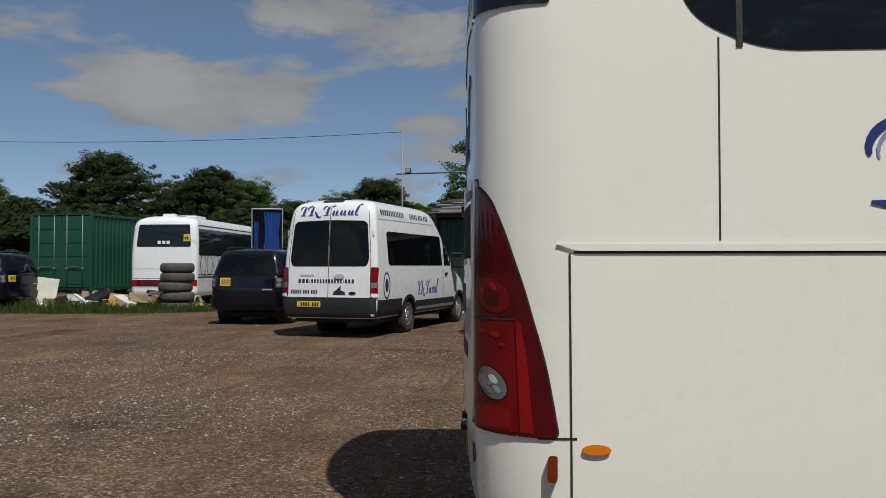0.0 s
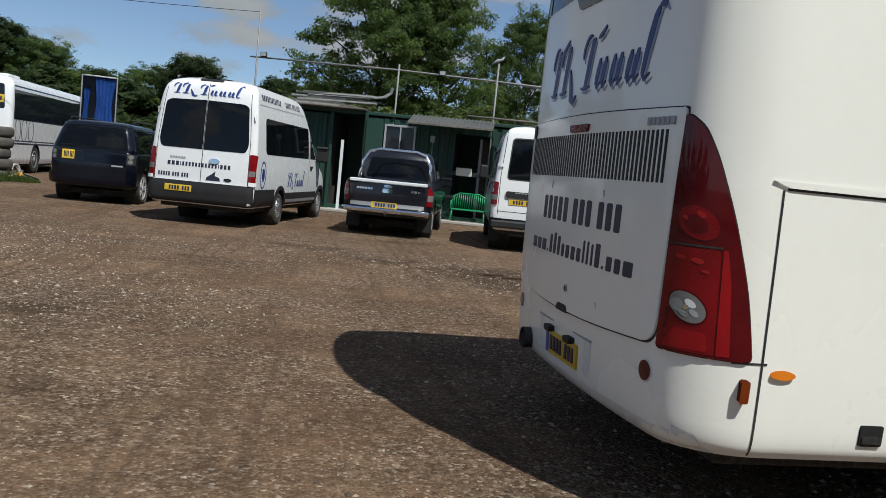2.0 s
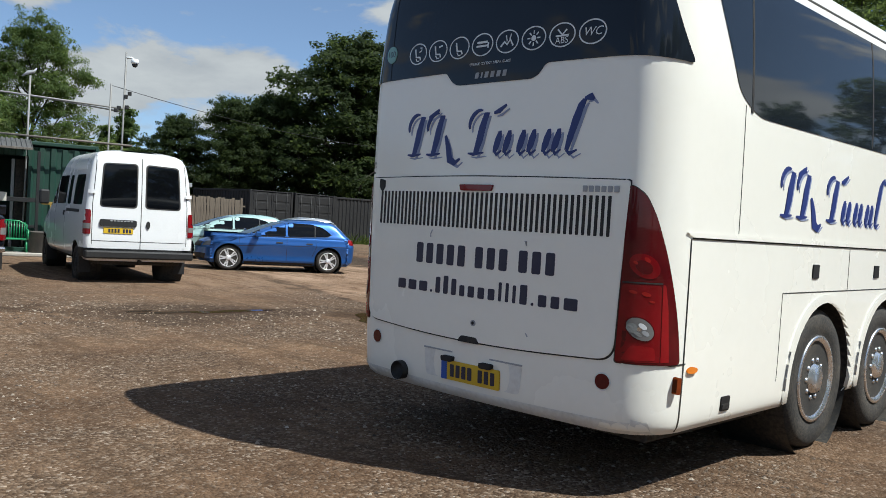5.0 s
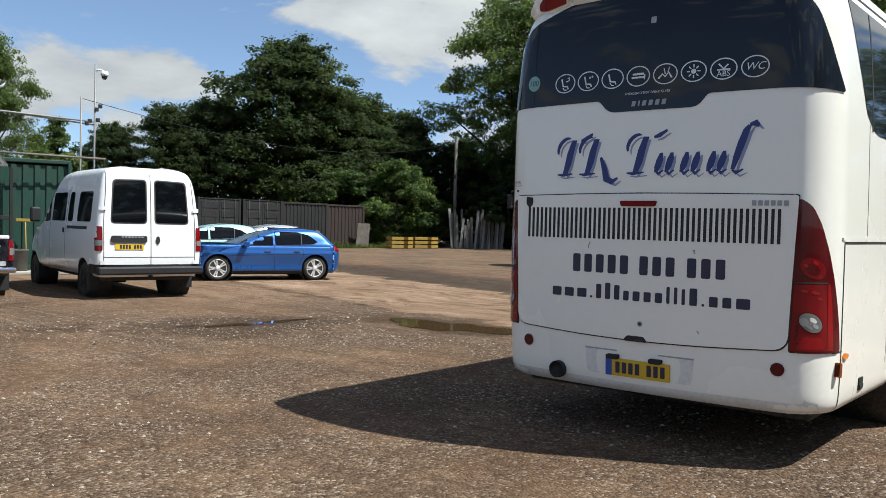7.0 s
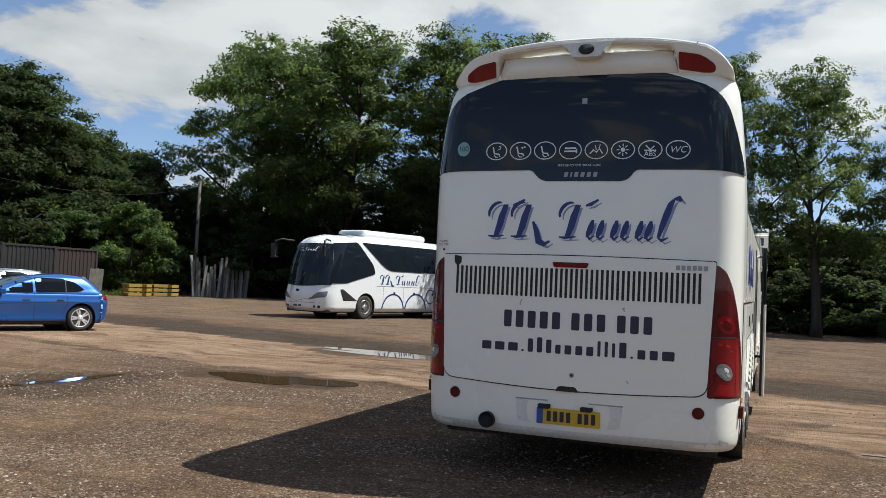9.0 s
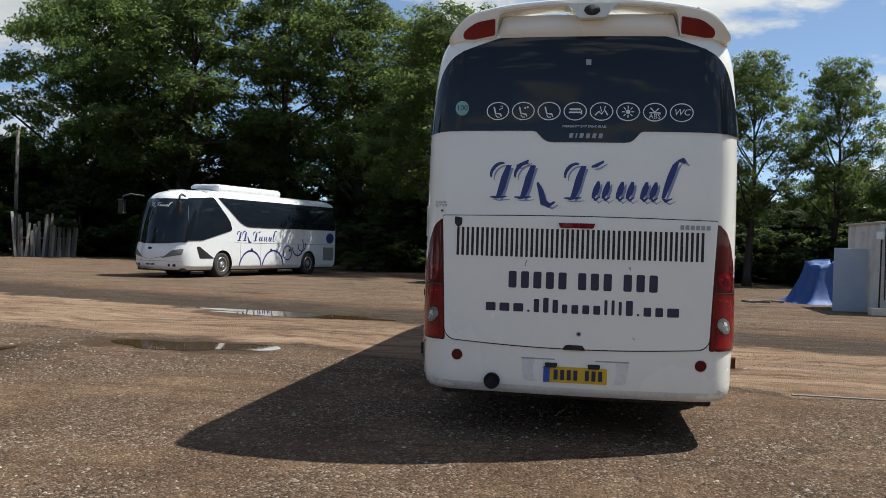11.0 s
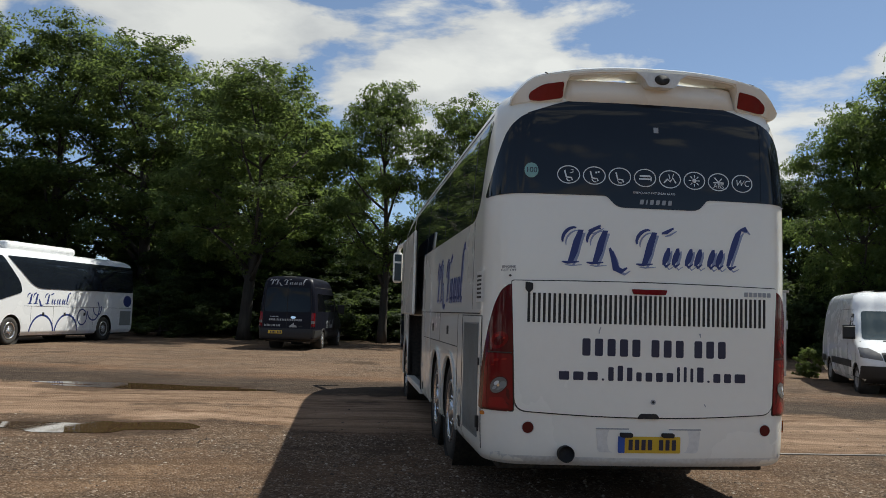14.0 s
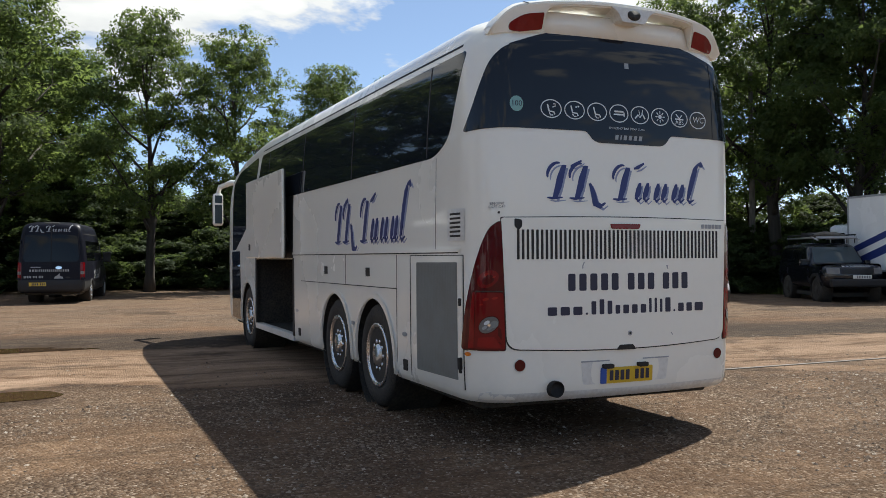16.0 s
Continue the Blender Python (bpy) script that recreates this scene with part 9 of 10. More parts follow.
def scaffold():
    """Scaffold tubes above the cabin with flood lamps and a dome camera on a mast."""
    root = thing("scaffold_rail", at_cabin(0, 0.1), "galvanised scaffold poles and rail above the cabin", "scaffold")
    tube("rail", [(-3.35, 0, 4.47), (1.3, 0, 4.45), (4.35, 0, 4.36), (6.85, 0, 4.27)], 0.026, SCAFFOLD_STEEL, root)
    tube("rail", [(4.4, 0.05, 4.36), (6.9, 0.05, 4.18)], 0.022, SCAFFOLD_STEEL, root)
    tube("low_rail", [(3.6, -0.5, 3.22), (7.05, -0.4, 3.20)], 0.03, OLD_WOOD, root)
    for s, z0, z1 in ((-3.15, 0, 5.88), (1.32, 0, 4.62), (4.35, 0, 4.9), (6.45, 0, 4.95), (6.82, 0, 5.9)):
        tube("pole", [(s, 0, z0), (s + 0.02, 0, z1)], 0.028, SCAFFOLD_STEEL, root)
    for s, z in ((-2.9, 4.50), (2.7, 4.40)):
        bm = bmesh.new()
        add_box(bm, s - 0.10, -0.12, z - 0.02, s + 0.10, -0.04, z + 0.13, 0.012)
        lamp = part("flood_lamp", bm, BLACK_PLASTIC, root, "small black flood lamp")
        box("lamp_glass", s - 0.085, -0.125, z, s + 0.085, -0.118, z + 0.115, DECAL_SILVER, lamp, bev=0)
    tube("bracket", [(6.82, 0, 5.74), (6.98, -0.02, 5.76), (7.06, -0.02, 5.72)], 0.03, DECAL_WHITE, root)
    bm = bmesh.new()
    add_lathe(bm, [(0.0, 0.12), (0.09, 0.11), (0.11, 0.03), (0.11, 0.0), (0.085, -0.03), (0.0, -0.03)], 20, "Z", (7.08, -0.02, 5.62))
    part("dome_camera", bm, DECAL_WHITE, root, "white dome camera")
    bm = bmesh.new()
    add_lathe(bm, [(0.08, -0.03), (0.075, -0.08), (0.04, -0.12), (0.0, -0.125)], 20, "Z", (7.08, -0.02, 5.62))
    part("dome", bm, BLACK_PLASTIC, root)
    for i, (a, z) in enumerate(((0.10, 4.32), (-0.12, 4.28), (0.06, 4.62), (0.16, 4.72), (-0.2, 4.2))):
        box("clamp", 6.82 + a - 0.05, -0.05, z - 0.05, 6.82 + a + 0.05, 0.05, z + 0.06, BLACK_PLASTIC, root, bev=0.012)
    # plain teardrop standing for the heron decoy on the pole
    bm = bmesh.new()
    add_tube(bm, [(4.16, 0, 4.86), (4.32, 0, 4.98), (4.46, 0, 5.02), (4.52, 0, 5.12)], [0.015, 0.055, 0.04, 0.015], 8)
    part("finial", bm, DECAL_SILVER, root, "pale plain shape of a bird on the pole", smooth=True)


scaffold()


def bench():
    root = thing("garden_bench", at_cabin(3.92, -0.62), "green plastic garden bench with a slatted back beside the cabin", "bench")
    box("seat", -0.50, -0.24, 0.40, 0.50, 0.20, 0.44, PLASTIC_GREEN, root, bev=0.015)
    for i in range(15):
        x = -0.455 + 0.065 * i
        tube("back_slat", [(x, 0.20, 0.44), (x, 0.27, 0.84 + 0.06 * math.cos(x * 2.6))], 0.013, PLASTIC_GREEN, root, n=6)
    tube("back_rail", [(-0.50, 0.20, 0.44), (-0.50, 0.27, 0.80), (-0.3, 0.275, 0.90), (0.3, 0.275, 0.90), (0.50, 0.27, 0.80), (0.50, 0.20, 0.44)], 0.022, PLASTIC_GREEN, root)
    for s in (-1, 1):
        tube("arm", [(s * 0.5, 0.25, 0.68), (s * 0.52, -0.2, 0.66), (s * 0.51, -0.24, 0.42)], 0.022, PLASTIC_GREEN, root)
        for y in (-0.2, 0.2):
            tube("leg", [(s * 0.48, y, 0.41), (s * 0.50, y * 1.1, 0.0)], 0.022, PLASTIC_GREEN, root)


bench()
bm = bmesh.new()
add_lathe(bm, [(0.0, 0.0), (0.22, 0.0), (0.27, 0.06), (0.29, 0.58), (0.31, 0.60), (0.31, 0.64), (0.27, 0.64), (0.26, 0.10), (0.0, 0.08)], 24, "Z")
ob = part("planter_drum", bm, OLD_RUBBER)
ob.matrix_basis = at_cabin(4.75, -0.55)
tagged(ob, "grey round bin standing beside the bench", "bin")
tube_ob = thing("broom", at_cabin(4.98, -0.35), "yellow-handled broom leaning on the cabin", "broom")
tube("handle", [(0, -0.35, 0.02), (0.02, 0.05, 1.42)], 0.016, YELLOW, tube_ob)
box("broom_head", -0.22, 0.02, 1.38, 0.22, 0.09, 1.46, YELLOW, tube_ob, bev=0.01)
for i, (s, tl) in enumerate(((5.25, 1.3), (5.45, 1.1), (5.62, 1.5))):
    bm = bmesh.new()
    add_box(bm, -0.05, -0.35, 0, 0.05, -0.32, tl, 0.005, pose(0, 0, 0, 14, 0, 0))
    ob = part("plank", bm, OLD_WOOD)
    ob.matrix_basis = at_cabin(s, -0.2, 0.06)
    tagged(ob, "grey plank leaning on the cabin", "plank", "planks by the cabin")
ob = tagged(box("marker_post", -0.04, -0.04, 0, 0.04, 0.04, 2.15, DECAL_WHITE, bev=0.008), "slim white wooden post before the cabin", "post")
ob.matrix_basis = at_cabin(-0.03, -0.75)
for s, mat, nm in ((0.55, CURTAIN_BLUE, "blue"), (0.82, TARP, "dark blue")):
    bm = bmesh.new()
    add_lathe(bm, [(0.0, 0.0), (0.12, 0.0), (0.13, 0.02), (0.13, 0.30), (0.10, 0.36), (0.05, 0.38), (0.05, 0.42), (0.0, 0.42)], 16, "Z")
    ob = part("canister", bm, mat)
    ob.matrix_basis = at_cabin(s, -0.5)
    tagged(ob, nm + " plastic canister on the ground", "canister", "canisters by the cabin")
ob = box("kerb", -1.0, -1.45, 0, 6.8, -1.15, 0.09, CONCRETE, bev=0.02)
ob.matrix_basis = CM
tagged(ob, "pale concrete kerb before the cabin", "kerb", kind="structure")
ob = box("pavement", -1.0, -1.15, 0.0, 6.8, 0.0, 0.05, CONCRETE, bev=0.01)
ob.matrix_basis = CM
tagged(ob, "worn concrete apron in front of the cabin", "pavement", kind="structure")


# ---- fences and poles to the north-east ----
def plank_fence(p, q, height, label):
    a, b = Vector((*p, 0)), Vector((*q, 0))
    L = (b - a).length
    turn = math.degrees(math.atan2(b.y - a.y, b.x - a.x))
    root = thing("plank_fence", pose(a.x, a.y, 0, 0, 0, turn), label, "fence")
    bm = bmesh.new()
    add_box(bm, 0, 0, 0, 0.14, 0.022, 1, 0.004)
    me = bpy.data.meshes.new("plank")
    bm.to_mesh(me), bm.free()
    me.materials.append(FENCE_WOOD)
    rnd = random.Random(8)
    for i in range(int(L / 0.155)):
        ob = new("plank", me)
        ob.parent = root
        ob.matrix_basis = pose(i * 0.155, 0, 0.03, 0, rnd.uniform(-0.6, 0.6), 0) @ Matrix.Diagonal((1, 1, height * rnd.uniform(0.96, 1.02), 1))
    for z in (0.4, height - 0.4):
        box("rail", 0, 0.025, z, L, 0.07, z + 0.09, FENCE_WOOD, root)
    for i in range(int(L / 2.4) + 1):
        box("post", i * 2.4, 0.07, 0, i * 2.4 + 0.1, 0.17, height + 0.05, FENCE_WOOD, root)
    return root


plank_fence((14.5, 42.5), (20.5, 41.8), 2.15, "weathered brown plank fence behind the parked cars")
hut = thing("shed", pose(13.0, 46.5, 0, 0, 0, -3), "low grey shed with a flat pale roof", "shed")
box("wall", 0, 0, 0, 6.2, 3, 2.7, OLD_WOOD, hut)
box("roof", -0.3, -0.3, 2.7, 6.5, 3.3, 2.95, DECAL_SILVER, hut, bev=0.02)


def wooden_pole(x, y, h, label):
    root = thing("telegraph_pole", pose(x, y, 0), label, "pole", "wooden poles")
    bm = bmesh.new()
    add_tube(bm, [(0, 0, 0), (0.02, 0, h * 0.5), (0.05, 0.02, h)], [0.14, 0.12, 0.10], 12)
    part("pole", bm, OLD_WOOD, root)
    box("fitting", -0.14, -0.08, h * 0.62, 0.02, 0.08, h * 0.62 + 0.28, BLACK_PLASTIC, root, bev=0.02)


wooden_pole(41.4, 41.2, 7.9, "grey wooden telegraph pole at the edge of the wood")
wooden_pole(23.5, -18.0, 9.5, "tall bare wooden pole among the trees")


def cable(p, q, sag, name="overhead_cable"):
    p, q = Vector(p), Vector(q)
    pts = [p.lerp(q, i / 24) - Vector((0, 0, sag * 4 * (i / 24) * (1 - i / 24))) for i in range(25)]
    ob = tube(name, pts, 0.009, BLACK_PLASTIC, n=5)
    tagged(ob, "thin dark overhead cable", "cable", "overhead cables")


cable(at_cabin(6.5, 0.1, 4.9).translation, (41.4, 41.2, 7.6), 1.2)
cable(at_cabin(-3.15, 0.1, 5.85).translation, (-40, 33, 8.0), 0.8)
cable((60, -12, 8.6), (20, -40, 9.5), 0.5)
cable((60, -12, 8.2), (20, -40, 9.1), 0.5)


def crate(x, y, turn):
    root = thing("crate", pose(x, y, 0, 0, 0, turn), "yellow slatted crate standing at the yard's edge", "crate", "yellow crates")
    for z in (0.04, 0.30, 0.56):
        for sx in (0, 1):
            box("slat", 0, sx * 0.68, z, 0.9, sx * 0.68 + 0.03, z + 0.18, YELLOW, root)
            box("slat", sx * 0.87, 0.03, z, sx * 0.87 + 0.03, 0.68, z + 0.18, YELLOW, root)
    box("base", 0.03, 0.03, 0.0, 0.87, 0.68, 0.05, YELLOW, root)
    for cx in (0.03, 0.81):
        for cy in (0.03, 0.62):
            box("corner", cx, cy, 0.05, cx + 0.06, cy + 0.06, 0.76, BLACK_BOX, root)


for i, (dx, dy, tn) in enumerate(((0.0, 0.0, -16), (1.15, -0.35, 22), (2.3, 0.1, -25), (3.35, -0.4, 11))):
    crate(33.6 + dx, 39.8 + dy, tn)


def broken_fence():
    root = thing("broken_fence", pose(38.9, 39.3, 0, 0, 0, -24) @ Matrix.Diagonal((0.92, 1, 0.92, 1)), "leaning weathered fence of broken grey boards", "fence")
    rnd = random.Random(2)
    for i in range(21):
        h = rnd.uniform(1.7, 3.0) * (1.0 if i < 16 else 0.8)
        box("board", 0, 0, 0, 0.19, 0.03, h, (GREY_BOARD, WEATHERED, OLD_WOOD)[i % 3], root, m=pose(i * 0.205, rnd.uniform(-0.06, 0.06), 0, rnd.uniform(-4, 4), rnd.uniform(-5, 5), 0))
    for z in (1.2, 0.3):
        box("rail", 0, 0.08, z, 4.3, 0.14, z + 0.1, OLD_WOOD, root)
    for x in (0.0, 2.1, 4.2):
        box("post", x, 0.14, 0, x + 0.12, 0.26, 2.6, OLD_WOOD, root)


broken_fence()
ob = box("timber_sheet", 0, 0, 0, 0.95, 0.06, 1.55, OLD_WOOD, m=pose(32.2, 41.6, 0, 6, 0, -10))
tagged(ob, "grey timber panel leaning on a container", "panel")


# ---- painted block store and the things beside it ----
def block_store():
    root = thing("block_store", pose(17.5, -2.4, 0, 0, 0, -90), "pale painted blockwork store with a faded blue diamond mural", "building")
    Lw, Hh, D = 2.7, 2.42, 3.0
    box("core", 0.0, 0.02, 0.0, Lw, D, Hh, BLOCK, root, bev=0.0)
    box("roof_slab", -0.06, -0.05, Hh, Lw + 0.06, D + 0.05, Hh + 0.06, CONCRETE, root, bev=0.01)
    bw, bh = 0.45, 0.22
    shapes = {}
    def block(x0, x1):
        key = round(x1 - x0, 3)
        if key not in shapes:
            bm = bmesh.new()
            add_box(bm, 0.004, -0.006, 0.004, key - 0.004, 0.03, bh - 0.004, 0.004)
            me = bpy.data.meshes.new("block")
            bm.to_mesh(me), bm.free()
            me.materials.append(BLOCK)
            shapes[key] = me
        return shapes[key]
    for r in range(11):
        x = -bw / 2 if r % 2 else 0.0
        while x < Lw - 0.01:
            x0, x1 = max(x, 0), min(x + bw, Lw)
            if x1 - x0 > 0.05:
                ob = new("block", block(x0, x1))
                ob.parent = root
                ob.location = (x0, 0, r * bh)
            x += bw
    # mural: stepped diamond with a hollow middle
    cx, cz, cw, ch = 1.28, 1.30, 0.23, 0.22
    for r in range(-3, 4):
        reach = 3 - abs(r)
        cells = [c for c in range(-reach - 1, reach + 2) if abs(c) <= reach + 0.5]
        for c in cells:
            if abs(r) + abs(c) <= 1:
                continue
            box("mural_patch", cx + (c - 0.5) * cw, -0.0095, cz + (r - 0.5) * ch, cx + (c + 0.5) * cw - 0.002, -0.0065, cz + (r + 0.5) * ch - 0.002, MURAL_BLUE, root, bev=0)
    box("junction_box", -0.12, -0.14, 2.0, 0.06, -0.02, 2.2, DECAL_WHITE, root, "white junction box", bev=0.01)
    tube("pipe", [(0.0, -0.06, 0.1), (0.02, -0.06, 2.0)], 0.02, BLACK_PLASTIC, root)
    tube("pipe", [(0.14, -0.05, 0.4), (0.12, -0.05, 2.3)], 0.016, BLACK_PLASTIC, root)
    box("meter_box", Lw, 0.1, 1.35, Lw + 0.1, 0.3, 1.6, DECAL_SILVER, root, bev=0.01)


block_store()
ob = box("blue_gate", 18.4, -2.35, 0.0, 18.46, -1.5, 1.75, MURAL_BLUE, bev=0.01)
tagged(ob, "faded blue metal gate leaf beside the store", "gate")
ob = box("loose_block", 17.0, -2.5, 0.0, 17.35, -2.1, 0.2, PALE_STUFF, bev=0.02)
tagged(ob, "pale loose block lying by the store", "block")
plant("elder", 16.6, -5.3, 0.9, 30, 0.8)
ob = box("blue_bin", 20.0, -6.4, 0, 20.8, -5.5, 0.95, TARP, bev=0.05)
tagged(ob, "blue plastic bin behind the store", "bin")


def tarp_heap():
    """A slack sheet over stacked goods: hangs in folds from the corners and spreads on the ground."""
    bm = bmesh.new()
    rnd = random.Random(6)
    n, mrows = 96, 16
    rings = []
    for j in range(mrows):
        t = j / (mrows - 1)
        ring = []
        for k in range(n):
            a = 2 * math.pi * k / n
            sq = 1 / max(abs(math.cos(a)), abs(math.sin(a))) ** 0.7
            fold = 0.085 * (1 - t) * math.sin(11 * a + 1.3 * math.sin(2 * a) + 1.5 * t) + 0.05 * math.sin(19 * a + 3 * t) * (1 - t) ** 2
            r = (1.22 - 0.62 * min(1, t * 1.25) ** 0.55) * sq * (1 + fold) + rnd.uniform(-0.008, 0.008)
            if t > 0.8:
                r *= 1 - (t - 0.8) * 4.2
            z = 1.28 * min(1, t * 1.25) ** 1.1 + 0.10 * math.sin(2 * a + 0.7) * t + 0.03 * math.sin(7 * a) * t
            ring.append(bm.verts.new((0.95 * r * math.cos(a), 1.15 * r * math.sin(a), max(z, 0.004))))
        rings.append(ring)
    for a, b in zip(rings, rings[1:]):
        for k in range(n):
            bm.faces.new((a[k], a[(k + 1) % n], b[(k + 1) % n], b[k]))
    bm.faces.new(rings[-1])
    ob = part("tarpaulin", bm, TARP, smooth=True)
    ob.matrix_basis = pose(22.3, -2.4, 0, 0, 0, 12)
    tagged(ob, "goods heap covered with a blue tarpaulin", "tarpaulin")
    for i, (x, y, tn, L) in enumerate(((21.2, -0.4, 12, 0.8), (20.9, 0.1, -38, 0.6), (21.6, -0.9, 5, 0.7))):
        o2 = box("timber", 0, 0, 0, L, 0.14, 0.06, OLD_WOOD)
        o2.matrix_basis = pose(x, y, 0, 0, 0, 60 + tn)
        tagged(o2, "pale length of timber lying on the ground", "timber", "loose timbers")


tarp_heap()


def box_truck():
    root = thing("box_truck", pose(9.53, -15.2, 0, 0, 0, -10), "white box truck with dark blue sloping stripes", "truck")
    bm = bmesh.new()
    add_box(bm, 0, -1.2, 0.95, 6.2, 1.2, 3.45, 0.03)
    b = part("box_body", bm, VAN_WHITE, root)
    for y in (-1.2, 1.2):
        for z in (0.93, 3.40):
            box("edge_trim", 0, y - 0.02, z, 6.2, y + 0.02, z + 0.07, GALV, b)
        for x in (0.0, 6.13):
            box("edge_trim", x, y - 0.02, 0.95, x + 0.07, y + 0.02, 3.45, GALV, b)
    for k, w in ((0.0, 0.28), (0.5, 0.22)):
        for y in (-1.206, 1.206):
            bm = bmesh.new()
            pts = [(5.9, 1.05 + k), (5.9, 1.05 + k + w), (1.2, 2.6 + k + w), (1.2, 2.6 + k)]
            va = [bm.verts.new((x, y, min(z, 3.38))) for x, z in pts]
            bm.faces.new(va)
            part("stripe", bm, NAVY, b)
    bm = bmesh.new()
    add_box(bm, 6.3, -1.05, 0.55, 7.45, 1.05, 2.55, 0.18)
    c = part("cab", bm, VAN_WHITE, root)
    for s in (1, -1):
        box("cab_window", 6.55, s * 1.05 - 0.004, 1.55, 7.25, s * 1.05 + 0.004, 2.25, GLASS, c, bev=0)
    box("windscreen", 7.445, -0.9, 1.5, 7.455, 0.9, 2.3, GLASS, c, bev=0)
    box("chassis", 0.1, -0.45, 0.55, 7.3, 0.45, 0.93, UNDER, root)
    box("side_guard", 1.8, -1.18, 0.45, 5.2, -1.12, 0.85, RUSTY, root)
    for x in (1.2, 6.75):
        for s in (1, -1):
            wheel("wheel", root, x, s * 0.95, 0.45, 0.28, s, STEEL, "steel")


box_truck()
# pale edging board sunk in the yard
ob = box("edging_board", 3.12, -2.6, 0.0, 3.18, 2.72, 0.012, OLD_WOOD, bev=0.003)
tagged(ob, "worn pale timber edging strip sunk in the gravel", "edging", kind="structure")
# display board behind the dark car
bd = thing("display_board", pose(-7.9, 29.8, 0, 0, 0, 14), "dark framed board with blue drapery behind a car", "board")
box("panel", -0.5, -0.03, 1.75, 0.5, 0.03, 3.42, SUV_BLUE, bd)
for x0, x1 in ((-0.54, -0.5), (0.5, 0.54)):
    box("frame", x0, -0.05, 0.0, x1, 0.05, 3.46, GALV, bd)
box("frame", -0.5, -0.05, 3.42, 0.5, 0.05, 3.46, GALV, bd)


def drape(x0, x1, z0, z1, folds, lean):
    """A sheet of cloth hung in soft folds on the board."""
    bm = bmesh.new()
    nx, nz = 28, 14
    grid = []
    for j in range(nz + 1):
        v = j / nz
        pinch = 1 - 0.22 * math.sin(math.pi * v) ** 2
        grid.append([bm.verts.new((x0 + (x1 - x0) * (0.5 + (i / nx - 0.5) * pinch) + lean * v, -0.045 - 0.022 * (1 + math.sin(2 * math.pi * folds * i / nx + 1.4 * v)), z0 + (z1 - z0) * v)) for i in range(nx + 1)])
    for a, b in zip(grid, grid[1:]):
        for i in range(nx):
            bm.faces.new((a[i], a[i + 1], b[i + 1], b[i]))
    bmesh.ops.solidify(bm, geom=bm.faces[:], thickness=0.006)
    return part("drape", bm, CURTAIN_BLUE, bd, "blue cloth hung in folds", smooth=True)


drape(-0.16, 0.46, 1.78, 3.38, 5, 0.03)
drape(-0.48, -0.30, 1.78, 3.05, 2, 0.04)


# ---- tyre stack and rubble by the old coach ----
def old_tyre():
    bm = bmesh.new()
    R, r0, h = 0.54, 0.29, 0.31
    add_lathe(bm, [(r0, 0.04), (r0 + 0.04, 0.0), (R - 0.08, 0.0), (R - 0.02, 0.04), (R, 0.10), (R, h - 0.10), (R - 0.02, h - 0.04), (R - 0.08, h), (r0 + 0.04, h), (r0, h - 0.04)], 40, "Z")
    bmesh.ops.delete(bm, geom=[f for f in bm.faces if len(f.verts) > 8], context="FACES")
    return bm


T0 = part("tyre", old_tyre(), OLD_RUBBER)
tagged(T0, "worn lorry tyre lying in a stack", "tyre", "stack of old tyres")
for i in range(5):
    m = pose(-10.3 + 0.03 * math.sin(i * 2.3), 27.7 + 0.03 * math.cos(i * 1.7), 0.31 * i, 0, 0, 40 * i)
    if i == 0:
        T0.matrix_basis = m
    else:
        copy_thing(T0, m)


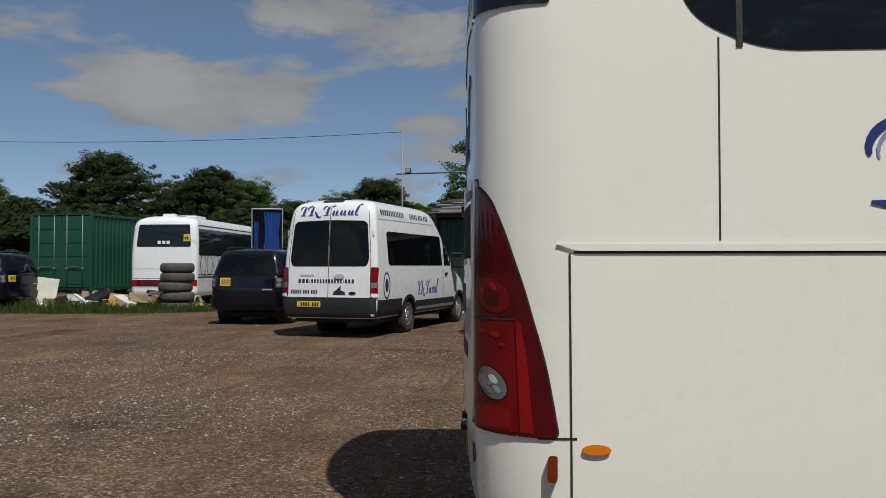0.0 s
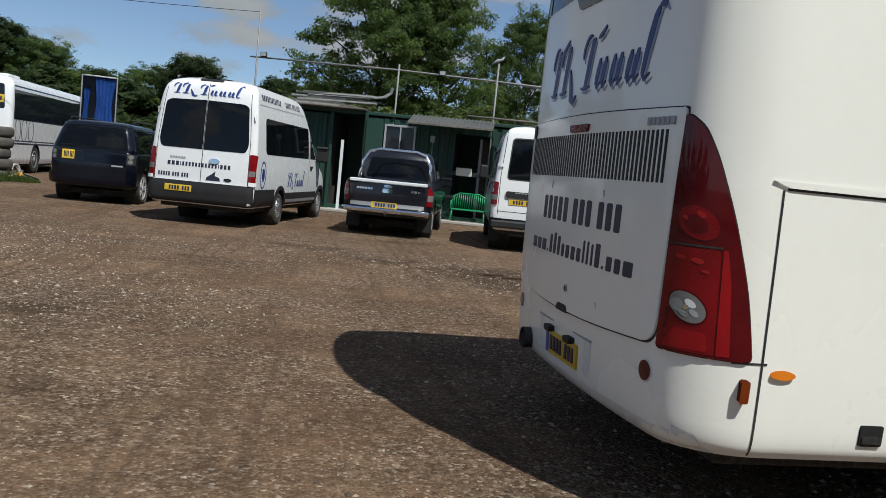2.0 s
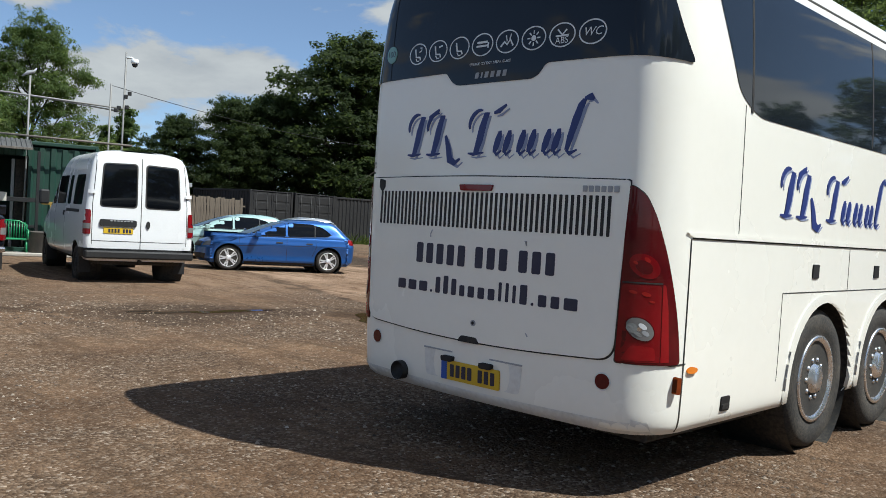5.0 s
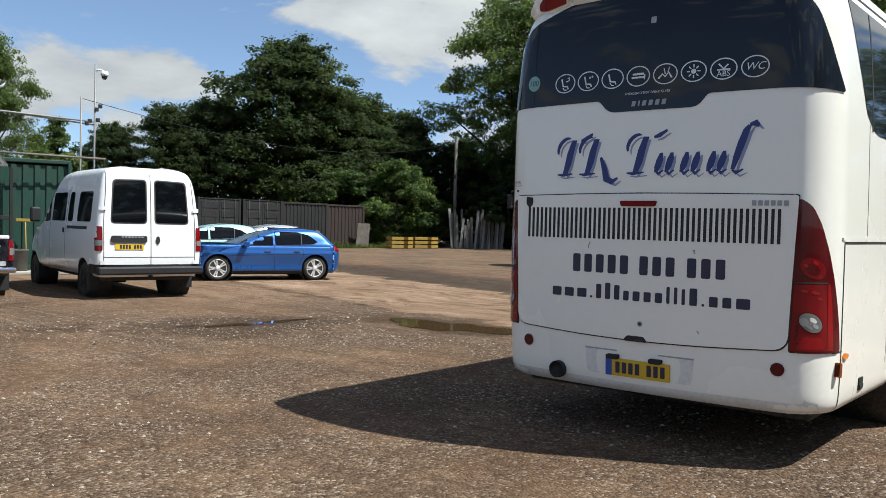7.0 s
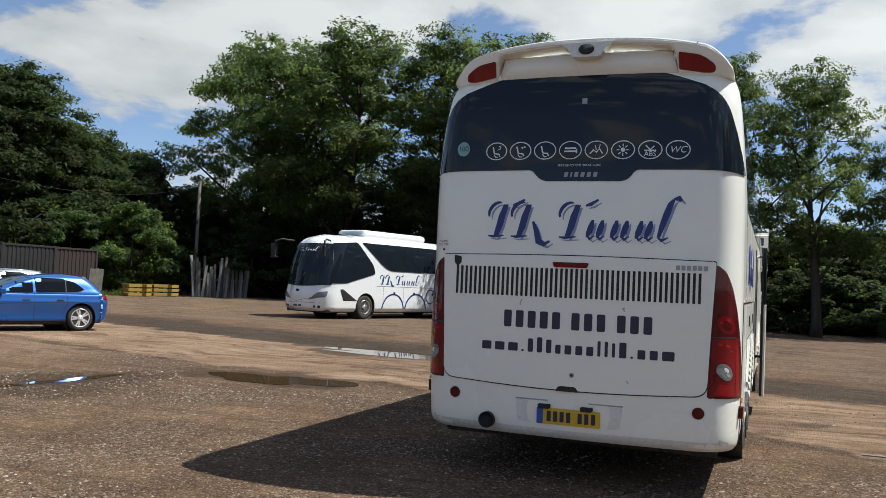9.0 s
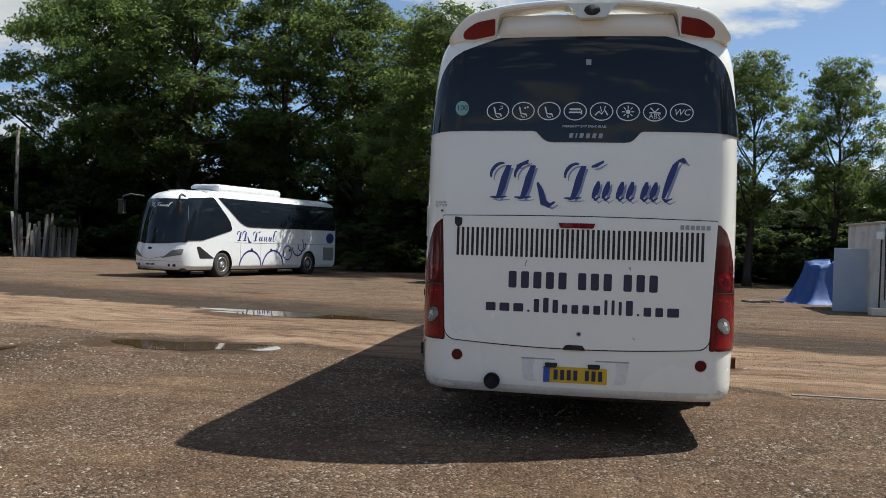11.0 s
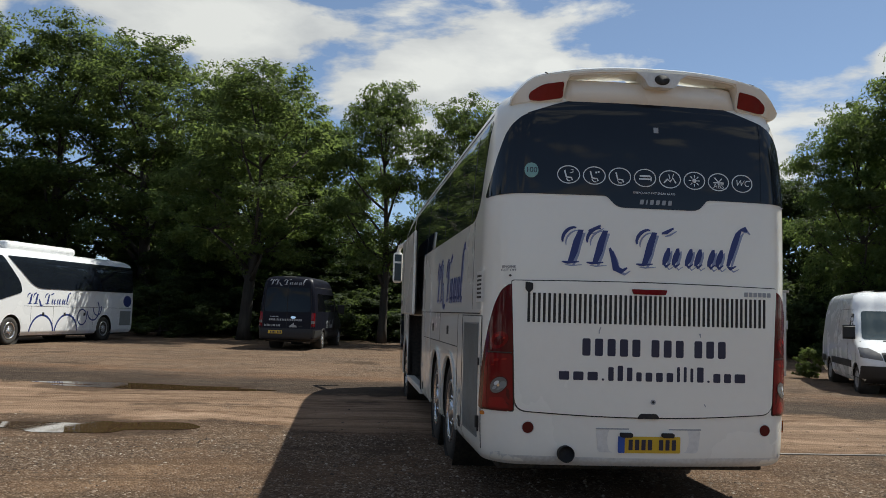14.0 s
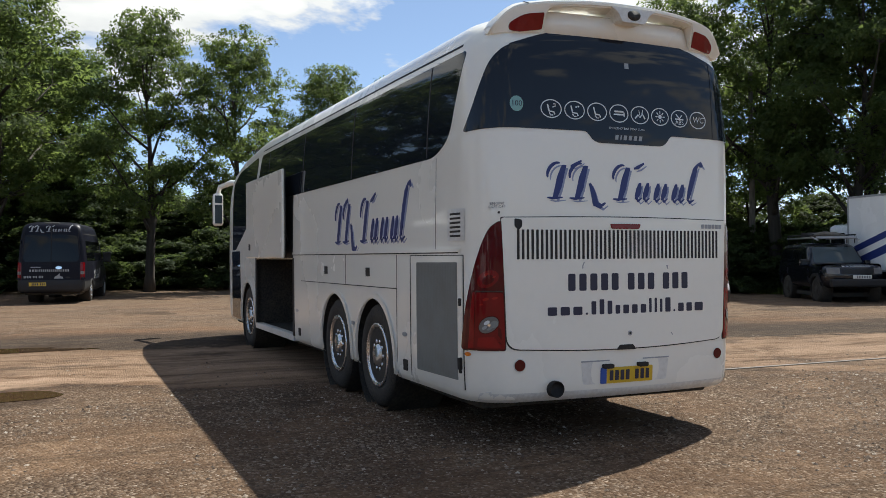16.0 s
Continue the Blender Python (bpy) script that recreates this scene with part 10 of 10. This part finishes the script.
def rubble():
    rnd = random.Random(12)
    def put(ob, x, y, z, rx=0, ry=0, rz=0, label="", cat=""):
        ob.matrix_basis = pose(x, y, z, rx, ry, rz)
        tagged(ob, label, cat, "rubble heap")
    put(box("slab", -0.42, -0.04, 0, 0.42, 0.04, 1.05, PALE_STUFF), -15.0, 27.9, 0.05, -14, 8, 20, "pale board standing askew in the rubble", "board")
    for i in range(46):
        t = i / 45
        x, y = -15.0 + 5.4 * t + rnd.uniform(-0.3, 0.3), 28.0 + rnd.uniform(-0.5, 0.8)
        L, W, h = rnd.uniform(0.35, 1.2), rnd.uniform(0.12, 0.45), rnd.uniform(0.04, 0.30)
        mat, nm, lab = rnd.choice([(OLD_WOOD, "plank", "grey broken plank in the rubble"), (CARD, "carton", "flattened brown carton in the rubble"), (PALE_STUFF, "board", "pale broken board in the rubble"),
                                   (CONCRETE, "lump", "lump of broken concrete in the rubble"), (DECAL_WHITE, "packing_block", "white packing foam block in the rubble"), (RUSTY, "rusty_sheet", "rusty bent metal sheet in the rubble"), (MUSTARD, "sack", "mustard yellow cloth sack in the rubble"), (BLACK_PLASTIC, "plastic_sheet", "black plastic sheet in the rubble")])
        bm = bmesh.new()
        add_box(bm, -L / 2, -W / 2, 0, L / 2, W / 2, h, min(0.02, h / 3))
        for v in bm.verts:
            v.co += Vector((rnd.uniform(-1, 1), rnd.uniform(-1, 1), rnd.uniform(-0.5, 0.5))) * 0.03
        put(part(nm, bm, mat), x, y, rnd.uniform(0.0, 0.30), rnd.uniform(-18, 18), rnd.uniform(-24, 24), rnd.uniform(-50, 50), lab, nm.replace("_", " "))
    for x, y, tn, r in ((-11.2, 28.2, 30, 0.24), (-10.6, 28.5, -20, 0.2)):
        bm = bmesh.new()
        add_lathe(bm, [(r, 0), (r, 0.9), (r * 0.72, 0.9), (r * 0.72, 0.02), (0, 0.02)], 20, "X")
        put(part("pipe_length", bm, CONCRETE), x, y, r, 0, -6, tn, "grey concrete pipe length in the rubble", "pipe")
    put(part("pallet_base", (lambda b: (add_box(b, 0, 0, 0, 1.3, 1.0, 0.14, 0.01), b)[1])(bmesh.new()), OLD_WOOD), -15.4, 28.4, 0, 0, 0, 8, "low wooden pallet under rubble", "pallet")


rubble()


def grass(name, spots, count, h, label, seed):
    rnd = np.random.RandomState(seed)
    co, fa = [], []
    k = 0
    for x0, y0, rx, ry, share in spots:
        n = int(count * share)
        for _ in range(n):
            a = rnd.uniform(0, 6.28)
            r = math.sqrt(rnd.rand())
            x, y = x0 + rx * r * math.cos(a), y0 + ry * r * math.sin(a)
            hh = h * rnd.uniform(0.4, 1.2) * (1.2 - r)
            w, la, t = 0.018, rnd.normal(size=2) * 0.3 * hh, rnd.uniform(0, 3.14)
            dx, dy = w * math.cos(t), w * math.sin(t)
            co += [(x - dx, y - dy, 0), (x + dx, y + dy, 0), (x + la[0] * 0.4 + dx * 0.6, y + la[1] * 0.4 + dy * 0.6, hh * 0.6), (x + la[0], y + la[1], hh)]
            fa.append((k, k + 1, k + 2, k + 3))
            k += 4
    me = bpy.data.meshes.new(name)
    me.from_pydata(co, [], fa)
    me.materials.append(GRASS)
    tagged(new(name, me), label, "grass", kind="stuff")


grass("rough_grass", [(-14.0, 26.6, 4.5, 1.0, 0.35), (-10.5, 27.6, 1.6, 0.8, 0.25), (-18, 28.5, 3.0, 2.5, 0.4)], 9000, 0.42, "rough grass and weeds along the rubble heap", 3)
grass("edge_weeds", [(-1.4, 26.6, 0.8, 0.4, 0.1), (28, 41.2, 7, 0.5, 0.25), (22, 41.0, 3, 0.4, 0.1), (36, 41.5, 4, 1.5, 0.15), (20.5, -16.5, 2.5, 1.5, 0.4)], 7000, 0.55, "weeds and long grass along the yard's edge", 4)
hatch(pose(-19.0, 31.0, 0.1, 0, 0, 200), "dark old car half hidden by grass", PICKUP_BLACK)
